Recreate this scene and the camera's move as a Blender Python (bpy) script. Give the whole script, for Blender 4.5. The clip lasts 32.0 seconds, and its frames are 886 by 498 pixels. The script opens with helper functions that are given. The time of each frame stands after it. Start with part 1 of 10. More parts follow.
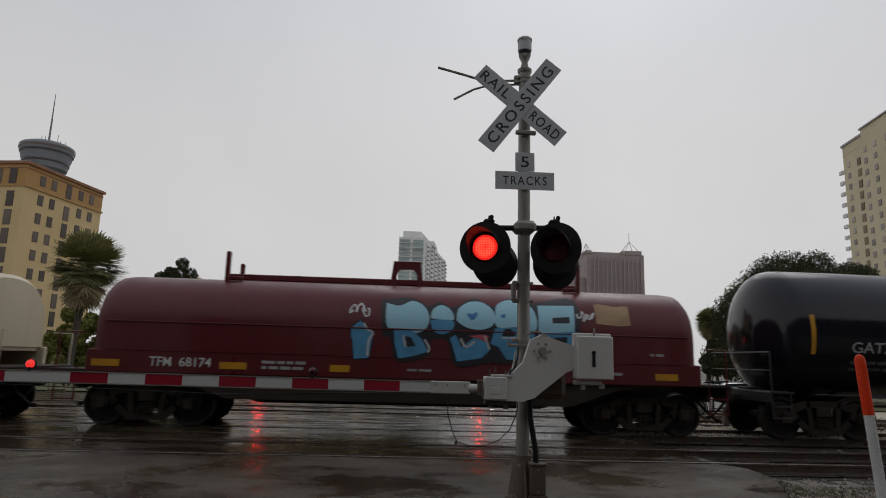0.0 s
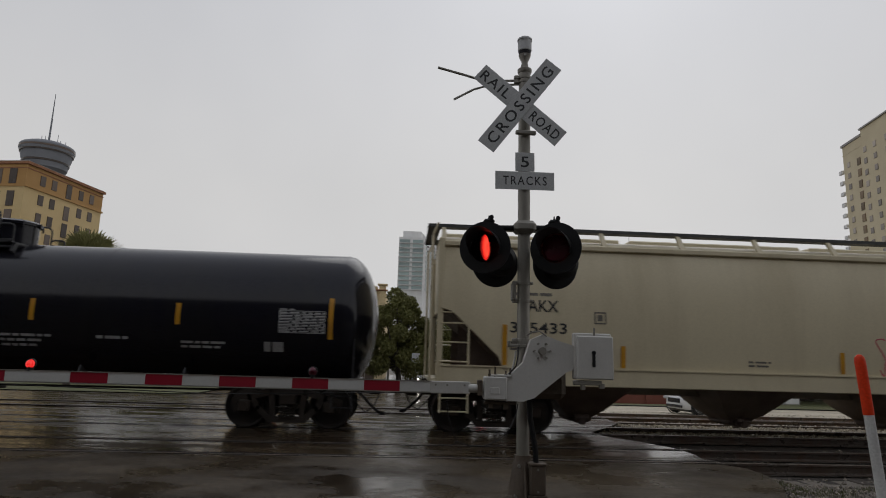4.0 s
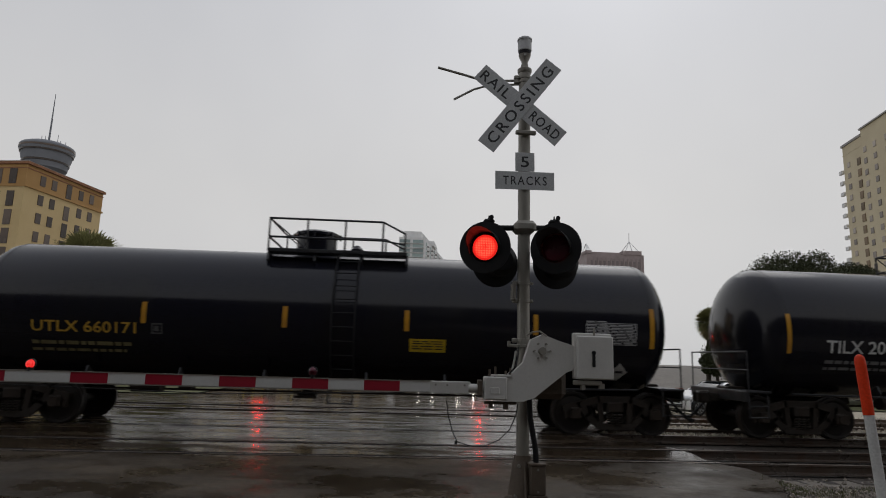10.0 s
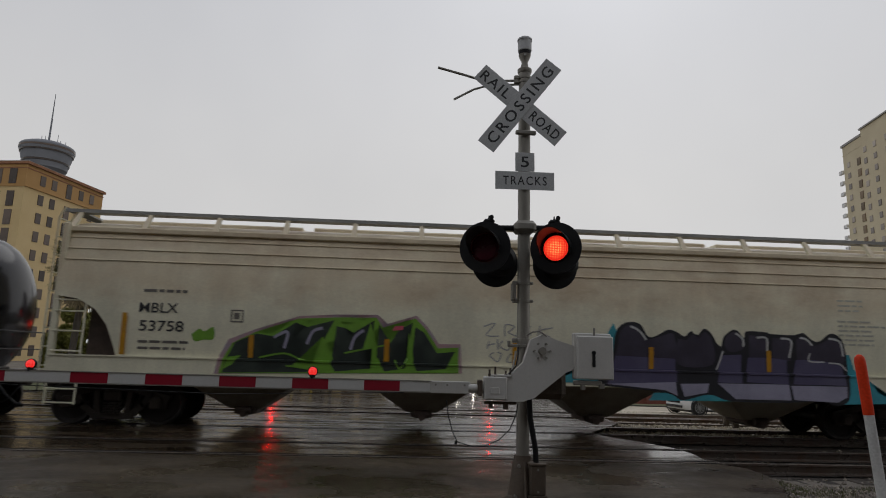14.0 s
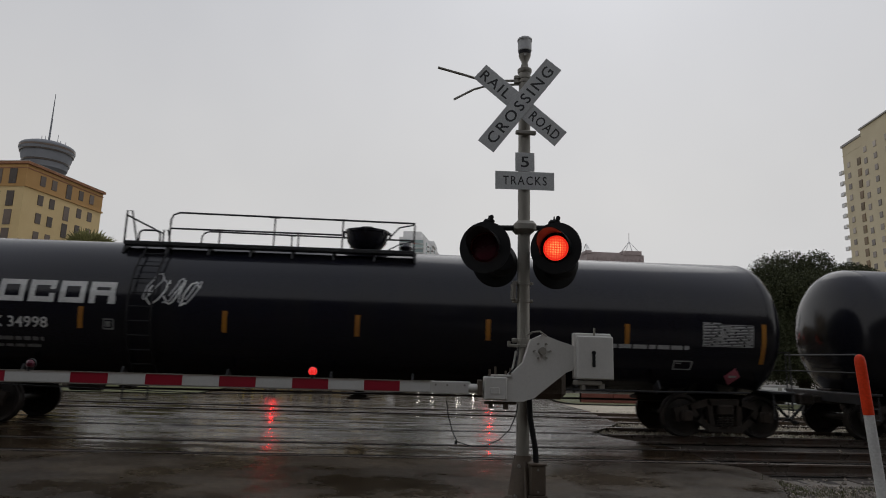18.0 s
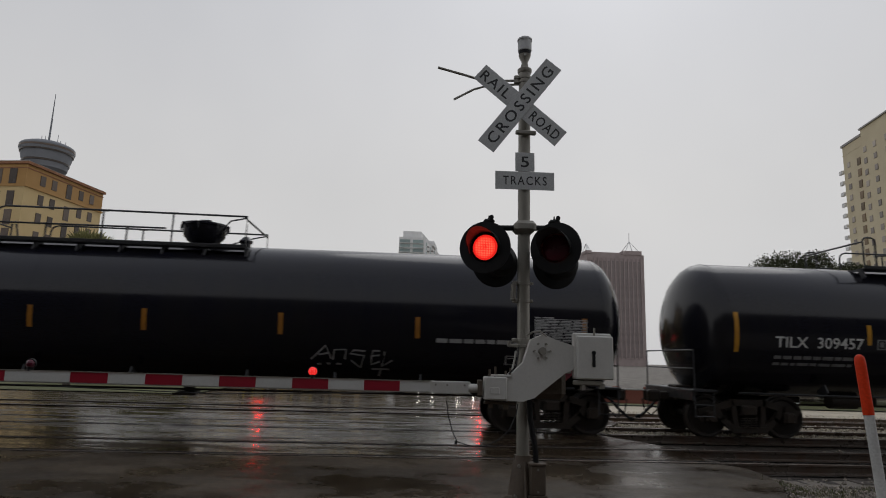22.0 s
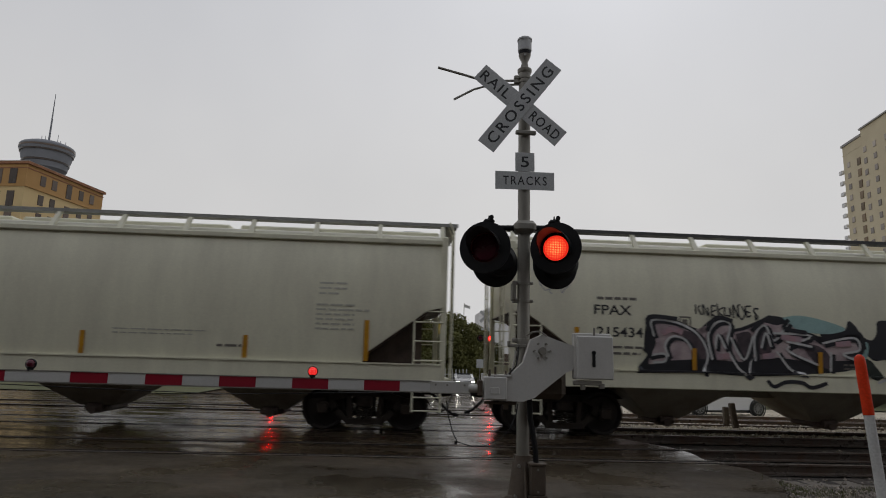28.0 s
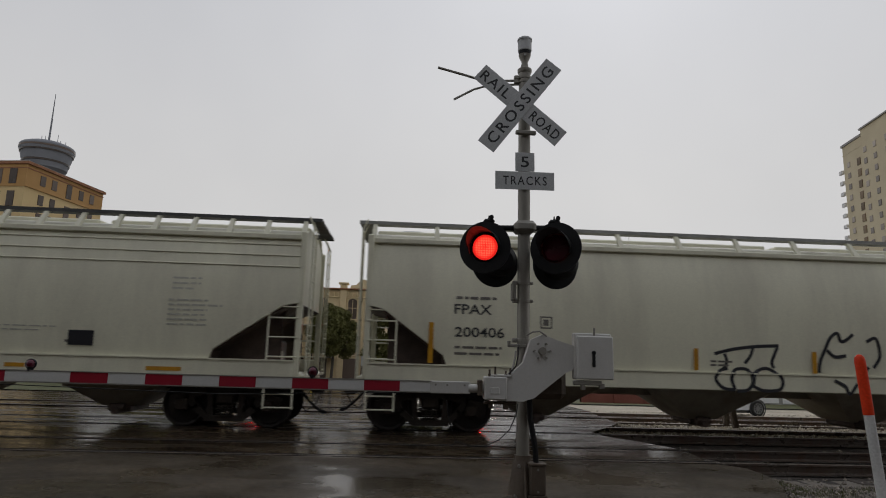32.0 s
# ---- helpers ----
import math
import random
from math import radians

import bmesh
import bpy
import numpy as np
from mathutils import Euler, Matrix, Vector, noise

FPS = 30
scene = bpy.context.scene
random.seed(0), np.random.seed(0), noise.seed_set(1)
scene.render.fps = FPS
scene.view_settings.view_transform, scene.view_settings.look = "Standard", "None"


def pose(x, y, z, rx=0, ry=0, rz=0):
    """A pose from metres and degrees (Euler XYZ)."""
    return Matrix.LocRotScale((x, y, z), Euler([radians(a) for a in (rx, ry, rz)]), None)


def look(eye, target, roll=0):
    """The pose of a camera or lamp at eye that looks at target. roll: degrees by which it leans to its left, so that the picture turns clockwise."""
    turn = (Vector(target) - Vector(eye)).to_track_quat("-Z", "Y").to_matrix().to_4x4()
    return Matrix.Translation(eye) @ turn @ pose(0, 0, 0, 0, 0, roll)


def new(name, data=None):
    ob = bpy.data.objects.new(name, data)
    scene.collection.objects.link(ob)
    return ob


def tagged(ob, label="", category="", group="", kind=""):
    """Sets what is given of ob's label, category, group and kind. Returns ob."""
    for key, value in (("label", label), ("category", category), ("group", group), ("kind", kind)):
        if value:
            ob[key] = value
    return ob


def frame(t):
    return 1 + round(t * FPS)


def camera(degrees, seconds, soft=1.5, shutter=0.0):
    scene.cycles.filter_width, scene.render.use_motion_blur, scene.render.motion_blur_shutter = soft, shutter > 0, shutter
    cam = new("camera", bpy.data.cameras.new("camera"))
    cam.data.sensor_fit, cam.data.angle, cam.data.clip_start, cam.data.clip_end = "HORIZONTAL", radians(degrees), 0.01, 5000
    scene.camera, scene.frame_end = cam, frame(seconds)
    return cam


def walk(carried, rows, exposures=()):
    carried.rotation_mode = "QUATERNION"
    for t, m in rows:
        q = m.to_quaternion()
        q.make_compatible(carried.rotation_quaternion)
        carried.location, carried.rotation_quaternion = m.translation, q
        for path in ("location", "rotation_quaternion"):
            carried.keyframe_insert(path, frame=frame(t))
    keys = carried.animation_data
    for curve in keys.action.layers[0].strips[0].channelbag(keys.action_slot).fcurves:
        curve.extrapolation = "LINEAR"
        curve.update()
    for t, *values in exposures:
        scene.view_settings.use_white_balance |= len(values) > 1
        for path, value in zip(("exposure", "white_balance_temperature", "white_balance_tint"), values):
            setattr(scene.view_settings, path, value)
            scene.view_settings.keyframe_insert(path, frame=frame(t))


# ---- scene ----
import collections

# The camera stands still beside a level crossing; the tracks run along x.
EYE = Vector((0.0, 0.0, 1.561))
PITCH, ROLL, YAW = 10.10, 1.63, 3.40
cam = camera(71.7, 32.0, soft=1.0, shutter=0.14)
aim = Vector((math.sin(radians(YAW)) * math.cos(radians(PITCH)), math.cos(radians(YAW)) * math.cos(radians(PITCH)), math.sin(radians(PITCH))))
STAND = look(EYE, EYE + aim, ROLL)
walk(cam, [(0, STAND), (32, STAND)], [(0, 0.0), (32, 0.0)])

# ---- light: a rainy overcast sky, a little brighter over the town ahead ----
SUN_UP, SUN_TURN = 48, 20
world = bpy.data.worlds.new("world")
scene.world = world
world.use_nodes = True
wn, wl = world.node_tree.nodes, world.node_tree.links
sky = wn.new("ShaderNodeTexSky")
sky.sky_type, sky.sun_disc = "NISHITA", False
sky.sun_elevation, sky.sun_rotation = radians(SUN_UP), radians(SUN_TURN)
sky.air_density, sky.dust_density = 1.0, 6.0
grey = wn.new("ShaderNodeHueSaturation")
grey.inputs["Saturation"].default_value = 0.12
dim = wn.new("ShaderNodeVectorMath")
dim.operation = "SCALE"
dim.inputs[3].default_value = 0.006
wco = wn.new("ShaderNodeTexCoord")
cloud = wn.new("ShaderNodeTexNoise")
cloud.inputs["Scale"].default_value, cloud.inputs["Detail"].default_value = 1.6, 4.0
cramp = wn.new("ShaderNodeValToRGB")
cramp.color_ramp.elements[0].position, cramp.color_ramp.elements[0].color = 0.30, (0.507, 0.507, 0.517, 1)
cramp.color_ramp.elements[1].position, cramp.color_ramp.elements[1].color = 0.72, (0.594, 0.588, 0.588, 1)
wsum = wn.new("ShaderNodeMix")
wsum.data_type, wsum.blend_type = "RGBA", "ADD"
wsum.inputs["Factor"].default_value = 1.0
wl.new(wco.outputs["Generated"], cloud.inputs["Vector"])
wl.new(cloud.outputs["Fac"], cramp.inputs["Fac"])
wl.new(sky.outputs["Color"], grey.inputs["Color"])
wl.new(grey.outputs["Color"], dim.inputs[0])
wl.new(cramp.outputs["Color"], wsum.inputs["A"])
wl.new(dim.outputs["Vector"], wsum.inputs["B"])
wsep, wup = wn.new("ShaderNodeSeparateXYZ"), wn.new("ShaderNodeMapRange")
wup.inputs["From Min"].default_value, wup.inputs["From Max"].default_value = 0.0, 0.55
wup.inputs["To Min"].default_value, wup.inputs["To Max"].default_value = 1.07, 0.97
wl.new(wco.outputs["Generated"], wsep.inputs[0])
wl.new(wsep.outputs["Z"], wup.inputs["Value"])
wmul = wn.new("ShaderNodeVectorMath")
wmul.operation = "SCALE"
wl.new(wsum.outputs["Result"], wmul.inputs[0])
wl.new(wup.outputs["Result"], wmul.inputs[3])
wtint, wcol = wn.new("ShaderNodeValToRGB"), wn.new("ShaderNodeVectorMath")
wtint.color_ramp.elements[0].position, wtint.color_ramp.elements[0].color = 0.25, (1.0, 1.0, 0.995, 1)
wtint.color_ramp.elements[1].position, wtint.color_ramp.elements[1].color = 0.85, (0.89, 0.93, 1.03, 1)
wcol.operation = "MULTIPLY"
wl.new(wsep.outputs["Z"], wtint.inputs["Fac"])
wl.new(wmul.outputs["Vector"], wcol.inputs[0])
wl.new(wtint.outputs["Color"], wcol.inputs[1])
wl.new(wcol.outputs["Vector"], wn["Background"].inputs["Color"])
wn["Background"].inputs["Strength"].default_value = 1.0

sun = new("sun", bpy.data.lights.new("sun", "SUN"))
sun.data.energy, sun.data.angle, sun.data.color = 0.3, radians(40), (1.0, 0.98, 0.95)
sun.rotation_euler = (radians(90 - SUN_UP), 0, radians(180 - SUN_TURN))


# ---- mesh helpers ----
class Geo:
    """Collects plain geometry for one part."""

    def __init__(self):
        self.v, self.f = [], []

    def add(self, verts, faces, m=None):
        o = len(self.v)
        self.v += [tuple(m @ Vector(p)) if m is not None else tuple(p) for p in verts]
        self.f += [tuple(i + o for i in f) for f in faces]
        return self

    def box(self, c, s, m=None, b=0.0):
        x, y, z = (d / 2 for d in s)
        put = Matrix.Translation(c) if m is None else Matrix.Translation(c) @ m
        if b <= 0:
            return self.add([(i * x, j * y, k * z) for i in (-1, 1) for j in (-1, 1) for k in (-1, 1)],
                            [(0, 1, 3, 2), (4, 6, 7, 5), (0, 4, 5, 1), (2, 3, 7, 6), (0, 2, 6, 4), (1, 5, 7, 3)], put)
        v, f, at = [], [], {}
        for i in (-1, 1):
            for j in (-1, 1):
                for k in (-1, 1):
                    for a in range(3):
                        q = [i * (x - b), j * (y - b), k * (z - b)]
                        q[a] = (i * x, j * y, k * z)[a]
                        at[i, j, k, a] = len(v)
                        v.append(q)
                    f.append((at[i, j, k, 0], at[i, j, k, 1], at[i, j, k, 2]))
        ring = [(-1, -1), (1, -1), (1, 1), (-1, 1)]
        for a in range(3):
            for s1 in (-1, 1):
                q = []
                for p1, p2 in ring:
                    key = [p1, p2]
                    key.insert(a, s1)
                    q.append(at[(*key, a)])
                f.append(tuple(q))
            for p1, p2 in ring:
                o1, o2 = [d for d in range(3) if d != a]
                q = []
                for s1, ax in ((-1, o1), (-1, o2), (1, o2), (1, o1)):
                    key = [p1, p2]
                    key.insert(a, s1)
                    q.append(at[(*key, ax)])
                f.append(tuple(q))
        return self.add(v, f, put)

    def cyl(self, p0, p1, r0, r1=None, n=12, cap=True):
        p0, p1 = Vector(p0), Vector(p1)
        r1 = r0 if r1 is None else r1
        q = (p1 - p0).to_track_quat("Z", "Y").to_matrix()
        v = []
        for p, r in ((p0, r0), (p1, r1)):
            v += [p + q @ Vector((r * math.cos(math.tau * i / n), r * math.sin(math.tau * i / n), 0)) for i in range(n)]
        f = [(i, (i + 1) % n, n + (i + 1) % n, n + i) for i in range(n)]
        if cap:
            f += [tuple(range(n - 1, -1, -1)), tuple(range(n, 2 * n))]
        return self.add(v, f)

    def tube(self, pts, r, n=6):
        pts = [Vector(p) for p in pts]
        v, f = [], []
        side = None
        for i, p in enumerate(pts):
            d = (pts[min(i + 1, len(pts) - 1)] - pts[max(i - 1, 0)]).normalized()
            if side is None:
                side = d.orthogonal().normalized()
            side = (side - d * side.dot(d)).normalized()
            up = d.cross(side)
            v += [p + r * (side * math.cos(math.tau * k / n) + up * math.sin(math.tau * k / n)) for k in range(n)]
            if i:
                f += [((i - 1) * n + k, (i - 1) * n + (k + 1) % n, i * n + (k + 1) % n, i * n + k) for k in range(n)]
        f += [tuple(range(n - 1, -1, -1)), tuple(range(len(v) - n, len(v)))]
        return self.add(v, f)

    def lathe(self, prof, m=None, n=24, closed=False):
        """prof: (radius, height) along local z."""
        v, f = [], []
        for r, h in prof:
            v += [(r * math.cos(math.tau * i / n), r * math.sin(math.tau * i / n), h) for i in range(n)]
        for j in range(len(prof) - 1 + closed):
            k = (j + 1) % len(prof)
            f += [(j * n + i, j * n + (i + 1) % n, k * n + (i + 1) % n, k * n + i) for i in range(n)]
        if not closed:
            f += [tuple(range(n - 1, -1, -1)), tuple(range(len(v) - n, len(v)))]
        return self.add(v, f, m)

    def prism(self, poly, depth, m=None):
        """poly in local x, z; thickness along local y from 0 to depth."""
        n = len(poly)
        v = [(x, 0, z) for x, z in poly] + [(x, depth, z) for x, z in poly]
        return self.add(v, [tuple(range(n)), tuple(range(2 * n - 1, n - 1, -1))] + [(i, n + i, n + (i + 1) % n, (i + 1) % n) for i in range(n)], m)

    def loft(self, rings):
        n = len(rings[0])
        v = [p for r in rings for p in r]
        f = [(j * n + i, j * n + (i + 1) % n, (j + 1) * n + (i + 1) % n, (j + 1) * n + i) for j in range(len(rings) - 1) for i in range(n)]
        f += [tuple(range(n - 1, -1, -1)), tuple(range(len(v) - n, len(v)))]
        return self.add(v, f)

    def mesh(self, name, mat, smooth=35):
        me = bpy.data.meshes.new(name)
        me.from_pydata(self.v, [], self.f)
        bm = bmesh.new()
        bm.from_mesh(me)
        bmesh.ops.recalc_face_normals(bm, faces=bm.faces)
        bm.to_mesh(me)
        bm.free()
        me.materials.append(mat)
        if smooth:
            me.polygons.foreach_set("use_smooth", [True] * len(me.polygons))
            me.set_sharp_from_angle(angle=radians(smooth))
        return me


def part(name, geo, mat, parent=None, label="", at=None, smooth=35):
    """Links geometry, or a shared mesh, as one object under a thing or a part."""
    ob = new(name, geo.mesh(name, mat, smooth) if isinstance(geo, Geo) else geo)
    ob.parent = parent
    if at is not None:
        ob.matrix_basis = at
    if label:
        ob["label"] = label
    return ob


def thing(name, label, category, at=None, group="", kind=""):
    ob = tagged(new(name), label, category, group, kind)
    if at is not None:
        ob.matrix_basis = at
    return ob


def sheet(geo_or_name, geo, mat, label, kind="structure", category="", smooth=0):
    return tagged(part(geo_or_name, geo, mat, smooth=smooth), label, category, "", kind)


# ---- materials ----
def shader(name, base, rough=0.5, metal=0.0, dark=None, scale=6.0, amount=0.5, stretch=(1, 1, 1), fine=60.0, fine_amount=0.15,
           rough_var=0.15, bump=0.1, bump_scale=40.0, coat=0.0, spec=0.5, island=0.0, rnd=0.0, emit=None):
    """A painted, cast or worn surface: base colour broken up by stains (dark) and fine grain, with uneven gloss and relief."""
    m = bpy.data.materials.new(name)
    m.use_nodes = True
    n, l = m.node_tree.nodes, m.node_tree.links
    bs = n["Principled BSDF"]
    co = n.new("ShaderNodeTexCoord")
    mp = n.new("ShaderNodeMapping")
    mp.inputs["Scale"].default_value = stretch
    l.new(co.outputs["Object"], mp.inputs["Vector"])
    big = n.new("ShaderNodeTexNoise")
    big.inputs["Scale"].default_value, big.inputs["Detail"].default_value, big.inputs["Roughness"].default_value = scale / 6, 6, 0.62
    l.new(mp.outputs["Vector"], big.inputs["Vector"])
    sm = n.new("ShaderNodeTexNoise")
    sm.inputs["Scale"].default_value, sm.inputs["Detail"].default_value = fine, 3
    l.new(co.outputs["Object"], sm.inputs["Vector"])
    ramp = n.new("ShaderNodeValToRGB")
    ramp.color_ramp.elements[0].position, ramp.color_ramp.elements[1].position = 0.42, 0.68
    ramp.color_ramp.elements[0].color, ramp.color_ramp.elements[1].color = (0, 0, 0, 1), (amount, amount, amount, 1)
    l.new(big.outputs["Fac"], ramp.inputs["Fac"])
    mix = n.new("ShaderNodeMix")
    mix.data_type = "RGBA"
    mix.inputs["A"].default_value = (*base, 1)
    mix.inputs["B"].default_value = (*(dark or [c * 0.55 for c in base]), 1)
    l.new(ramp.outputs["Color"], mix.inputs["Factor"])
    hsv = n.new("ShaderNodeHueSaturation")
    val = n.new("ShaderNodeMapRange")
    val.inputs["From Min"].default_value, val.inputs["From Max"].default_value = 0.25, 0.75
    val.inputs["To Min"].default_value, val.inputs["To Max"].default_value = 1 - fine_amount, 1 + fine_amount
    l.new(sm.outputs["Fac"], val.inputs["Value"])
    last = val.outputs["Result"]
    if island or rnd:
        src = n.new("ShaderNodeNewGeometry").outputs["Random Per Island"] if island else n.new("ShaderNodeObjectInfo").outputs["Random"]
        mr = n.new("ShaderNodeMapRange")
        mr.inputs["To Min"].default_value, mr.inputs["To Max"].default_value = 1 - (island or rnd), 1 + (island or rnd)
        l.new(src, mr.inputs["Value"])
        mu = n.new("ShaderNodeMath")
        mu.operation = "MULTIPLY"
        l.new(mr.outputs["Result"], mu.inputs[0])
        l.new(last, mu.inputs[1])
        last = mu.outputs[0]
    l.new(last, hsv.inputs["Value"])
    l.new(mix.outputs["Result"], hsv.inputs["Color"])
    l.new(hsv.outputs["Color"], bs.inputs["Base Color"])
    rr = n.new("ShaderNodeMapRange")
    rr.inputs["From Min"].default_value, rr.inputs["From Max"].default_value = 0.3, 0.7
    rr.inputs["To Min"].default_value, rr.inputs["To Max"].default_value = max(0.02, rough - rough_var), min(1, rough + rough_var)
    l.new(big.outputs["Fac"], rr.inputs["Value"])
    l.new(rr.outputs["Result"], bs.inputs["Roughness"])
    bs.inputs["Metallic"].default_value = metal
    bs.inputs["Specular IOR Level"].default_value = spec
    bs.inputs["Coat Weight"].default_value = coat
    bs.inputs["Coat Roughness"].default_value = 0.08
    if bump:
        bn = n.new("ShaderNodeTexNoise")
        bn.inputs["Scale"].default_value, bn.inputs["Detail"].default_value = bump_scale, 4
        l.new(co.outputs["Object"], bn.inputs["Vector"])
        bp = n.new("ShaderNodeBump")
        bp.inputs["Strength"].default_value, bp.inputs["Distance"].default_value = bump, 0.02
        l.new(bn.outputs["Fac"], bp.inputs["Height"])
        l.new(bp.outputs["Normal"], bs.inputs["Normal"])
    if emit:
        bs.inputs["Emission Color"].default_value, bs.inputs["Emission Strength"].default_value = (*emit[:3], 1), emit[3]
    return m


TANK = shader("tank_paint_black", (0.0085, 0.0088, 0.0145), 0.15, spec=0.36, scale=3, dark=(0.014, 0.013, 0.012), amount=0.6, stretch=(2, 2, 0.3), bump=0.008, rough_var=0.04)
STEEL = shader("truck_steel", (0.024, 0.019, 0.015), 0.6, spec=0.3, dark=(0.040, 0.026, 0.017), scale=12, amount=0.7, bump=0.3)
TREAD = shader("wheel_tread", (0.022, 0.019, 0.017), 0.5, 0.3, dark=(0.045, 0.03, 0.02), scale=10, bump=0.15)
RAILING = shader("black_railing", (0.02, 0.02, 0.022), 0.45, scale=10, bump=0.1)
HOPPER = shader("hopper_paint_grey", (0.70, 0.68, 0.525), 0.42, dark=(0.40, 0.375, 0.30), scale=5, amount=0.4, stretch=(1.2, 1.2, 0.25), fine=25, fine_amount=0.05, bump=0.03, rough_var=0.1)
HOPPER_OLD = shader("hopper_paint_stained", (0.52, 0.51, 0.455), 0.45, dark=(0.34, 0.28, 0.20), scale=6, amount=0.75, stretch=(1.0, 1.0, 0.4), fine=25, fine_amount=0.08, bump=0.05)
BEIGE = shader("hopper_paint_beige", (0.60, 0.53, 0.365), 0.45, dark=(0.44, 0.375, 0.24), scale=5, amount=0.5, stretch=(1.2, 1.2, 0.25), fine=25, fine_amount=0.05, bump=0.03)
COIL = shader("coil_cover_maroon", (0.105, 0.015, 0.018), 0.38, spec=0.35, dark=(0.13, 0.03, 0.03), scale=5, amount=0.6, stretch=(1, 1, 0.4), bump=0.05)
WHITE = shader("stencil_white", (0.62, 0.62, 0.60), 0.6, fine=30, fine_amount=0.2)
FAINT = shader("stencil_faint", (0.44, 0.43, 0.36), 0.6, fine=30, fine_amount=0.25)
DIMTXT = shader("stencil_worn_away", (0.09, 0.09, 0.09), 0.6, fine=30, fine_amount=0.4)
GREYTXT = shader("stencil_grey", (0.36, 0.36, 0.36), 0.6, fine=30, fine_amount=0.25)
MIDTXT = shader("stencil_grey_worn", (0.19, 0.19, 0.185), 0.6, fine=30, fine_amount=0.35)
MARKTXT = shader("stencil_dark_worn", (0.16, 0.145, 0.125), 0.6, fine=30, fine_amount=0.35)
BLACKTXT = shader("stencil_black", (0.03, 0.03, 0.032), 0.6, fine=30, fine_amount=0.2)
YELTXT = shader("stencil_yellow", (0.55, 0.32, 0.03), 0.6, fine=30, fine_amount=0.2)
STRIP_AMBER = shader("amber_reflective_strip", (0.36, 0.15, 0.015), 0.45, dark=(0.2, 0.08, 0.02), scale=15, amount=0.7)
STRIP_OLD = shader("faded_reflective_strip", (0.20, 0.075, 0.02), 0.5, dark=(0.09, 0.035, 0.02), scale=15, amount=0.8)
STRIP = shader("reflective_strip", (0.55, 0.27, 0.015), 0.4, dark=(0.35, 0.15, 0.02), scale=15, amount=0.6)
YELLOW = shader("placard_yellow", (0.62, 0.42, 0.02), 0.5, scale=12, amount=0.4)
RED = shader("red_paint", (0.42, 0.02, 0.03), 0.45)
GALV = shader("galvanised_steel", (0.30, 0.285, 0.25), 0.45, 0.3, dark=(0.22, 0.205, 0.175), scale=14, amount=0.8, stretch=(1, 1, 0.3), bump=0.04, fine_amount=0.05)
ALU = shader("painted_aluminium", (0.56, 0.55, 0.515), 0.5, 0.05, dark=(0.42, 0.405, 0.365), scale=9, amount=0.6, stretch=(1, 1, 0.4), bump=0.03, fine_amount=0.04)
SIGNW = shader("sign_white", (0.50, 0.51, 0.51), 0.55, dark=(0.36, 0.37, 0.37), scale=12, amount=0.6, bump=0.03)
ARMW = shader("arm_white_sheeting", (0.60, 0.60, 0.575), 0.4, dark=(0.46, 0.455, 0.43), scale=5, amount=0.6, bump=0.02, fine_amount=0.04)
ARMR = shader("arm_red_sheeting", (0.32, 0.010, 0.028), 0.4, dark=(0.22, 0.008, 0.018), scale=5, amount=0.5, bump=0.02, fine_amount=0.05)
BLACK = shader("signal_black", (0.009, 0.009, 0.010), 0.6, scale=9, spec=0.25, dark=(0.016, 0.016, 0.016))
LENS_OFF = shader("lens_dark_red", (0.085, 0.004, 0.018), 0.3)
GRIME = shader("grimy_cast_iron", (0.10, 0.075, 0.052), 0.7, 0.0, dark=(0.045, 0.032, 0.022), scale=12, amount=0.8, bump=0.3)
CONC = shader("concrete", (0.33, 0.32, 0.30), 0.75, scale=9, amount=0.6, bump=0.3)
RAIL = shader("rail_steel", (0.12, 0.10, 0.085), 0.35, 0.6, dark=(0.10, 0.05, 0.03), scale=14, amount=0.7)
TIE = shader("wooden_tie", (0.05, 0.04, 0.032), 0.8, dark=(0.025, 0.02, 0.016), scale=18, amount=0.8, stretch=(4, 1, 1), bump=0.5, rnd=0.3)
ORANGE = shader("marker_orange", (0.74, 0.052, 0.012), 0.5, scale=12, spec=0.2)
POSTW = shader("marker_white", (0.62, 0.62, 0.60), 0.5, scale=14, amount=0.5)


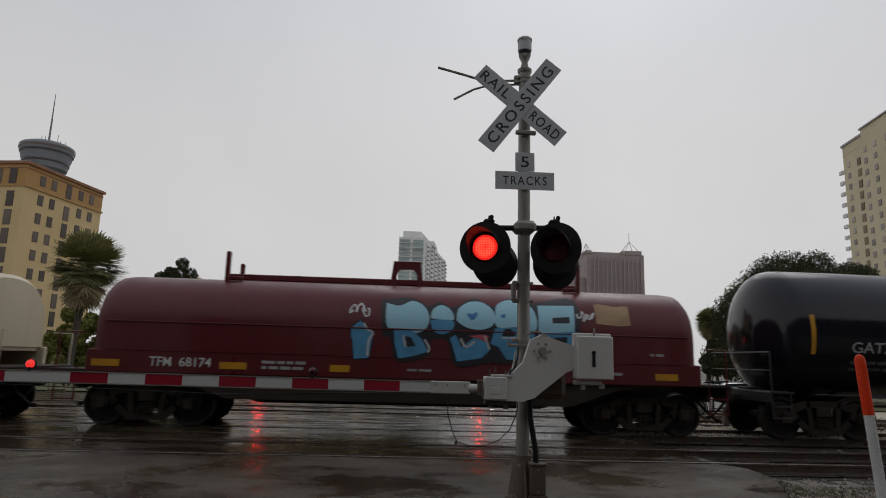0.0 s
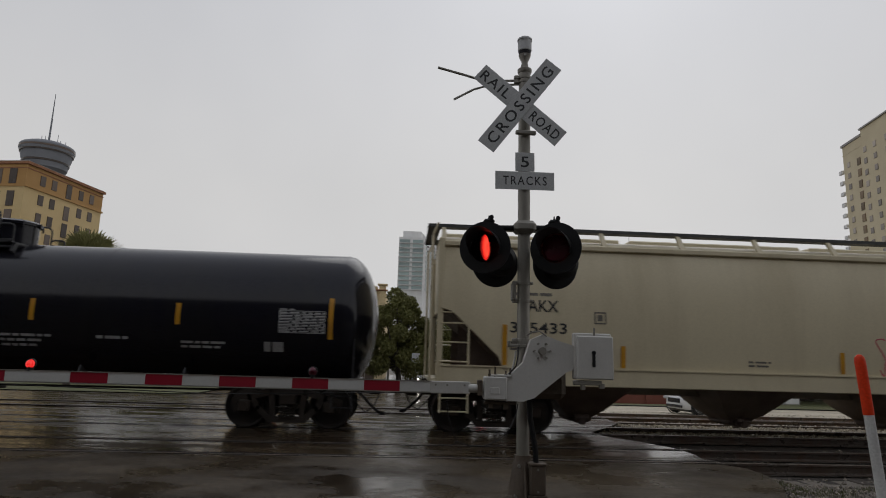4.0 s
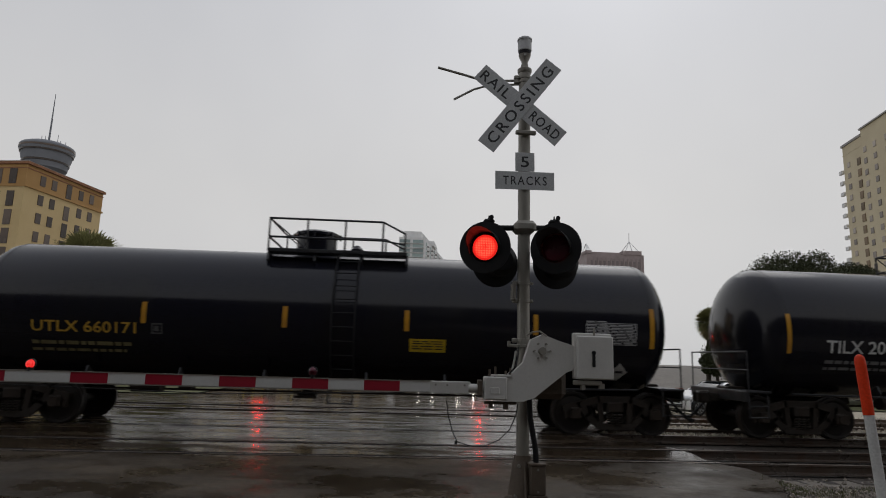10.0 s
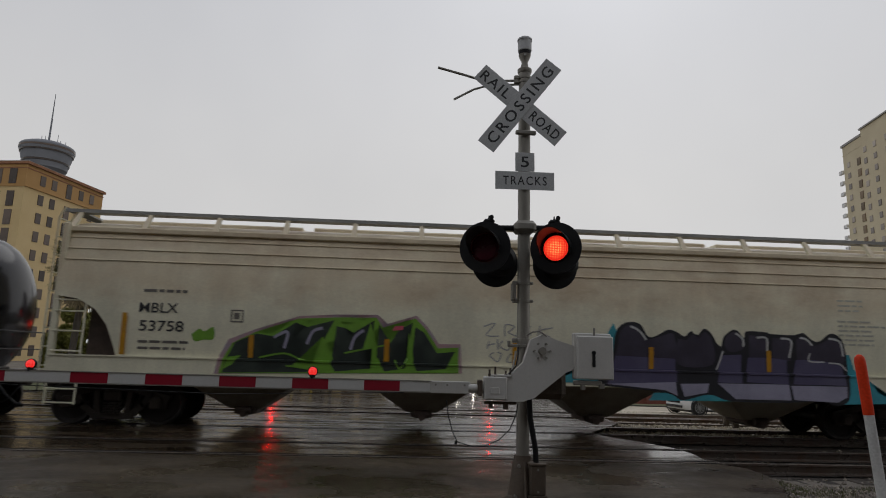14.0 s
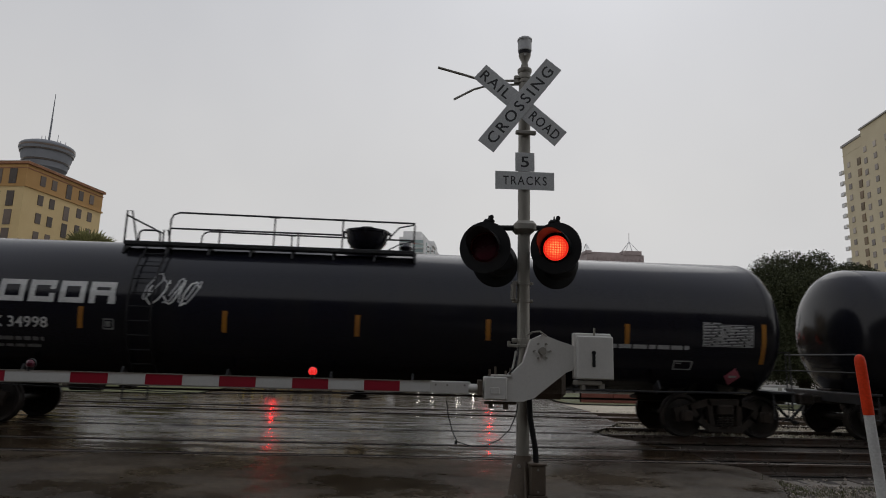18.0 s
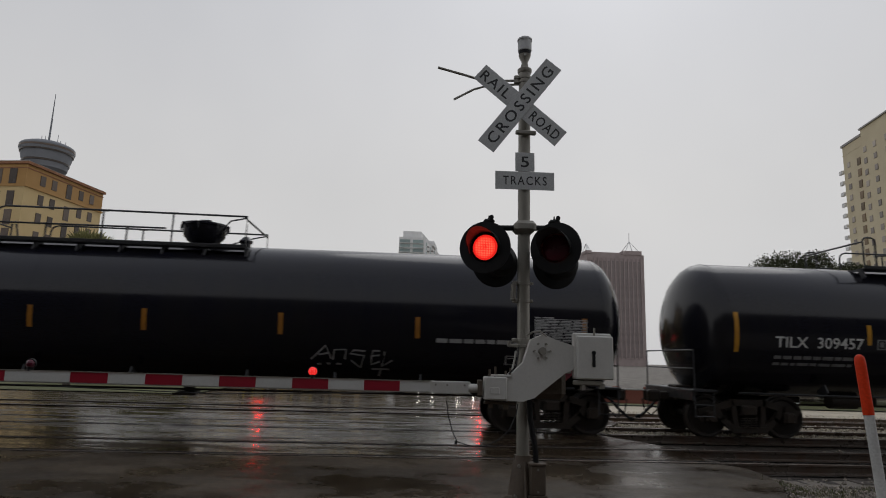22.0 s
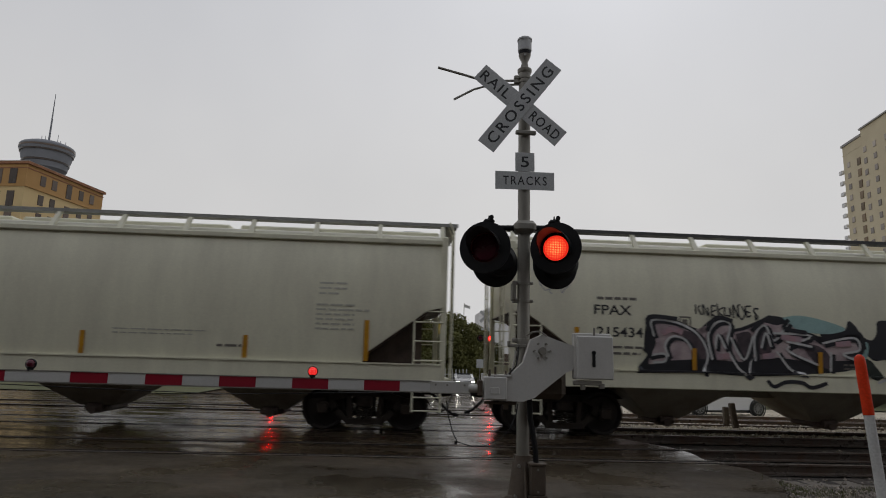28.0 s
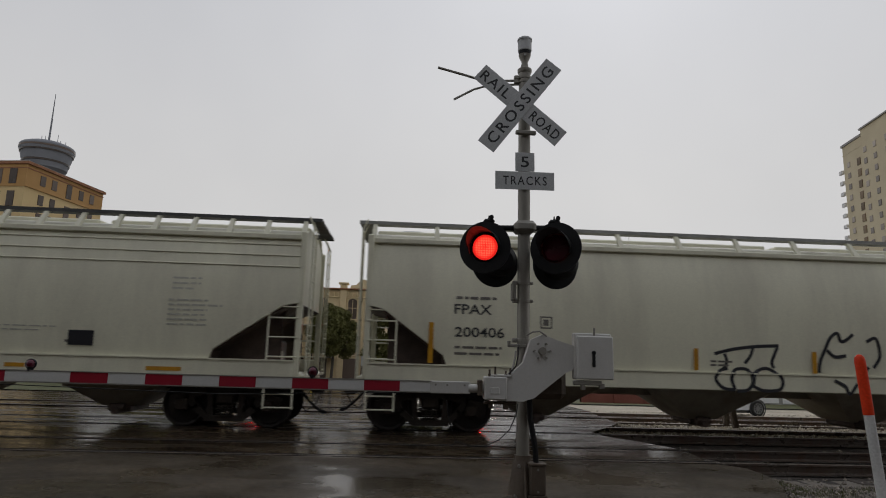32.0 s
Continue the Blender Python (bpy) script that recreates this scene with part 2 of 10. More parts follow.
def led(name, hot, cool, power, reach=0.13):
    """A lens full of small bright diodes: hot points, hottest in the middle, in a red glow."""
    m = bpy.data.materials.new(name)
    m.use_nodes = True
    n, l = m.node_tree.nodes, m.node_tree.links
    bs = n["Principled BSDF"]
    bs.inputs["Base Color"].default_value = (0.25, 0.01, 0.01, 1)
    co, vo, rp = n.new("ShaderNodeTexCoord"), n.new("ShaderNodeTexVoronoi"), n.new("ShaderNodeValToRGB")
    vo.inputs["Scale"].default_value, vo.inputs["Randomness"].default_value = 54, 0.08
    l.new(co.outputs["Object"], vo.inputs["Vector"])
    l.new(vo.outputs["Distance"], rp.inputs["Fac"])
    rp.color_ramp.elements[0].position, rp.color_ramp.elements[0].color = 0.18, (1, 1, 1, 1)
    rp.color_ramp.elements[1].position, rp.color_ramp.elements[1].color = 0.55, (0, 0, 0, 1)
    far, mid, mul, mix = n.new("ShaderNodeVectorMath"), n.new("ShaderNodeMapRange"), n.new("ShaderNodeMath"), n.new("ShaderNodeMix")
    far.operation, mul.operation, mix.data_type = "LENGTH", "MULTIPLY", "RGBA"
    l.new(co.outputs["Object"], far.inputs[0])
    mid.inputs["From Min"].default_value, mid.inputs["From Max"].default_value = reach * 0.35, reach
    mid.inputs["To Min"].default_value, mid.inputs["To Max"].default_value = 1.0, 0.12
    l.new(far.outputs["Value"], mid.inputs["Value"])
    l.new(mid.outputs["Result"], mul.inputs[0])
    l.new(rp.outputs["Color"], mul.inputs[1])
    mix.inputs["A"].default_value, mix.inputs["B"].default_value = (*cool, 1), (*hot, 1)
    l.new(mul.outputs[0], mix.inputs["Factor"])
    l.new(mix.outputs["Result"], bs.inputs["Emission Color"])
    bs.inputs["Emission Strength"].default_value = power
    return m


LED_BRIGHT = led("led_bright_red", (1.0, 0.27, 0.08), (0.19, 0.003, 0.002), 4.0, 0.085)
LED_FAR = led("led_far_red", (1.0, 0.002, 0.0015), (1.0, 0.002, 0.0015), 110.0)
LED_RED = led("led_red", (1.0, 0.085, 0.045), (0.22, 0.004, 0.003), 3.4)
LED_GATE = led("led_gate_red", (1.0, 0.42, 0.34), (0.5, 0.006, 0.006), 1.5, 0.026)


def asphalt(name, base, dark, rough, streak, puddle, fine_bump, relief=0.01, spec=0.3, drawn=(0.35, 1.5, 1.0)):
    """Wet asphalt: thin water that mirrors in places, ripples drawn out along x, and bare rough patches."""
    m = shader(name, base, 0.3, dark=dark, scale=3.0, amount=0.85, stretch=(0.7, 1.3, 1), fine=15, fine_amount=0.6, bump=0.0, spec=spec)
    n, l = m.node_tree.nodes, m.node_tree.links
    bs = n["Principled BSDF"]
    bs.inputs["Specular Tint"].default_value = (1.0, 0.93, 0.82, 1)
    co = n.new("ShaderNodeNewGeometry")

    def noise(scale, size, detail, roughness):
        mp = n.new("ShaderNodeMapping")
        mp.inputs["Scale"].default_value = scale
        l.new(co.outputs["Position"], mp.inputs["Vector"])
        t = n.new("ShaderNodeTexNoise")
        t.inputs["Scale"].default_value, t.inputs["Detail"].default_value, t.inputs["Roughness"].default_value = size, detail, roughness
        l.new(mp.outputs["Vector"], t.inputs["Vector"])
        return t.outputs["Fac"]

    def span(src, a, b, c, d):
        r = n.new("ShaderNodeMapRange")
        r.inputs["From Min"].default_value, r.inputs["From Max"].default_value = a, b
        r.inputs["To Min"].default_value, r.inputs["To Max"].default_value = c, d
        l.new(src, r.inputs["Value"])
        return r.outputs["Result"]

    pud = noise(drawn, puddle, 6, 0.62)
    l.new(span(pud, 0.40, 0.62, *rough), bs.inputs["Roughness"])
    rip = noise((1.1, 9.0, 1.0), 1.0, 4, 0.6)
    gr = noise((1, 1, 1), 55, 3, 0.6)
    b1 = n.new("ShaderNodeBump")
    b1.inputs["Distance"].default_value = 0.012
    b1.inputs["Strength"].default_value = streak
    l.new(rip, b1.inputs["Height"])
    b2 = n.new("ShaderNodeBump")
    b2.inputs["Distance"].default_value = relief
    l.new(span(pud, 0.42, 0.64, 0.02, fine_bump), b2.inputs["Strength"])
    l.new(gr, b2.inputs["Height"])
    l.new(b1.outputs["Normal"], b2.inputs["Normal"])
    l.new(b2.outputs["Normal"], bs.inputs["Normal"])
    return m


ASPHALT = asphalt("wet_asphalt", (0.030, 0.0205, 0.0125), (0.070, 0.050, 0.030), (0.06, 0.40), 0.40, 1.5, 0.30, spec=0.23)
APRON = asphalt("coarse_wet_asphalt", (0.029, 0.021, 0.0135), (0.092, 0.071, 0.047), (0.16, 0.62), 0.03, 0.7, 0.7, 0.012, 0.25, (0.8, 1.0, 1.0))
DIRT = shader("gravelly_dirt", (0.15, 0.13, 0.105), 0.75, dark=(0.08, 0.07, 0.055), scale=4, amount=0.8, fine=18, fine_amount=0.4, bump=0.6, bump_scale=14)
GRASS = shader("wet_grass", (0.075, 0.085, 0.025), 0.8, dark=(0.13, 0.12, 0.05), scale=4, amount=0.8, fine=20, fine_amount=0.5, bump=0.8, bump_scale=20)
YARD = shader("pale_yard_gravel", (0.44, 0.385, 0.29), 0.8, dark=(0.24, 0.205, 0.15), scale=5, amount=0.8, stretch=(0.5, 1.6, 1), fine=16, fine_amount=0.45, bump=0.6, bump_scale=14)
STONE = shader("ballast_stone_dark", (0.20, 0.17, 0.135), 0.55, dark=(0.09, 0.075, 0.06), scale=8, amount=0.6, island=0.6, bump=0.0)
STONE_PALE = shader("ballast_stone_pale", (0.47, 0.42, 0.33), 0.6, dark=(0.26, 0.22, 0.16), scale=8, amount=0.6, island=0.4, bump=0.0)


# ---- ground: level at the tracks, falling gently towards the town ----
def fall(y):
    return 0.0 if y < 16.5 else -1.1 * min(1.0, (y - 16.5) / 24.5)


ROAD_X = 6.0
EDGE = [(-14, 2.2), (3, 2.4), (5, 3.0), (6.5, 3.9), (7.6, 4.75), (8.3, 5.12), (9.1, 5.39), (9.7, 5.42), (10.2, 5.1), (11.2, 5.25), (11.9, 5.2), (12.7, 4.85), (13.6, 4.4), (14.2, 4.33), (15.3, 5.07), (16.5, 5.75), (17.6, 5.95), (20, 6.4), (25, 7.6), (41, 10.1), (95, 18.5)]


def road_edge(y):
    """The right edge of the road, which bulges where it meets the tracks."""
    for (y0, x0), (y1, x1) in zip(EDGE, EDGE[1:]):
        if y <= y1:
            return x0 + (x1 - x0) * max(0.0, (y - y0) / (y1 - y0))
    return EDGE[-1][1]


def strip_sheet(xs, ys, height):
    g = Geo()
    v = [(x, y, height(x, y)) for y in ys for x in xs]
    n = len(xs)
    return g.add(v, [(j * n + i, j * n + i + 1, (j + 1) * n + i + 1, (j + 1) * n + i) for j in range(len(ys) - 1) for i in range(n - 1)])


GX = [-4000, -1200, -400, -150, -60, -40, -25, -12, 0, 2, 2.6, 3.1, 3.6, 4, 4.6, 5.2, 5.8, 6.4, 7, 7.6, 8.2, 9, 10, 12, 16, 22, 30, 45, 80, 200, 700, 2000, 4000]
GY = [-600, -120, -40, -12, 0, 3, 4, 5, 6, 7, 8, 9, 10, 11, 12, 13, 14, 15, 16.5, 19, 22, 23.2, 24.6, 30, 36, 41, 60, 120, 300, 900, 2000, 4200]


def land(x, y):
    side = min(1.0, max(0.0, (x - road_edge(y) + 0.1) / 0.7))
    near = 1.0 if y > 7 else max(0.0, (y - 4) / 3)
    return fall(y) - 0.035 - 0.17 * side * near * (1.0 if y < 22.8 else 0.0 if y > 24.4 else (24.4 - y) / 1.6)


sheet("ground", strip_sheet(GX, GY, land), DIRT, "pale wet gravel and dirt ground beside the crossing", smooth=60)

sheet("gravel_yard", strip_sheet([7.4, 9, 11, 14, 18, 24, 32, 45], [22.9, 24.6, 27, 30, 33, 36.5], lambda x, y: max(land(x, y), fall(y) - 0.035) + 0.012), YARD, "pale tan wet gravel yard beyond the tracks", smooth=60)
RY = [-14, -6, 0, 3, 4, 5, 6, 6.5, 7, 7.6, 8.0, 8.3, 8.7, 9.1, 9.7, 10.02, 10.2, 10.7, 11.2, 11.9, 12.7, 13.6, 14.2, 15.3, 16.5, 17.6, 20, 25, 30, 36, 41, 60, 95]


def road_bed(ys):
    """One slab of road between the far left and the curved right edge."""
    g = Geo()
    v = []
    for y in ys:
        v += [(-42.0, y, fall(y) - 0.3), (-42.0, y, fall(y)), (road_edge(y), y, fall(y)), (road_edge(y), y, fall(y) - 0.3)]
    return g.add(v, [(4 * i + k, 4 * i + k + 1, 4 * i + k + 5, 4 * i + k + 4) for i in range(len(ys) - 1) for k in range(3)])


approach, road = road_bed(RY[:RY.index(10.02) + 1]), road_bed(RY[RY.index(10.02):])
sheet("road", road, ASPHALT, "wet dark asphalt road over the railway tracks, with puddles")
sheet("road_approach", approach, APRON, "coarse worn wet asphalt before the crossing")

# ---- railway tracks: rails on ties in gravel, set flush into the road where it crosses ----
GAUGE = 1.435
TRACKS = (10.9, 14.57, 18.2, 21.9)
TRAIN_Y = 14.57


def rail_section(z):
    return [(-0.07, z - 0.17), (0.07, z - 0.17), (0.07, z - 0.155), (0.012, z - 0.13), (0.012, z - 0.045), (0.036, z - 0.035), (0.036, z - 0.004),
            (0.030, z), (-0.030, z), (-0.036, z - 0.004), (-0.036, z - 0.035), (-0.012, z - 0.045), (-0.012, z - 0.13), (-0.07, z - 0.155)]


GROOVE = shader("flangeway_rubber", (0.010, 0.010, 0.010), 0.85, scale=8, spec=0.1)
tie_mesh = Geo().box((0, 0, 0), (0.23, 2.6, 0.16), b=0.012).mesh("tie", TIE, 0)
for ti, ty in enumerate(TRACKS):
    z = fall(ty)
    track = thing("railway_track", "two worn steel rails on dark wooden ties in gravel", "railway track", kind="structure")
    for s in (-1, 1):
        y = ty + s * GAUGE / 2
        g = Geo().loft([[(x, y + a, b + 0.006) for a, b in rail_section(z)] for x in (-120, ROAD_X, 60, 400)])
        part("rail", g, RAIL, track)
        part("flangeway", Geo().box(((-42 + road_edge(ty)) / 2, y - s * 0.085, z + 0.001), (42 + road_edge(ty), 0.075, 0.006)), GROOVE, track)
        part("flangeway", Geo().box(((-42 + road_edge(ty)) / 2, y + s * 0.065, z + 0.001), (42 + road_edge(ty), 0.04, 0.006)), GROOVE, track)
    for i in range(46 if ti < 3 else 20):
        part("tie", tie_mesh, None, track, at=pose(road_edge(ty) + 0.5 + i * 0.55, ty + random.uniform(-0.05, 0.05), z - 0.275 + random.uniform(-0.012, 0.008), 0, 0, random.uniform(-2, 2)))


def bed(x, y):
    """The top of the gravel: between the farther rails it lies up over the ties."""
    return max(land(x, y), fall(y) - 0.115) if 13.95 < y < 22.8 else land(x, y)


sheet("ballast_bed", strip_sheet([4.4, 5.0, 5.7, 6.4, 7, 9, 12, 16, 24, 45], [13.95, 15.2, 16.5, 18, 20, 22, 22.8], lambda x, y: fall(y) - 0.115 - (0.1 if x < road_edge(y) + 0.3 else 0)), YARD, "pale tan gravel laid up over the ties", smooth=60)

# Darker sheets over the ground along the two nearest tracks.
BED_DARK = shader("oily_track_bed", (0.045, 0.035, 0.026), 0.7, dark=(0.022, 0.018, 0.014), scale=8, amount=0.8, fine=22, fine_amount=0.5, bump=0.6, bump_scale=18)
for y0, y1 in ((9.95, 11.8), (12.85, 13.95)):
    sheet("track_bed", strip_sheet([4.2, 4.6, 5.0, 5.4, 6, 7, 9, 12, 16, 24, 45], [y0, (y0 + y1) / 2, y1], lambda x, y: land(x, y) + 0.012), BED_DARK, "dark oil-soaked dirt and gravel between the rails", smooth=60)


def stones(areas, seed):
    r = random.Random(seed)
    g = Geo()
    for x0, x1, y0, y1, count, size in areas:
        for _ in range(count):
            x, y = r.uniform(x0, x1), r.uniform(y0, y1)
            s = size * r.uniform(0.5, 1.3)
            if x < road_edge(y) + r.uniform(-0.12, 0.35):
                continue
            m = Matrix.Translation((x, y, bed(x, y) + s * 0.25)) @ Euler((r.uniform(0, 6), r.uniform(0, 6), r.uniform(0, 6))).to_matrix().to_4x4()
            v = [Vector(d) * s * r.uniform(0.6, 1.1) for d in ((1, 0, 0), (-0.9, 0.2, 0), (0, 0.9, 0.1), (0.1, -0.8, 0), (0, 0.1, 0.75), (0.1, 0, -0.75))]
            g.add(v, [(0, 2, 4), (2, 1, 4), (1, 3, 4), (3, 0, 4), (2, 0, 5), (1, 2, 5), (3, 1, 5), (0, 3, 5)], m)
    return g


tagged(part("ballast", stones([(3.0, 9, 4.5, 7.2, 1800, 0.04), (4.4, 9, 7, 9.4, 4200, 0.04), (4.9, 14, 11.85, 12.75, 2600, 0.045), (5.2, 14, 9.4, 13.4, 700, 0.04)], 5), STONE, smooth=0),
       "dark wet crushed stone beside the nearest rails", "ballast", "", "stuff")
tagged(part("ballast", stones([(4.3, 15, 14.3, 16.6, 8000, 0.05), (5.6, 20, 16.2, 21.5, 8000, 0.055), (6.5, 26, 21, 27, 1500, 0.05)], 6), STONE_PALE, smooth=0),
       "loose pale tan crushed stone between the rails", "ballast", "", "stuff")
tuft, q_ = Geo(), random.Random(9)
for cx, cy, rad, count in ((5.75, 8.75, 0.28, 420), (6.3, 8.9, 0.2, 160), (5.3, 8.3, 0.12, 90), (6.9, 9.1, 0.15, 90), (5.0, 7.7, 0.12, 60)):
    for _ in range(count):
        x, y = cx + q_.gauss(0, rad), cy + q_.gauss(0, rad * 0.5)
        z, h, a = land(x, y), q_.uniform(0.03, 0.10), q_.uniform(0, 6.28)
        dx, dy = 0.006 * math.cos(a), 0.006 * math.sin(a)
        tuft.add([(x - dx, y - dy, z), (x + dx, y + dy, z), (x + q_.gauss(0, 0.03), y + q_.gauss(0, 0.03), z + h)], [(0, 1, 2)])
tagged(part("grass_tuft", tuft, GRASS, smooth=0), "yellowish green weeds in the wet gravel", "grass", "", "stuff")


# ---- freight train ----
def nominal(t):
    return 10.45843 * t + 0.037938539 * t * t - 0.00065619 * t ** 3


def slack(t):
    """The couplers' slack: how much longer than nominal the train is up to the car that passes at t."""
    return 0.12 * t + 1.44 * (1 - math.exp(-t / 6))


def travelled(t):
    return nominal(t) + slack(t)


def stretched(x):
    """A nominal place along the train, with the slack of all couplers before it."""
    lo, hi = -4.0, 45.0
    for _ in range(40):
        mid = (lo + hi) / 2
        lo, hi = (mid, hi) if nominal(mid) < x else (lo, mid)
    return x + slack(lo)


WHEEL_R = 0.457
# Meshes that all cars share.
wheelset_geo = Geo()
for s in (-1, 1):
    wheelset_geo.lathe([(0.10, -0.07), (0.14, -0.075), (0.16, -0.03), (0.36, -0.02), (0.40, -0.065), (0.445, -0.07), (0.457, -0.06), (0.462, 0.045), (0.487, 0.06), (0.487, 0.075), (0.40, 0.07), (0.36, 0.02), (0.15, 0.02), (0.1, 0.06)],
                       Matrix.Translation((0, s * 0.76, 0)) @ pose(0, 0, 0, 90 * s, 0, 0), n=36)
    wheelset_geo.cyl((0, s * 0.80, 0), (0, s * 1.06, 0), 0.085, n=16)
    for k in range(3):
        a = math.tau * k / 3
        wheelset_geo.cyl((0.05 * math.cos(a), s * 1.06, 0.05 * math.sin(a)), (0.05 * math.cos(a), s * 1.08, 0.05 * math.sin(a)), 0.017, n=6)
wheelset_geo.cyl((0, -0.8, 0), (0, 0.8, 0), 0.08, n=16)
WHEELSET = wheelset_geo.mesh("wheelset", TREAD)

frame_geo = Geo()


def bar(g, pts, w, y0, y1):
    """A cast bar of width w along pts in x and z, from y0 to y1."""
    for (ax, az), (bx, bz) in zip(pts, pts[1:]):
        d = Vector((bx - ax, bz - az)).normalized() * w / 2
        ex, ez = d.x * 0.5, d.y * 0.5
        g.prism([(ax - ex - d.y, az - ez + d.x), (bx + ex - d.y, bz + ez + d.x), (bx + ex + d.y, bz + ez - d.x), (ax - ex + d.y, az - ez - d.x)], y1 - y0, pose(0, y0, 0))


bar(frame_geo, [(-1.12, 0.56), (-0.80, 0.64), (-0.36, 0.77), (0.36, 0.77), (0.80, 0.64), (1.12, 0.56)], 0.14, 0.0, 0.13)
for s in (-1, 1):
    bar(frame_geo, [(s * 0.72, 0.58), (s * 0.62, 0.42), (s * 0.36, 0.20)], 0.13, 0.005, 0.125)
    bar(frame_geo, [(s * 0.34, 0.72), (s * 0.30, 0.24)], 0.11, 0.01, 0.12)
    bar(frame_geo, [(s * 1.08, 0.56), (s * 1.07, 0.36)], 0.08, 0.01, 0.12)
bar(frame_geo, [(-0.38, 0.19), (0.38, 0.19)], 0.12, -0.01, 0.13)
frame_geo.box((0, 0.04, 0.62), (0.34, 0.14, 0.16), b=0.02)
SIDE_FRAME = frame_geo.mesh("side_frame", STEEL)
SPRING = Geo().tube([(0.055 * math.cos(a * 0.8), 0.055 * math.sin(a * 0.8), a / 40 * 0.26) for a in range(41)], 0.016, 5).mesh("spring", STEEL)
BEARING = Geo().box((0, 0, 0), (0.24, 0.16, 0.25), b=0.03).cyl((0, -0.11, 0), (0, -0.05, 0), 0.10, n=16).mesh("bearing_adapter", STEEL)
BOLSTER = Geo().box((0, 0, 0.60), (0.36, 2.1, 0.24), b=0.04).box((0, 0, 0.78), (0.5, 0.5, 0.14), b=0.02).box((0, -0.6, 0.45), (0.1, 0.1, 0.2)).mesh("bolster", STEEL)
bb = Geo()
for s in (-1, 1):
    bb.tube([(s * 0.34, -0.8, 0.40), (s * 0.30, 0, 0.36), (s * 0.34, 0.8, 0.40)], 0.035, 6)
    for k in (-1, 1):
        bb.box((s * 0.40, k * 0.76, 0.44), (0.05, 0.09, 0.28), pose(0, 0, 0, 0, -12 * s, 0))
BRAKE = bb.mesh("brake_beam", STEEL)
cg = Geo()
cg.box((0.30, 0, 0.84), (0.7, 0.16, 0.18), b=0.03).box((0.78, 0.05, 0.84), (0.30, 0.22, 0.28), b=0.05).box((0.88, -0.1, 0.84), (0.16, 0.13, 0.26), b=0.04)
COUPLER = cg.mesh("coupler", STEEL)
HOSE = Geo().tube([(0.35, -0.38, 0.82), (0.50, -0.42, 0.74), (0.68, -0.42, 0.54), (0.86, -0.40, 0.38), (0.98, -0.38, 0.30), (1.06, -0.37, 0.31)], 0.034, 6).box((0.98, -0.38, 0.32), (0.10, 0.08, 0.09), b=0.02).mesh("air_hose", BLACK)
CHAIN = Geo().tube([(0.2, -0.42, 0.8), (0.45, -0.5, 0.5), (0.62, -0.5, 0.34), (0.8, -0.46, 0.46), (0.92, -0.3, 0.74)], 0.016, 5).mesh("brake_hose", BLACK)
wheels = []


def truck(car, x, centre):
    t = part("truck", None, None, car, at=pose(x, 0, 0))
    for s in (-1, 1):
        part("side_frame", SIDE_FRAME, None, t, at=pose(0, s * 1.0, 0, 0, 0, 0 if s < 0 else 180))
        for k in (-0.12, 0.0, 0.12):
            part("spring", SPRING, None, t, at=pose(k, s * 0.98, 0.2))
        for k in (-0.89, 0.89):
            part("bearing_adapter", BEARING, None, t, at=pose(k, s * 1.0, 0.46, 0, 0, 0 if s < 0 else 180))
    part("bolster", BOLSTER, None, t)
    part("brake_beam", BRAKE, None, t)
    for k in (-0.89, 0.89):
        w = part("wheelset", WHEELSET, None, t, at=pose(k, 0, WHEEL_R))
        wheels.append((w, k, centre + x + k))


def running_gear(car, half_truck, end, centre):
    for s in (-1, 1):
        truck(car, s * half_truck, centre)
        m = pose(s * (half_truck + 1.0), 0, 0, 0, 0, 0 if s > 0 else 180)
        part("coupler", COUPLER, None, car, at=m)
        part("air_hose", HOSE, None, car, at=m)
        part("brake_hose", CHAIN, None, car, at=m)


TANK_ZC, TANK_R = 2.42, 1.58


def on_tank(x, z, off=0.006, r=TANK_R, zc=TANK_ZC):
    """A place on the near flank of a tank."""
    dz = max(-r, min(r, z - zc))
    k = (r + off) / r
    return (x, -math.sqrt(r * r - dz * dz) * k, zc + dz * k)


HOP_SIDE = [(4.0, 1.39), (3.7, 1.475), (3.3, 1.545), (2.8, 1.585), (2.3, 1.59), (1.8, 1.57), (1.40, 1.54)]


def on_hopper(x, z, off=0.006, r=0):
    for (z1, y1), (z0, y0) in zip(HOP_SIDE, HOP_SIDE[1:]):
        if z >= z0 or z0 == 1.40:
            return (x, -(y0 + (y1 - y0) * (z - z0) / (z1 - z0)) - off, z)


def on_side(x, z, off=0.006, r=0):
    """A place on a hopper's side that goes on down over its ledge and sill."""
    if z >= 1.44:
        return on_hopper(x, z, off)
    return (x, -(1.622 if z > 1.40 else 1.597) - off, z)


def on_coil(x, z, off=0.006, r=0):
    if z <= 2.15:
        return (x, -1.50 - off, z)
    a = math.asin(min(1, (z - 2.15) / 1.05))
    return (x, -1.5 * math.cos(a) ** 0.8 - off, z + off)


def patch(wrap, x0, x1, z0, z1, off=0.006, nz=6, nx=1):
    """A thin plate lying on a curved flank."""
    g = Geo()
    v = [wrap(x0 + (x1 - x0) * i / nx, z0 + (z1 - z0) * j / nz, off) for j in range(nz + 1) for i in range(nx + 1)]
    k = nx + 1
    return g.add(v, [(j * k + i, j * k + i + 1, (j + 1) * k + i + 1, (j + 1) * k + i) for j in range(nz) for i in range(nx)])


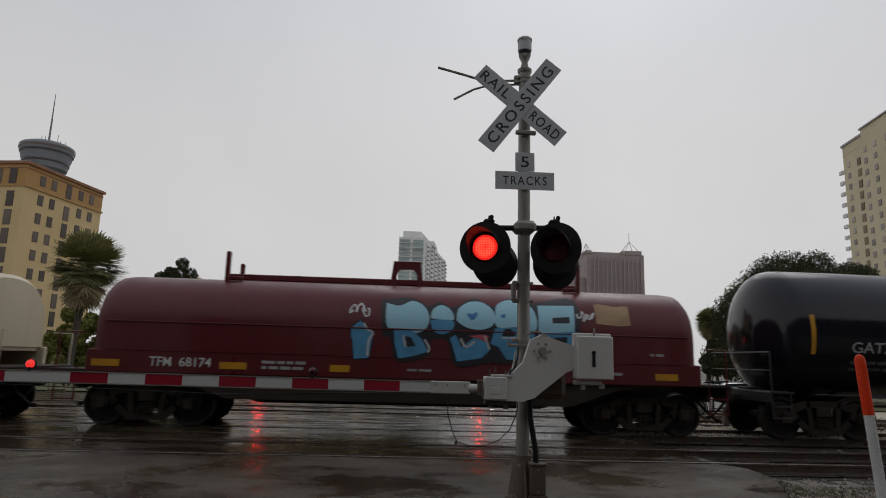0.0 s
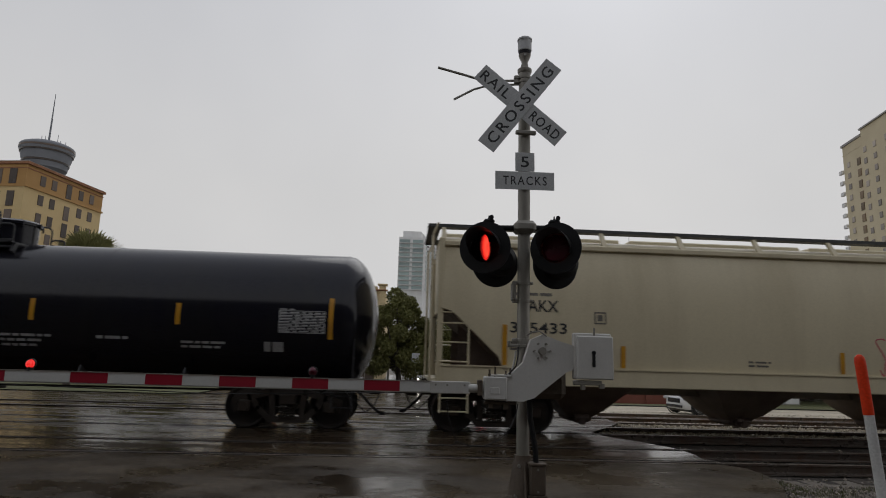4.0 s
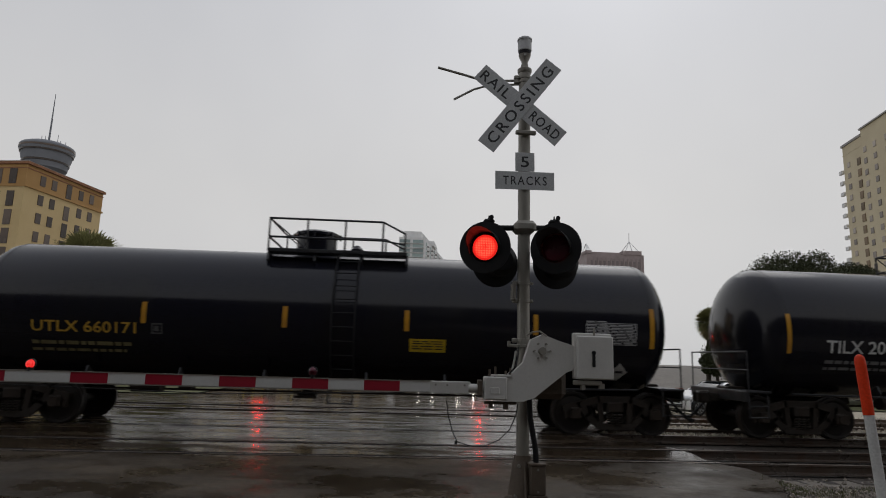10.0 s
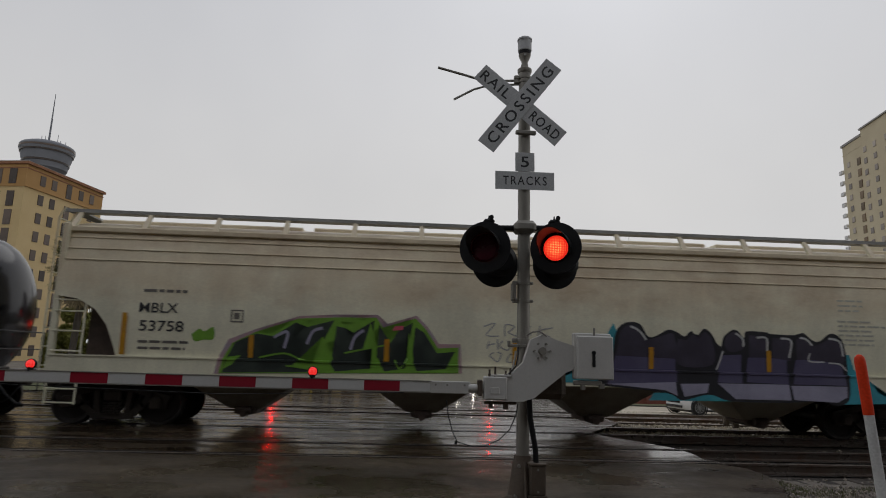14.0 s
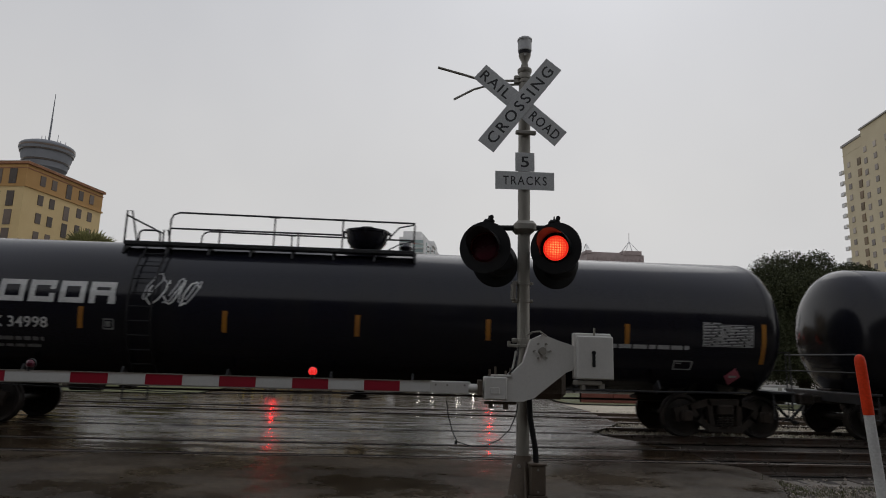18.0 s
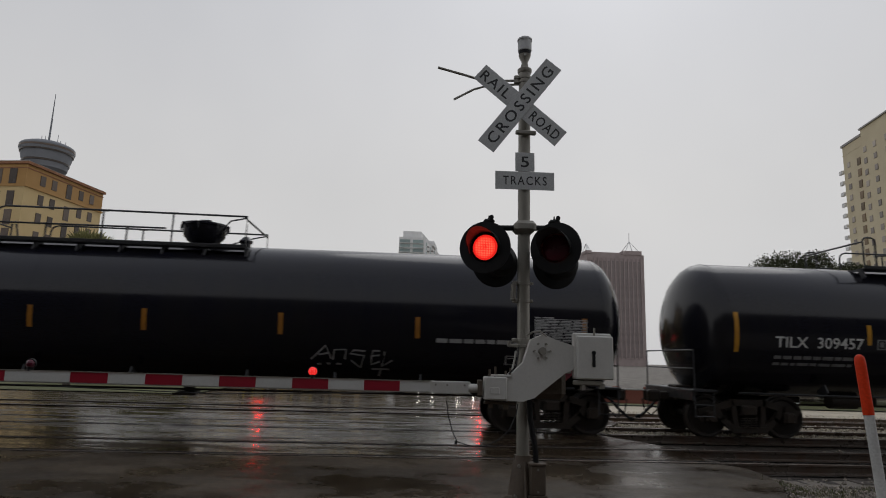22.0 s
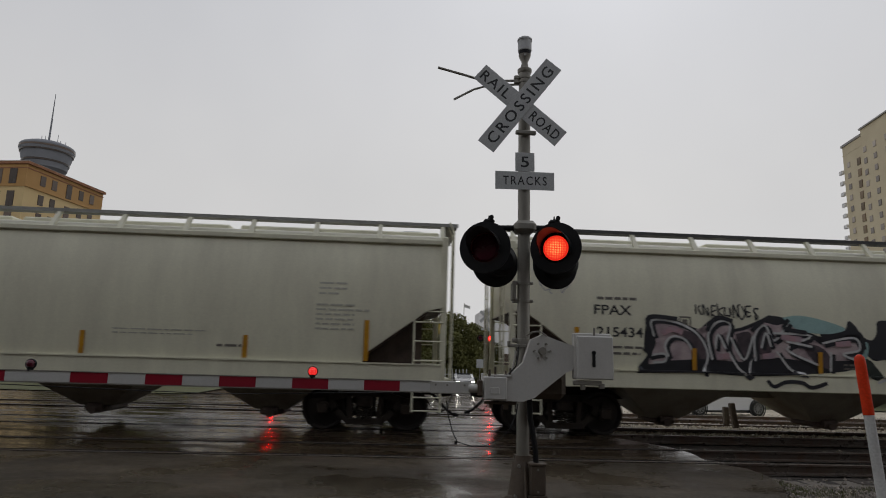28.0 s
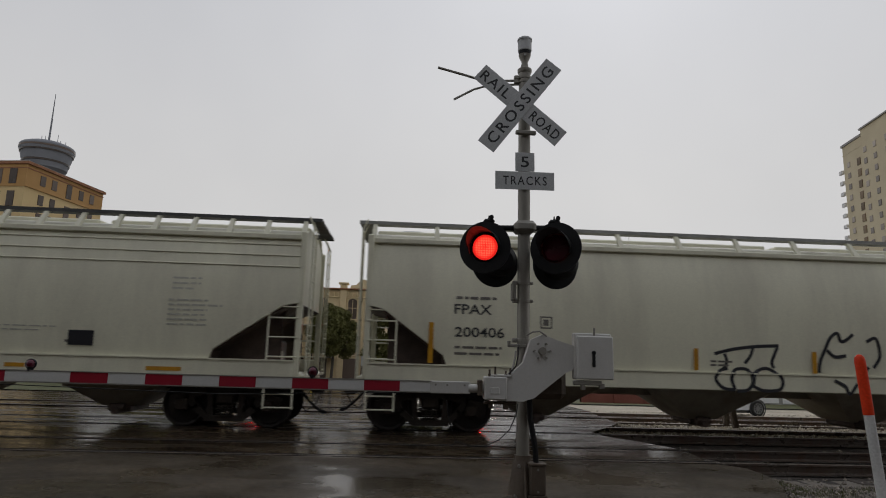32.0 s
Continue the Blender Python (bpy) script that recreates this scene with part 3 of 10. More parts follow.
def letters(text, x0, x1, zmid, height, mat, wrap, parent, off=0.008, label="", name="lettering", spread=1.0, bold=0.012):
    """Painted characters, as wide as from x0 to x1."""
    cu = bpy.data.curves.new("lettering", "FONT")
    cu.body, cu.size, cu.resolution_u = text, 1.0, 3
    cu.offset, cu.space_character = bold, spread
    tmp = bpy.data.objects.new("lettering", cu)
    me = bpy.data.meshes.new_from_object(tmp)
    bpy.data.objects.remove(tmp)
    bpy.data.curves.remove(cu)
    xs, ys = [p.co.x for p in me.vertices], [p.co.y for p in me.vertices]
    sx, sy = (x1 - x0) / (max(xs) - min(xs)), height / (max(ys) - min(ys))
    bx, by = min(xs), min(ys)
    for p in me.vertices:
        p.co = (x0 + (p.co.x - bx) * sx, 0, zmid - height / 2 + (p.co.y - by) * sy)
    if parent.parent is None:
        parent = part(name, None, None, parent, label)
    link = list(range(len(me.vertices)))

    def root(i):
        while link[i] != i:
            link[i] = link[link[i]]
            i = link[i]
        return i
    for f in me.polygons:
        for a, b in zip(f.vertices[:], f.vertices[1:]):
            link[root(a)] = root(b)
    glyphs = collections.defaultdict(list)
    for f in me.polygons:
        glyphs[root(f.vertices[0])].append(tuple(f.vertices))
    for faces in glyphs.values():
        at = {v: k for k, v in enumerate(sorted({v for f in faces for v in f}))}
        g = Geo().add([wrap(me.vertices[v].co.x, me.vertices[v].co.z, off) for v in at], [tuple(at[v] for v in f) for f in faces])
        part("letter", g, mat, parent, smooth=0)
    bpy.data.meshes.remove(me)


def lines(wrap, rows, mat, parent, seed, name="stencil_print", off=0.007):
    """Small print too fine to read: broken bars. rows: x0, x1, z, height."""
    r = random.Random(seed)
    g = Geo()
    for x0, x1, z, h in rows:
        x = x0
        while x < x1 - 0.03:
            w = min(r.uniform(0.08, 0.32), x1 - x)
            q = patch(wrap, x, x + w, z - h / 2, z + h / 2, off, nz=1)
            g.add(q.v, q.f)
            x += w + 0.04
    return tagged(part(name, g, mat, parent, smooth=0), kind="stuff")


def block_table(wrap, x0, x1, z0, z1, n, mat, parent, seed):
    """A stencilled table: ruled lines with fine unreadable print between them."""
    h = (z1 - z0) / n
    rows = [(x0, x0 + (x1 - x0) * 0.4, z1 + h * 0.5, h * 0.4)] + [(x0, x1, z0 + h * (i + 0.45), h * 0.42) for i in range(n)]
    ob = lines(wrap, rows, mat, parent, seed, "data_panel")
    g = Geo()
    for i in range(n + 1):
        q = patch(wrap, x0, x1, z0 + h * i - 0.007, z0 + h * i + 0.007, 0.008, nz=1)
        g.add(q.v, q.f)
    for x in (x0, x1, x0 + (x1 - x0) * 0.38):
        q = patch(wrap, x - 0.007, x + 0.007, z0, z1, 0.0085, nz=3)
        g.add(q.v, q.f)
    part("table_rule", g, mat, ob, smooth=0)
    return ob


def framed_square(wrap, x, z, s, mat, parent):
    g = Geo()
    for a in ((x - s, x + s, z + s - 0.03, z + s), (x - s, x + s, z - s, z - s + 0.03), (x - s, x - s + 0.03, z - s, z + s), (x + s - 0.03, x + s, z - s, z + s), (x - s * 0.5, x + s * 0.4, z - s * 0.5, z + s * 0.5)):
        q = patch(wrap, *a, 0.007, nz=1)
        g.add(q.v, q.f)
    return part("inspection_stencil", g, mat, parent, smooth=0)


def diamond(wrap, x, z, s, mat, parent, label):
    g = Geo().add([wrap(x - s, z, 0.02), wrap(x, z - s, 0.02), wrap(x + s, z, 0.02), wrap(x, z + s, 0.02)], [(0, 1, 2, 3)])
    d = part("hazard_placard", g, mat, parent, label, smooth=0)
    q = patch(wrap, x - s * 0.45, x + s * 0.45, z - s * 0.12, z + s * 0.14, 0.024, nz=1)
    part("placard_bar", q, BLACKTXT if mat is WHITE else WHITE, d, smooth=0)
    return d


def rail_loop(g, x0, x1, y, z0, z1, r=0.022, corner=0.14):
    """An upright hoop of bent pipe."""
    pts = [(x0, y, z0), (x0, y, z1 - corner)]
    pts += [(x0 + corner * (1 - math.cos(a)), y, z1 - corner + corner * math.sin(a)) for a in (0.5, 1.0, 1.57)]
    pts += [(x1 - corner * (1 - math.sin(a)), y, z1 - corner + corner * math.cos(a)) for a in (0.0, 0.55, 1.1)]
    pts += [(x1, y, z1 - corner), (x1, y, z0)]
    g.tube(pts, r, 6)


def tank_car(centre, half_truck, end0, end1, bars, text=None, walk_x=(-1, 1), dome=0.0, style="box", label="", marks=(), strip_mat=None, seed=0, radius=TANK_R, zc=TANK_ZC, text_mat=None):
    r = random.Random(seed)
    car = thing("tank_car", label, "tank car", pose(centre, TRAIN_Y, 0), "cars of the freight train")
    R = radius

    def on(x, z, off=0.006):
        return on_tank(x, z, off, R, zc)

    head = 0.72
    prof = []
    for k in range(9):
        a = math.pi / 2 * k / 8
        prof.append((max(0.02, R * math.sin(a)), end0 + head * (1 - math.cos(a))))
    for k in range(1, 6):
        prof.append((R, end0 + head + (end1 - end0 - 2 * head) * k / 6))
    prof += [(p, end1 - (h - end0)) for p, h in reversed(prof[:9])]
    turn = Matrix(((0, 0, 1, 0), (0, 1, 0, 0), (-1, 0, 0, zc), (0, 0, 0, 1)))
    part("tank", Geo().lathe(prof, turn, n=56), TANK, car, smooth=50)
    for x in (end0 + head, end0 + head + (end1 - end0 - 2 * head) * 0.33, end0 + head + (end1 - end0 - 2 * head) * 0.67, end1 - head):
        part("weld_seam", Geo().lathe([(R - 0.01, x - 0.012), (R + 0.004, x - 0.008), (R + 0.004, x + 0.008), (R - 0.01, x + 0.012)], turn, n=56), TANK, car)
    # stub sills, saddles and end platforms
    for s in (-1, 1):
        xe = half_truck + 1.15
        part("stub_sill", Geo().box((s * (half_truck - 0.2), 0, 0.93), (3.0, 0.5, 0.34), b=0.02), STEEL, car)
        sad = Geo()
        pts = [(-1.25, 1.75)] + [(-1.25 + 2.5 * k / 10, zc - math.sqrt(max(0.01, (R - 0.004) ** 2 - (-1.25 + 2.5 * k / 10) ** 2))) for k in range(11)] + [(1.25, 1.75)]
        pts = [(-0.6, 1.0)] + pts[1:-1] + [(0.6, 1.0)]
        sad.prism(pts, 0.5, pose(s * half_truck + 0.25, 0, 0, 0, 0, 90))
        part("saddle", sad, TANK, car)
        plat = Geo().box((s * xe, 0, 1.02), (0.55, 2.7, 0.05), b=0.01)
        plat.box((s * (xe + 0.25), 0, 0.92), (0.06, 2.6, 0.22), b=0.01)
        part("end_platform", plat, RAILING, car)
        g = Geo()
        xo = s * (xe + 0.22)
        for y in (-1.3, 1.3):
            g.tube([(xo, y, 0.45), (xo, y, 1.9)], 0.018, 5)
            g.tube([(xo - s * 0.42, y, 0.45), (xo - s * 0.42, y, 1.05)], 0.018, 5)
            for z in (0.48, 0.72):
                g.tube([(xo, y, z), (xo - s * 0.42, y, z)], 0.014, 5)
        g.tube([(xo, -1.3, 1.9), (xo, 1.3, 1.9)], 0.018, 5)
        g.tube([(xo, -1.3, 1.5), (xo, 1.3, 1.5)], 0.014, 5)
        part("end_handrail", g, RAILING, car)
    bx = half_truck - 1.6
    part("bottom_rail", Geo().tube([(-half_truck - 0.4, -1.32, 1.0), (-bx, -1.36, 0.98), (bx, -1.36, 0.98), (half_truck + 0.4, -1.32, 1.0)], 0.022, 6), RAILING, car)
    part("bottom_rail", Geo().tube([(-half_truck - 0.4, 1.32, 1.0), (half_truck + 0.4, 1.32, 1.0)], 0.022, 6), RAILING, car)
    hang = Geo().box((0, -1.2, 1.06), (0.03, 0.3, 0.2), pose(0, 0, 0, -30, 0, 0)).mesh("rail_bracket", RAILING, 0)
    x = -bx
    while x < bx:
        part("rail_bracket", hang, None, car, at=pose(x, 0, 0))
        x += r.uniform(1.6, 2.4)
    # brake gear and outlet under the belly
    part("brake_cylinder", Geo().cyl((-half_truck + 2.2, -0.5, 0.82), (-half_truck + 2.85, -0.5, 0.82), 0.16, n=16).box((-half_truck + 3.3, -0.3, 0.9), (0.3, 0.3, 0.35), b=0.03), STEEL, car)
    part("brake_rod", Geo().tube([(-half_truck + 1, -0.3, 0.72), (half_truck - 1, -0.25, 0.74)], 0.025, 6), STEEL, car)
    part("outlet_valve", Geo().cyl((dome, 0, 1.1), (dome, 0, 0.62), 0.16, 0.11, n=16).box((dome, 0, 0.66), (0.4, 0.4, 0.06), b=0.01).box((dome, -0.3, 0.62), (0.5, 0.08, 0.05)), STEEL, car)
    steps = Geo()
    xl = walk_x[0] + 0.75 if style in ("long", "straight") else (walk_x[0] + walk_x[1]) / 2 + 0.25
    for k in (-0.25, 0.25):
        steps.tube([(xl + k, -1.42, 1.1), (xl + k, -1.45, 0.55)], 0.018, 5)
    for z in (0.58, 0.85):
        steps.tube([(xl - 0.25, -1.45, z), (xl + 0.25, -1.45, z)], 0.016, 5)
    part("step", steps, RAILING, car)
    lad = Geo()
    for k in (-0.24, 0.24):
        lad.tube([tuple(Vector(on(xl + k, 1.2 + 2.45 * i / 10, 0.12))) for i in range(11)], 0.02, 5)
    for i in range(9):
        a, b = on(xl - 0.24, 1.35 + i * 0.27, 0.12), on(xl + 0.24, 1.35 + i * 0.27, 0.12)
        lad.tube([a, b], 0.014, 5)
    part("ladder", lad, BLACK, car)
    # top walkway, railing, manway and fittings
    w0, w1 = walk_x
    top = zc + R
    wz, wy, ww = (top - 0.17, 0.92, 0.28) if style == "straight" else (top - 0.10, 0.85, 0.42)
    for y in (-wy, wy):
        part("walkway", Geo().box(((w0 + w1) / 2, y, wz), (w1 - w0, ww, 0.035), b=0.006), RAILING, car)
        part("toe_board", Geo().box(((w0 + w1) / 2, y + (ww / 2 + 0.01) * (1 if y > 0 else -1), wz + 0.04), (w1 - w0, 0.02, 0.05), b=0.004), RAILING, car)
    n = max(3, int((w1 - w0) / 0.9))
    brace = Geo().box((0, -0.95, wz - 0.12), (0.05, 0.12, 0.22), pose(0, 0, 0, -25, 0, 0)).mesh("walkway_bracket", RAILING, 0)
    bearer = Geo().box((0, 0, wz - 0.01), (0.06, 1.9, 0.05)).mesh("walkway_bearer", RAILING, 0)
    for k in range(n + 1):
        part("walkway_bracket", brace, None, car, at=pose(w0 + (w1 - w0) * k / n, 0, 0))
        part("walkway_bearer", bearer, None, car, at=pose(w0 + (w1 - w0) * k / n, 0, 0))
    rails = Geo()
    zt = wz + 0.74
    if style == "box":
        for y in (-1.04, 1.04):
            for z in (zt, zt - 0.42):
                rails.tube([(w0, y, z), (w1 - 0.55, y, z)], 0.024, 6)
            for k in range(4):
                x = w0 + (w1 - 0.55 - w0) * k / 3
                rails.tube([(x, y, wz), (x, y, zt)], 0.024, 6)
            rails.tube([(w1 - 0.55, y, zt), (w1 - 0.05, y, zt - 0.25), (w1 - 0.05, y, wz)], 0.024, 6)
            rails.tube([(w0, y, zt), (w0 + 0.8, y, wz + 0.1)], 0.016, 5)
            rails.tube([(w1 - 0.55, y, zt - 0.42), (w1 - 0.05, y, zt - 0.5)], 0.02, 5)
        for z in (zt, zt - 0.42):
            rails.tube([(w0, -1.04, z), (w0, 1.04, z)], 0.024, 6)
    elif style == "loops":
        for y in (-1.0, 1.0):
            rail_loop(rails, w0 + 0.05, w0 + 0.78, y, wz, zt)
            rail_loop(rails, w0 + 0.78, w0 + 1.25, y, wz, zt - 0.35, corner=0.08)
            rail_loop(rails, w0 + 1.35, w1 - 0.35, y, wz, zt - 0.02)
            rail_loop(rails, w1 - 0.35, w1 - 0.02, y, wz, zt - 0.34, corner=0.08)
        rails.tube([(w0 + 0.05, -1.0, zt - 0.2), (w0 + 0.05, 1.0, zt - 0.2)], 0.022, 6)
    elif style == "cage":
        for y in (-1.04, 1.04):
            for z in (zt, zt - 0.38):
                rails.tube([(w0, y, z), (w0 + 1.55, y, z)], 0.024, 6)
            for x in (w0, w0 + 0.8, w0 + 1.55):
                rails.tube([(x, y, wz), (x, y, zt)], 0.024, 6)
            rail_loop(rails, w1 - 0.72, w1 - 0.38, y, wz, zt - 0.32, corner=0.1)
            rail_loop(rails, w1 - 0.42, w1 - 0.02, y, wz, zt, corner=0.12)
        for x in (w0, w0 + 1.55):
            for z in (zt, zt - 0.38):
                rails.tube([(x, -1.04, z), (x, 1.04, z)], 0.022, 6)
    elif style == "straight":
        zt = wz + 0.73
        for y in (-1.04, 1.04):
            a, b = w0 + 0.95, w1 - 0.02
            rails.tube([(a, y, wz), (a, y, zt - 0.16), (a + 0.05, y, zt - 0.05), (a + 0.18, y, zt), (b, y, zt - 0.03), (b, y, wz - 0.12)], 0.022, 6)
            rails.tube([(a, y, zt - 0.36), (dome - 0.5, y, zt - 0.36)], 0.02, 6)
            for f in (0.20, 0.52):
                x = a + (b - a) * f
                rails.tube([(x, y, wz), (x, y, zt - 0.36)], 0.02, 6).box((x, y, zt - 0.36), (0.18, 0.05, 0.04), b=0.01)
            for f in (0.42, 0.70):
                x = a + (b - a) * f
                rails.tube([(x, y, wz), (x, y, zt - 0.02)], 0.02, 6).box((x, y, zt - 0.02), (0.22, 0.05, 0.04), b=0.01)
            rails.tube([(dome + 0.5, y * 0.6, wz + 0.36), (b - 0.35, y, zt - 0.14), (b, y, zt - 0.06)], 0.018, 5)
            rails.tube([(w0, y, wz), (w0, y, zt), (w0 + 0.10, y, zt), (w0 + 0.28, y, wz)], 0.022, 6)
            rail_loop(rails, w0 + 0.3, w0 + 0.75, y, wz, zt - 0.42, corner=0.1)
        for x in (w0, w1 - 0.02):
            rails.tube([(x, -1.04, zt - 0.1), (x, 1.04, zt - 0.1)], 0.022, 6)
    else:
        for y in (-1.04, 1.04):
            rail_loop(rails, w0 + 0.95, w1 - 1.15, y, wz, zt + 0.02, corner=0.18)
            rail_loop(rails, w0 + 1.4, w1 - 1.2, y, wz, zt - 0.40, corner=0.16)
            rail_loop(rails, w0, w0 + 0.3, y, wz, zt, corner=0.1)
            rail_loop(rails, w0 + 0.3, w0 + 0.75, y, wz, zt - 0.42, corner=0.1)
            rail_loop(rails, w1 - 0.55, w1 - 0.02, y, wz, zt, corner=0.1)
            rail_loop(rails, w1 - 0.75, w1 - 0.1, y, wz, zt - 0.4, corner=0.1)
            for k in range(1, 4):
                x = w0 + 0.95 + (w1 - w0 - 2.1) * k / 4
                rails.tube([(x, y, wz), (x, y, zt + 0.02)], 0.02, 6)
        for x in (w0, w1 - 0.02):
            rails.tube([(x, -1.04, zt - 0.1), (x, 1.04, zt - 0.1)], 0.022, 6)
    part("handrail", rails, RAILING, car)
    if style in ("long", "straight"):
        dm = Geo().lathe([(0.20, top - 0.15), (0.22, top + 0.02), (0.36, top + 0.10), (0.46, top + 0.22), (0.50, top + 0.44), (0.53, top + 0.46), (0.53, top + 0.51), (0.40, top + 0.54), (0.1, top + 0.55)], pose(dome, 0, 0), n=24)
    else:
        dm = Geo().lathe([(0.47, top - 0.15), (0.47, top + 0.42), (0.53, top + 0.43), (0.53, top + 0.49), (0.44, top + 0.54), (0.1, top + 0.56)], pose(dome, 0, 0), n=24)
    lift = 0.06 if style in ("long", "straight") else 0.0
    dm.box((dome, 0, top + 0.58 + lift / 2), (0.26, 0.10, 0.05), b=0.01).cyl((dome - 0.22, 0, top + 0.53), (dome - 0.14, 0, top + 0.6), 0.03, n=6)
    for k in range(8):
        a = math.tau * k / 8
        dm.cyl((dome + 0.55 * math.cos(a), 0.55 * math.sin(a), top + 0.36), (dome + 0.55 * math.cos(a), 0.55 * math.sin(a), top + 0.5), 0.025, n=6)
    part("manway", dm, TANK, car)
    part("relief_valve", Geo().lathe([(0.12, top - 0.1), (0.12, top + 0.12), (0.16, top + 0.13), (0.16, top + 0.18), (0.06, top + 0.28)], pose(dome + (0.95 if style != "loops" else -0.95), 0.1, 0), n=12), TANK, car)
    # reflective strips: tall ones at both ends
    for i, b in enumerate(bars):
        tall = i in (0, len(bars) - 1)
        drop = (0.26 if i else 0.1) if style == "straight" and tall else 0.14 if style == "straight" else 0.0
        part("reflector_strip", patch(on, b - 0.05, b + 0.05, (1.88 if tall else 2.10) - drop, (2.74 if tall else 2.54) - drop, 0.006), strip_mat or STRIP, car)
    if text:
        tm = text_mat or WHITE
        tx0, tx1, tz, th = text[1:]
        letters(text[0], tx0, tx1, tz, th, tm, on, car)
        lines(on, [(tx0, tx0 + (tx1 - tx0) * 0.95, tz - 0.33, 0.075), (tx0, tx0 + (tx1 - tx0) * 0.9, tz - 0.47, 0.06)], MIDTXT if tm is WHITE else YELFADE if tm is YELTXT else DIMTXT, car, seed + 1)
        framed_square(on, tx1 + (1.2 if style == "straight" else 0.42), tz, 0.11, DIMTXT if text_mat == YELTXT else MIDTXT, car)
    for kind, *a in marks:
        if kind == "panel":
            p = part("warning_panel", patch(on, *a[:4], 0.007), YELLOW, car, "yellow warning panel with fine print")
            lines(on, [(a[0] + 0.06, a[1] - 0.06, a[2] + (a[3] - a[2]) * f, 0.02) for f in (0.25, 0.45, 0.65, 0.82)], BLACKTXT, p, seed + 3, off=0.011)
        elif kind == "table":
            block_table(on, *a, 7, GREYTXT, car, seed + 4)
        elif kind == "lines":
            lines(on, [tuple(q) for q in a[0]], GREYTXT, car, seed + 5)
        elif kind == "diamond":
            diamond(on, a[0], a[1], 0.19, WHITE if a[2] == "w" else PLACARD, car, "white hazard diamond" if a[2] == "w" else "faded pink hazard diamond")
        elif kind == "strokes":
            g = Geo()
            for st in a[0]:
                brush(g, on, st, a[2])
            tagged(part("spray_tag", g, a[1], car, smooth=0), kind="stuff")
        elif kind == "scrawl":
            scrawl(on, *a, car)
        elif kind == "wordmark":
            wordmark(on, *a, car)
        elif kind == "plate":
            part("tank_plate", patch(on, *a[:4], 0.007), GREYTXT, car, "faded pale rectangle of paint")
        elif kind == "tag":
            tag(on, a[0], a[1], a[2], a[3], a[4], a[5], a[6], car, 0.018)
        elif kind == "words":
            letters(a[0], a[1], a[2], a[3], a[4], GREYTXT, on, car)
        elif kind == "frame":
            g = Geo()
            x0, x1, z0, z1 = a
            for q in ((x0, x1, z1 - 0.025, z1), (x0, x1, z0, z0 + 0.025), (x0, x0 + 0.025, z0, z1), (x1 - 0.025, x1, z0, z1), (x0 + 0.06, x0 + 0.17, z1 - 0.07, z1 - 0.05)):
                p = patch(on, *q, 0.008, nz=2)
                g.add(p.v, p.f)
            part("inspection_stencil", g, GREYTXT, car, smooth=0)
    running_gear(car, half_truck, end1, centre)
    cars.append((car, centre))
    return car


def scrawl(wrap, x0, x1, z0, z1, mat, seed, parent, r=0.018, name="spray_tag"):
    """An unreadable sprayed tag: loops of line."""
    q = random.Random(seed)
    g = Geo()
    n = max(3, int((x1 - x0) / 0.28))
    for k in range(n):
        cx = x0 + (x1 - x0) * (k + 0.5) / n
        w, h = (x1 - x0) / n * 0.62, (z1 - z0) * 0.5
        zc = (z0 + z1) / 2 + q.uniform(-0.05, 0.05)
        a0, turn = q.uniform(0, 6.28), q.uniform(3.5, 6.0) * q.choice((-1, 1))
        pts = []
        for i in range(14):
            a = a0 + turn * i / 13
            pts.append((cx + w * math.cos(a) * q.uniform(0.75, 1.1), zc + h * math.sin(a * 1.3) * q.uniform(0.75, 1.05)))
        brush(g, wrap, pts, r)
    return tagged(part(name, g, mat, parent, smooth=0), kind="stuff")


def brush(g, wrap, pts, r, off=0.009):
    """A flat painted line of width 2r along pts in x and z."""
    v, f = [], []
    for i, (x, z) in enumerate(pts):
        ax, az = pts[max(0, i - 1)]
        bx, bz = pts[min(len(pts) - 1, i + 1)]
        d = Vector((bx - ax, bz - az))
        d = d.normalized() if d.length > 1e-6 else Vector((1, 0))
        v += [wrap(x - d.y * r, z + d.x * r, off), wrap(x + d.y * r, z - d.x * r, off)]
        if i:
            f.append((2 * i - 2, 2 * i - 1, 2 * i + 1, 2 * i))
    g.add(v, f)


def blob(wrap, pts, off):
    """A filled painted shape; pts in x and z."""
    cx, cz = sum(p[0] for p in pts) / len(pts), sum(p[1] for p in pts) / len(pts)
    g = Geo()
    n = len(pts)
    v = [wrap(cx, cz, off)] + [wrap(cx + (x - cx) * 0.5, cz + (z - cz) * 0.5, off) for x, z in pts] + [wrap(x, z, off) for x, z in pts]
    f = [(0, 1 + i, 1 + (i + 1) % n) for i in range(n)] + [(1 + i, 1 + n + i, 1 + n + (i + 1) % n, 1 + (i + 1) % n) for i in range(n)]
    return g.add(v, f)


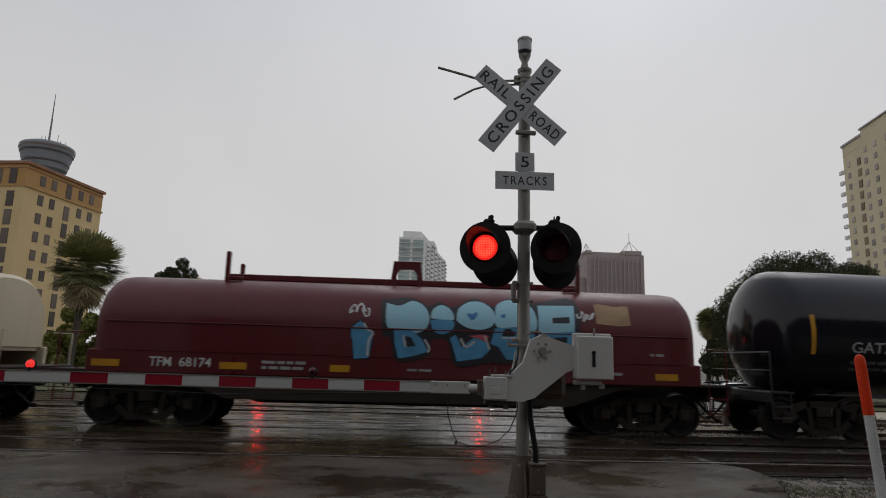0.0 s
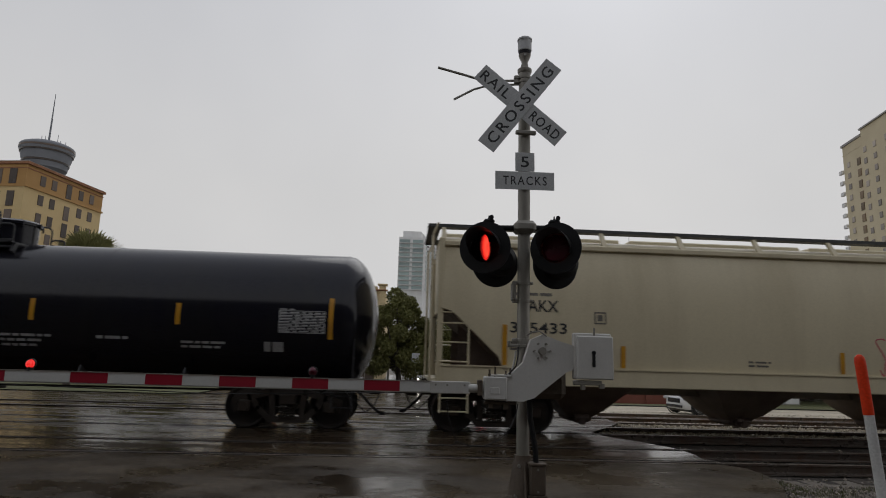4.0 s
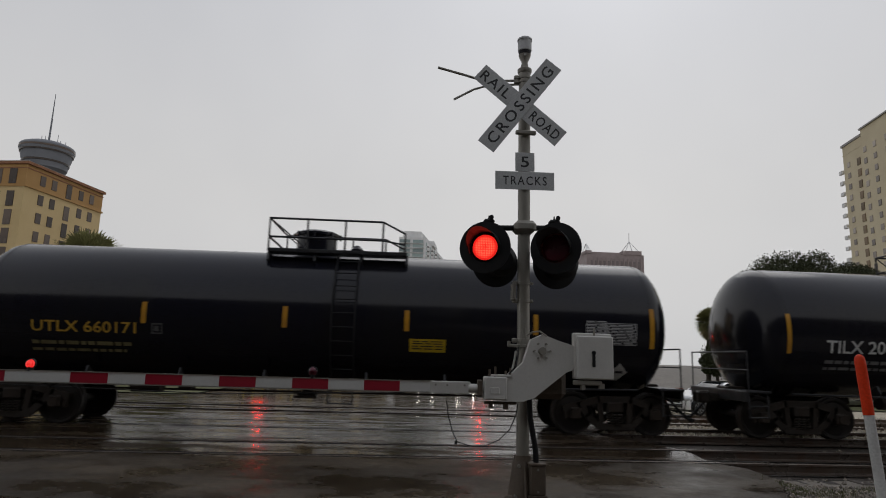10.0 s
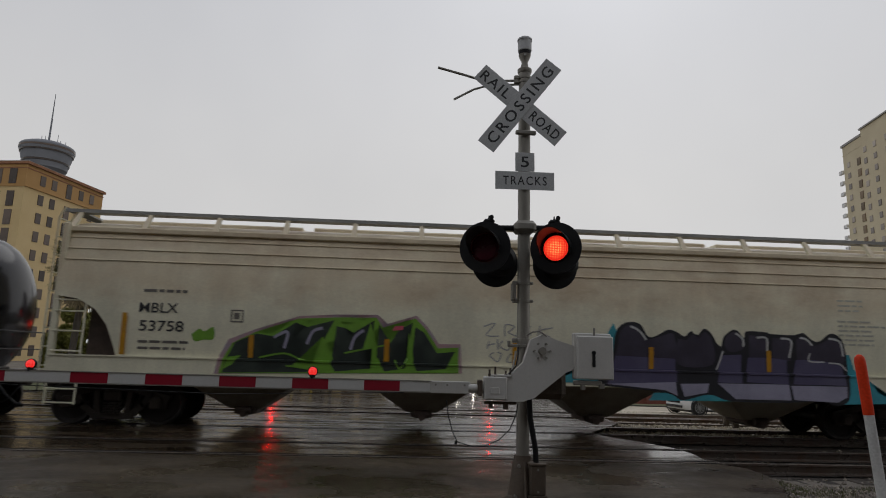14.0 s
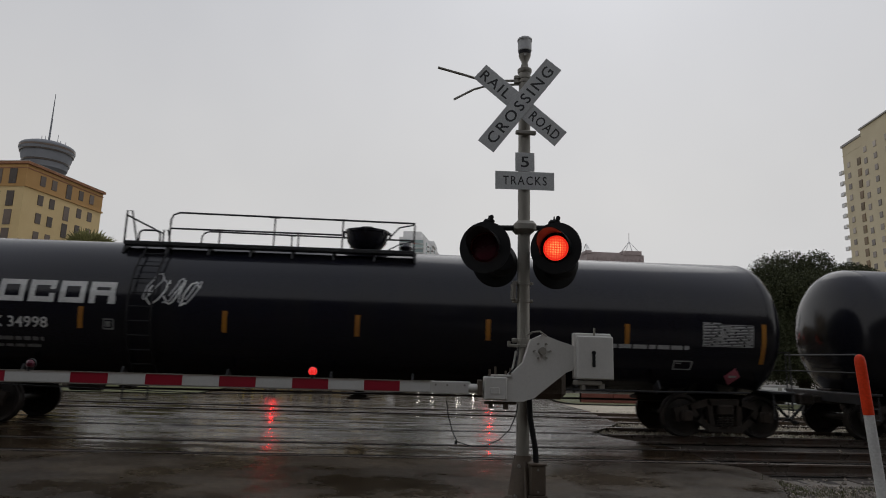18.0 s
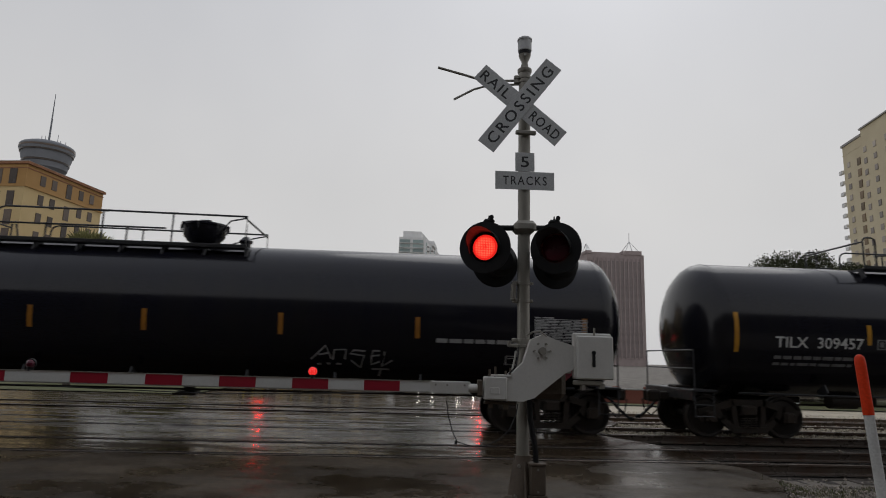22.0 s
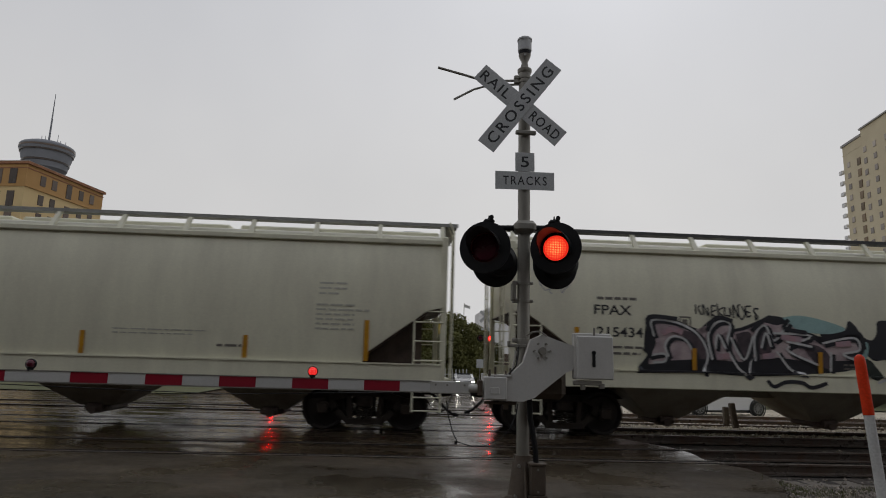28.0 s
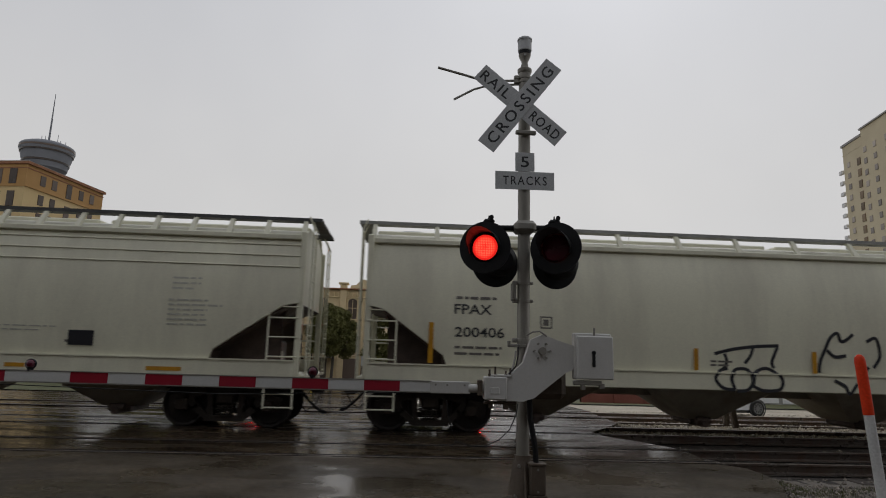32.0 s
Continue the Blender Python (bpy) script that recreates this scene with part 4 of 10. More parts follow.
def wordmark(wrap, x0, x1, z0, z1, parent):
    """Six wide white block shapes of a company mark, each a rounded bar frame."""
    n = 6
    w = (x1 - x0) / n
    mark = part("company_mark", blob(wrap, [(x0, z0 - 0.002), (x0 + 0.01, z0 - 0.002), (x0 + 0.01, z0), (x0, z0)], 0.006), WHITE, parent, "wide white block shapes of a company mark", smooth=0)
    s = 0.108
    for k in range(n):
        a, b = x0 + k * w, x0 + (k + 1) * w - 0.09
        g = Geo()
        zm = (z0 + z1) / 2
        bars = [(a, a + s * 1.1, z0, z1), (a + s, b, z1 - s, z1)]
        if k == 0:
            bars += [(b - s, b, zm - 0.03, z1 - s), (a + s, b, zm - 0.06, zm - 0.06 + s)]
        elif k in (1, 5):
            bars += [(b - s, b, zm, z1 - s), (a + s, b, zm - 0.06, zm - 0.06 + s), (b - s * 1.15, b + 0.02, z0, zm - 0.06)]
        elif k == 3:
            bars += [(a + s, b, z0, z0 + s), (b - s, b, z1 - s * 1.7, z1 - s), (b - s, b, z0 + s, z0 + s * 1.7)]
        else:
            bars += [(b - s, b, z0 + s, z1 - s), (a + s, b, z0, z0 + s)]
        for q in bars:
            p = patch(wrap, *q, 0.008, nz=2, nx=2)
            g.add(p.v, p.f)
        part("mark_shape", g, WHITE, mark, smooth=0)


cars = []
def hopper_material(name, base, rust):
    """Hopper paint with rust that has run down from the roof seams."""
    m = shader(name, base, 0.45, dark=[c * 0.6 for c in base], scale=6, amount=0.5, stretch=(1, 1, 0.3), fine=25, fine_amount=0.08, bump=0.05)
    n, l = m.node_tree.nodes, m.node_tree.links
    bs = n["Principled BSDF"]
    old = bs.inputs["Base Color"].links[0].from_socket
    co, sep = n.new("ShaderNodeTexCoord"), n.new("ShaderNodeSeparateXYZ")
    l.new(co.outputs["Object"], sep.inputs[0])
    mp = n.new("ShaderNodeMapping")
    mp.inputs["Scale"].default_value = (0.45, 0.3, 0.9)
    mp.inputs["Rotation"].default_value = (0, radians(-30), 0)
    l.new(co.outputs["Object"], mp.inputs["Vector"])
    no = n.new("ShaderNodeTexNoise")
    no.inputs["Scale"].default_value, no.inputs["Detail"].default_value, no.inputs["Roughness"].default_value = 2.0, 8, 0.66
    l.new(mp.outputs["Vector"], no.inputs["Vector"])
    # Rust lies under the eave and in a ragged band where the side bulges; the rest has stayed clean.
    hi = n.new("ShaderNodeValToRGB")
    hi.color_ramp.elements[0].position, hi.color_ramp.elements[0].color = 0.0, (0.1, 0.1, 0.1, 1)
    hi.color_ramp.elements[1].position, hi.color_ramp.elements[1].color = 1.0, (0.9, 0.9, 0.9, 1)
    for at, v in ((0.36, 0.1), (0.45, 0.38), (0.56, 0.60), (0.68, 0.62), (0.78, 0.66), (0.86, 0.76), (0.92, 0.86)):
        e = hi.color_ramp.elements.new(at)
        e.color = (v, v, v, 1)
    hz = n.new("ShaderNodeMapRange")
    hz.inputs["From Min"].default_value, hz.inputs["From Max"].default_value = 1.2, 4.3
    l.new(sep.outputs["Z"], hz.inputs["Value"])
    l.new(hz.outputs["Result"], hi.inputs["Fac"])
    su = n.new("ShaderNodeMath")
    l.new(no.outputs["Fac"], su.inputs[0])
    l.new(hi.outputs["Color"], su.inputs[1])
    rp = n.new("ShaderNodeMapRange")
    rp.inputs["From Min"].default_value, rp.inputs["From Max"].default_value = 0.74, 1.18
    rp.inputs["To Max"].default_value = rust
    l.new(su.outputs[0], rp.inputs["Value"])
    mx = n.new("ShaderNodeMix")
    mx.data_type = "RGBA"
    mx.inputs["B"].default_value = (0.44, 0.20, 0.042, 1)
    l.new(old, mx.inputs["A"])
    # Darker scabs of rust within the band, with runs drawn aslant.
    mp2 = n.new("ShaderNodeMapping")
    mp2.inputs["Scale"].default_value, mp2.inputs["Rotation"].default_value = (0.55, 0.3, 0.9), (0, radians(-38), 0)
    l.new(co.outputs["Object"], mp2.inputs["Vector"])
    no2 = n.new("ShaderNodeTexNoise")
    no2.inputs["Scale"].default_value, no2.inputs["Detail"].default_value, no2.inputs["Roughness"].default_value = 1.25, 6, 0.62
    l.new(mp2.outputs["Vector"], no2.inputs["Vector"])
    scab, mul, mx2 = n.new("ShaderNodeMapRange"), n.new("ShaderNodeMath"), n.new("ShaderNodeMix")
    scab.inputs["From Min"].default_value, scab.inputs["From Max"].default_value = 0.50, 0.64
    scab.inputs["To Max"].default_value = 0.85
    l.new(no2.outputs["Fac"], scab.inputs["Value"])
    # The flat ends have stayed nearly clean.
    geo, nx, flank = n.new("ShaderNodeNewGeometry"), n.new("ShaderNodeSeparateXYZ"), n.new("ShaderNodeMapRange")
    l.new(geo.outputs["Normal"], nx.inputs[0])
    side, keep = n.new("ShaderNodeMath"), n.new("ShaderNodeMath")
    side.operation, keep.operation = "ABSOLUTE", "MULTIPLY"
    l.new(nx.outputs["X"], side.inputs[0])
    l.new(side.outputs[0], flank.inputs["Value"])
    flank.inputs["From Min"].default_value, flank.inputs["From Max"].default_value = 0.5, 0.9
    flank.inputs["To Min"].default_value, flank.inputs["To Max"].default_value = 1.0, 0.22
    l.new(rp.outputs["Result"], keep.inputs[0])
    l.new(flank.outputs["Result"], keep.inputs[1])
    mul.operation, mx2.data_type = "MULTIPLY", "RGBA"
    l.new(scab.outputs["Result"], mul.inputs[0])
    l.new(keep.outputs[0], mx.inputs["Factor"])
    l.new(keep.outputs[0], mul.inputs[1])
    l.new(mul.outputs[0], mx2.inputs["Factor"])
    l.new(mx.outputs["Result"], mx2.inputs["A"])
    mx2.inputs["B"].default_value = (0.21, 0.075, 0.016, 1)
    l.new(mx2.outputs["Result"], bs.inputs["Base Color"])
    return m


RUSTY = hopper_material("hopper_paint_rusty", (0.55, 0.475, 0.285), 1.0)
WEATHERED = hopper_material("hopper_paint_weathered", (0.78, 0.745, 0.565), 0.3)
BOARD_D = shader("running_board_dark", (0.06, 0.06, 0.06), 0.6, scale=10)
BOARD_L = shader("running_board_grey", (0.30, 0.30, 0.285), 0.55, scale=10, amount=0.6)
# Car paint darkened in its colour for the shade below the body.
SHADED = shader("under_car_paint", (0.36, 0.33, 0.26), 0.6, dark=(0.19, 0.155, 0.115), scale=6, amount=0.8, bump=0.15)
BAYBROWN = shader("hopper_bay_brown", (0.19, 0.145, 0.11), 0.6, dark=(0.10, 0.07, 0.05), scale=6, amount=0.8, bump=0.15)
# Rust of the outlet gates, also the painted shade of the end slopes.
RUST_SHADE = shader("dirty_rusty_steel", (0.10, 0.070, 0.055), 0.6, dark=(0.05, 0.035, 0.03), scale=10, amount=0.8, bump=0.2)
TEAL = shader("spray_teal", (0.03, 0.30, 0.30), 0.5)
SPRAYBLK = shader("spray_black", (0.02, 0.02, 0.025), 0.5)
SPRAYRED = shader("spray_red", (0.62, 0.165, 0.125), 0.5, scale=9)
SPRAYPINK = shader("spray_pink", (0.42, 0.26, 0.28), 0.5, scale=20, dark=(0.3, 0.28, 0.33), amount=0.8)
SPRAYWHITE = shader("spray_white", (0.58, 0.58, 0.57), 0.5, scale=14)
SPRAYGREEN = shader("spray_green", (0.17, 0.36, 0.04), 0.5, scale=12)
SPRAYCYAN = shader("spray_cyan", (0.05, 0.33, 0.40), 0.5, scale=12)
SPRAYBLUE = shader("spray_blue", (0.04, 0.19, 0.42), 0.5, scale=12)
SPRAYSKY = shader("spray_sky_blue", (0.30, 0.56, 0.66), 0.5, scale=9, dark=(0.36, 0.6, 0.68))
SPRAYVIOLET = shader("spray_violet", (0.085, 0.075, 0.14), 0.5, scale=12, dark=(0.12, 0.11, 0.18), amount=0.7)
SPRAYPLUM = shader("spray_plum", (0.040, 0.034, 0.052), 0.5, scale=12, dark=(0.07, 0.06, 0.09), amount=0.6)
SPRAYPALEBLUE = shader("spray_pale_blue", (0.22, 0.34, 0.52), 0.5, scale=12)
SPRAYBLUEBLK = shader("spray_blue_black", (0.018, 0.026, 0.045), 0.5, scale=14, dark=(0.05, 0.08, 0.13), amount=0.5)
SPRAYMAG = shader("spray_magenta", (0.55, 0.10, 0.14), 0.5)
BLOCKFILL = shader("block_letter_fill", (0.50, 0.50, 0.45), 0.5, dark=(0.36, 0.36, 0.33), scale=6, amount=0.6, stretch=(1, 1, 0.25))
DROPBLK = shader("faded_black_spray", (0.045, 0.036, 0.028), 0.55, dark=(0.02, 0.018, 0.016), scale=9, amount=0.8)
HALO = shader("pale_cyan_spray", (0.30, 0.46, 0.44), 0.55, scale=12)
HOLEPINK = shader("dusty_pink_spray", (0.24, 0.17, 0.15), 0.55, scale=12)
SPRAYPURPLE = shader("spray_purple", (0.11, 0.08, 0.09), 0.5, scale=14, dark=(0.03, 0.025, 0.03), amount=0.8)
SPRAYGLOW = shader("spray_dull_pink", (0.48, 0.39, 0.39), 0.5, scale=16, dark=(0.20, 0.14, 0.16), amount=0.85)
SPRAYDKGREEN = shader("spray_black_green", (0.02, 0.028, 0.024), 0.5, scale=14, dark=(0.06, 0.08, 0.06), amount=0.6)
SPRAYLILAC = shader("spray_lilac", (0.34, 0.325, 0.42), 0.5, scale=12)
SPRAYMID = shader("spray_mid_blue", (0.09, 0.31, 0.52), 0.5, scale=10)
YELFADE = shader("faded_yellow_spray", (0.21, 0.18, 0.08), 0.6, scale=16, amount=0.7)
PLACARD = shader("pink_placard", (0.62, 0.16, 0.22), 0.5, scale=12)
BUFF = shader("primer_patch_buff", (0.38, 0.25, 0.13), 0.55, scale=8, amount=0.5)


STROKES = {
    "S": [[(0.9, 0.85), (0.5, 1), (0.12, 0.8), (0.3, 0.56), (0.72, 0.44), (0.88, 0.2), (0.5, 0), (0.08, 0.14)]],
    "K": [[(0.15, 1), (0.2, 0)], [(0.95, 1), (0.3, 0.52), (1, 0)]],
    "A": [[(0, 0), (0.25, 0.6), (0.45, 1), (0.65, 0.95), (0.8, 0.5), (1, 0)], [(0.2, 0.32), (0.85, 0.34)]],
    "V": [[(0, 1), (0.25, 0.4), (0.5, 0), (0.75, 0.5), (1, 0.95)]],
    "B": [[(0.1, 0), (0.12, 0.5), (0.1, 1), (0.7, 0.97), (0.8, 0.72), (0.3, 0.53), (0.9, 0.38), (0.8, 0.04), (0.1, 0)]],
    "O": [[(0.5, 1), (0.1, 0.75), (0.08, 0.25), (0.5, 0), (0.92, 0.25), (0.9, 0.75), (0.5, 1)]],
    "E": [[(1, 0.95), (0.4, 1), (0.1, 0.85), (0.12, 0.15), (0.4, 0), (1, 0.06)], [(0.1, 0.5), (0.85, 0.52)]],
    "R": [[(0.1, 0), (0.1, 0.98), (0.7, 0.98), (0.85, 0.75), (0.35, 0.5), (1, 0)]],
    "N": [[(0.1, 0), (0.12, 1), (0.85, 0.05), (0.9, 1)]],
    "T": [[(0, 0.85), (0.5, 1), (1, 0.85)], [(0.52, 0.95), (0.48, 0)]],
    "C": [[(0.95, 0.8), (0.55, 1), (0.12, 0.75), (0.12, 0.25), (0.55, 0), (0.95, 0.2)]],
    "H": [[(0.12, 1), (0.15, 0)], [(0.88, 1), (0.85, 0)], [(0.12, 0.5), (0.88, 0.52)]],
    "U": [[(0.1, 1), (0.12, 0.25), (0.5, 0), (0.88, 0.25), (0.9, 1)]],
    "I": [[(0.5, 1), (0.5, 0)]],
    "Y": [[(0, 1), (0.45, 0.5), (0.5, 0)], [(0.45, 0.5), (1, 1)]],
    "Z": [[(0, 0.95), (0.95, 1), (0.1, 0.02), (1, 0.06)]],
}


def curve_through(pts, n=5):
    """A smooth line through pts."""
    out = []
    for i in range(len(pts) - 1):
        p0, p1, p2, p3 = pts[max(0, i - 1)], pts[i], pts[i + 1], pts[min(len(pts) - 1, i + 2)]
        for k in range(n):
            t = k / n
            out.append(tuple(0.5 * (2 * b + (c - a) * t + (2 * a - 5 * b + 4 * c - d) * t * t + (3 * b - a - 3 * c + d) * t ** 3) for a, b, c, d in zip(p0, p1, p2, p3)))
    return out + [pts[-1]]


def thick(g, wrap, pts, r, off, top=99.0, low=-99.0):
    """A fat sprayed line with round ends, cut off above top and below low."""
    cut = lambda x, z, o: wrap(x, min(max(z, low), top), o)
    brush(g, cut, pts, r, off)
    for i in range(0, len(pts)):
        x, z = pts[i]
        if low < z < top or i in (0, len(pts) - 1):
            g.add([cut(x + r * math.cos(a * math.tau / 10), z + r * math.sin(a * math.tau / 10), off) for a in range(10)], [tuple(range(10))])


def poly_sheet(wrap, pts, off):
    """A flat painted area inside the outline pts."""
    bm = bmesh.new()
    bm.faces.new([bm.verts.new((x, 0, z)) for x, z in pts])
    bmesh.ops.triangulate(bm, faces=bm.faces[:])
    for z in (1.395, 1.402, 1.438, 1.442, 1.6, 1.8, 2.0, 2.15, 2.25, 2.35, 2.45, 2.55, 2.65, 2.75, 2.85, 3.0):
        bmesh.ops.bisect_plane(bm, geom=bm.verts[:] + bm.edges[:] + bm.faces[:], plane_co=(0, 0, z), plane_no=(0, 0, 1))
    bmesh.ops.triangulate(bm, faces=bm.faces[:])
    bm.verts.index_update()
    g = Geo()
    g.add([wrap(v.co.x, v.co.z, off) for v in bm.verts], [tuple(v.index for v in f.verts) for f in bm.faces])
    bm.free()
    return g


def sprayed(parent, wrap, name, kind, mat, pts, r=0.03, label=""):
    """One sprayed shape over those already on its piece: a line of half-width r, or an area with straight or soft outline."""
    off = 0.006 if label else 0.0066 + 0.0008 * len(parent.children)
    if kind == "line":
        g = Geo()
        brush(g, wrap, curve_through(pts, 5), r, off)
    else:
        g = poly_sheet(wrap, curve_through(pts + pts[:1], 4)[:-1] if kind == "soft" else pts, off)
    return part(name, g, mat, parent, label, smooth=40)


def tag(wrap, word, x0, x1, z0, z1, mat, seed, parent, r=0.014):
    """A thin sprayed tag of letter-like strokes."""
    q = random.Random(seed)
    g = Geo()
    w = (x1 - x0) / len(word)
    for k, ch in enumerate(word):
        for st in STROKES[ch]:
            pts = [(x0 + w * (k + 0.1 + 0.8 * u) + q.uniform(-0.2, 0.2) * w, z0 + (z1 - z0) * (v + q.uniform(-0.2, 0.2))) for u, v in st]
            brush(g, wrap, curve_through(pts, 4), r)
    return tagged(part("spray_tag", g, mat, parent, smooth=0), kind="stuff")


def block_letter(car, wrap, outline, holes=(), drops=()):
    """A big plain block letter: pale fill, black outline, a thin cyan halo, dark drop sides and dark holes."""
    ring = outline + outline[:1]
    root = part("graffiti", poly_sheet(wrap, outline, 0.010), BLOCKFILL, car, "large pale block letter with black and cyan outlines", smooth=0)
    for d in drops:
        part("letter_shadow", poly_sheet(wrap, d, 0.009), DROPBLK, root, smooth=0)
    g = Geo()
    for p, q in zip(ring, ring[1:]):
        n = max(2, int(math.dist(p, q) / 0.18))
        brush(g, wrap, [(p[0] + (q[0] - p[0]) * i / n + 0.03, p[1] + (q[1] - p[1]) * i / n + 0.03) for i in range(n + 1)], 0.045, 0.0085)
    part("letter_halo", g, HALO, root, smooth=0)
    g = Geo()
    for p, q in zip(ring, ring[1:]):
        n = max(2, int(math.dist(p, q) / 0.18))
        thick(g, wrap, [(p[0] + (q[0] - p[0]) * i / n, p[1] + (q[1] - p[1]) * i / n) for i in range(n + 1)], 0.034, 0.012)
    part("letter_edge", g, SPRAYBLK, root, smooth=0)
    for h in holes:
        part("letter_hole", poly_sheet(wrap, h, 0.0125), SPRAYBLK, root, smooth=0)
        cx, cz = sum(p[0] for p in h) / len(h), sum(p[1] for p in h) / len(h)
        part("letter_hole", poly_sheet(wrap, [(cx + (x - cx) * 0.82 + 0.03, cz + (z - cz) * 0.5 - 0.01) for x, z in h], 0.0135), HOLEPINK, root, smooth=0)
    return root


def hopper_car(centre, half_truck, end0, end1, bars, label, paint, text=None, posts=11, board=None, bays=(-5.8, -1.95, 1.95, 5.8), ribs=0, seed=0, cut=1.35, round_cut=False, steep=False, trim=None):
    r = random.Random(seed)
    car = thing("covered_hopper_car", label, "hopper car", pose(centre, TRAIN_Y, 0), "cars of the freight train")
    board, trim = board or BOARD_D, trim or paint

    def ring(x, zb):
        half = [(0.0, 4.38), (0.55, 4.35), (1.12, 4.2), (1.38, 4.05)] + [(y, z) for z, y in HOP_SIDE]
        pts = []
        for y, z in half:
            if z < zb:
                y = -on_hopper(0, zb, 0)[1]
            pts.append((y, max(z, zb)))
        pts.append((0.0, zb))
        left = [(x, -y, z) for y, z in pts]
        right = [(x, y, z) for y, z in reversed(pts[1:-1])]
        return left + right

    e0, e1 = end0 + 0.06, end1 - 0.06
    if round_cut:
        cuts = [(0.0, 2.62), (0.45, 2.55), (0.8, 2.35), (1.05, 2.05), (1.2, 1.7), (1.3, 1.36)]
    else:
        cuts = [(0.0, 2.62), (cut * 0.2, 2.55), (cut, 1.62), (cut + 0.08, 1.36)]
    rings = [ring(e0 + a, b) for a, b in cuts] + [ring(e0 + 2 + (e1 - e0 - 4) * k / 6, 1.36) for k in range(7)] + [ring(e1 - a, b) for a, b in reversed(cuts)]
    part("body", Geo().loft(rings), paint, car, smooth=28)
    for s in (-1, 1):
        xb = e0 if s < 0 else e1
        # A thin dark plate under each end slope puts its shade into colour.
        low = [(xb - s * a, b - 0.006) for a, b in cuts]
        plate = low + [(x + s * 0.02, z - 0.02) for x, z in reversed(low)]
        part("slope_sheet", Geo().prism(plate, 2.96, pose(0, -1.48, 0)), RUST_SHADE, car, smooth=0)
        inner = [(a, b) for a, b in cuts if a > 0.3]
        web = [(xb - s * 0.42, 1.12), (xb - s * 0.42, 2.3)] + [(xb - s * a, b) for a, b in inner] + [(xb - s * inner[-1][0], 1.12)]
        for y in (-0.95, 0.95):
            part("shear_plate", Geo().prism(web, 0.02, pose(0, y - 0.01, 0)), RUST_SHADE, car, smooth=0)
        part("side_sill", Geo().box(((end0 + end1) / 2, s * 1.535, 1.235), (end1 - end0 - 0.1, 0.12, 0.37), b=0.015).box(((end0 + end1) / 2, s * 1.57, 1.42), (end1 - end0 - 0.12, 0.10, 0.03)), paint, car)
        part("eave", Geo().box(((end0 + end1) / 2, s * 1.42, 4.04), (end1 - end0 - 0.05, 0.10, 0.12), b=0.02), paint, car)
        for k in range(ribs):
            part("side_bead", Geo().box(((end0 + end1) / 2, -s * on_hopper(0, 3.86 - 0.24 * k, 0)[1], 3.86 - 0.24 * k), (end1 - end0 - 0.2, 0.05, 0.035), b=0.012), paint, car)
        rb = Geo().box(((end0 + end1) / 2, s * 0.95, 4.51), (end1 - end0 + 0.5, 0.42, 0.04))
        rb.box(((end0 + end1) / 2, s * 1.15, 4.49), (end1 - end0 + 0.5, 0.025, 0.07))
        part("running_board", rb, board, car)
        g = Geo()
        x = 0.0
        if True:
            g.add([(x - 0.06, s * 1.42, 4.1), (x + 0.06, s * 1.42, 4.1), (x + 0.04, s * 1.14, 4.48), (x - 0.04, s * 1.14, 4.48), (x - 0.06, s * 1.34, 4.1), (x + 0.06, s * 1.34, 4.1), (x + 0.04, s * 1.06, 4.48), (x - 0.04, s * 1.06, 4.48)],
                  [(0, 1, 2, 3), (7, 6, 5, 4), (0, 4, 5, 1), (1, 5, 6, 2), (2, 6, 7, 3), (3, 7, 4, 0)])
        bracket = g.mesh("board_bracket", paint, 0)
        for k in range(posts + 1):
            part("board_bracket", bracket, None, car, at=pose(end0 + 0.1 + (end1 - end0 - 0.2) * k / posts, 0, 0))
    for s in (-1, 1):
        xe = end0 if s < 0 else end1
        part("running_board", Geo().box((xe + s * 0.1, 0, 4.51), (0.28, 1.5, 0.04)), board, car)
        for y in (-1.5, 1.5):
            part("corner_post", Geo().box((xe - s * 0.05, y, 2.6), (0.13, 0.11, 3.1), b=0.02), trim, car)
            g = Geo()
            xi = xe - s * 0.66
            yy = y * 1.04
            g.tube([(xi, yy, 0.45), (xi, yy, 2.55)], 0.022, 6)
            g.tube([(xe - s * 0.08, yy, 0.45), (xe - s * 0.08, yy, 1.2)], 0.022, 6)
            ladder = part("side_ladder", g, trim, car)
            rung = Geo().tube([(xi, yy, 0), (xe - s * 0.05, yy, 0)], 0.017, 5).mesh("rung", trim)
            for z in (0.48, 0.75, 1.12, 1.5, 1.9, 2.3, 2.53):
                part("rung", rung, None, ladder, at=pose(0, 0, z))
            g = Geo()
            xo = xe + s * 0.14
            for q in (y, y * 0.7):
                g.tube([(xo, q, 1.1), (xo, q, 4.26), (xo - s * 0.1, q, 4.48)], 0.02, 6)
            ladder = part("end_ladder", g, trim, car)
            rung = Geo().tube([(xo, y, 0), (xo, y * 0.7, 0)], 0.016, 5).mesh("rung", trim)
            for k in range(9):
                part("rung", rung, None, ladder, at=pose(0, 0, 1.2 + k * 0.38))
        part("end_platform", Geo().box((xe - s * 0.5, 0, 1.10), (1.3, 3.0, 0.06), b=0.01).box((xe + s * 0.02, 0, 1.0), (0.1, 2.9, 0.3), b=0.02), paint, car)
        part("bolster_post", Geo().box((xe - s * 1.15, -0.9, 1.9), (0.10, 0.10, 1.5)).box((xe - s * 1.15, 0.9, 1.9), (0.10, 0.10, 1.5)).box((xe - s * 0.75, 0.0, 1.6), (0.25, 0.9, 0.5), b=0.04), RUST_SHADE, car)
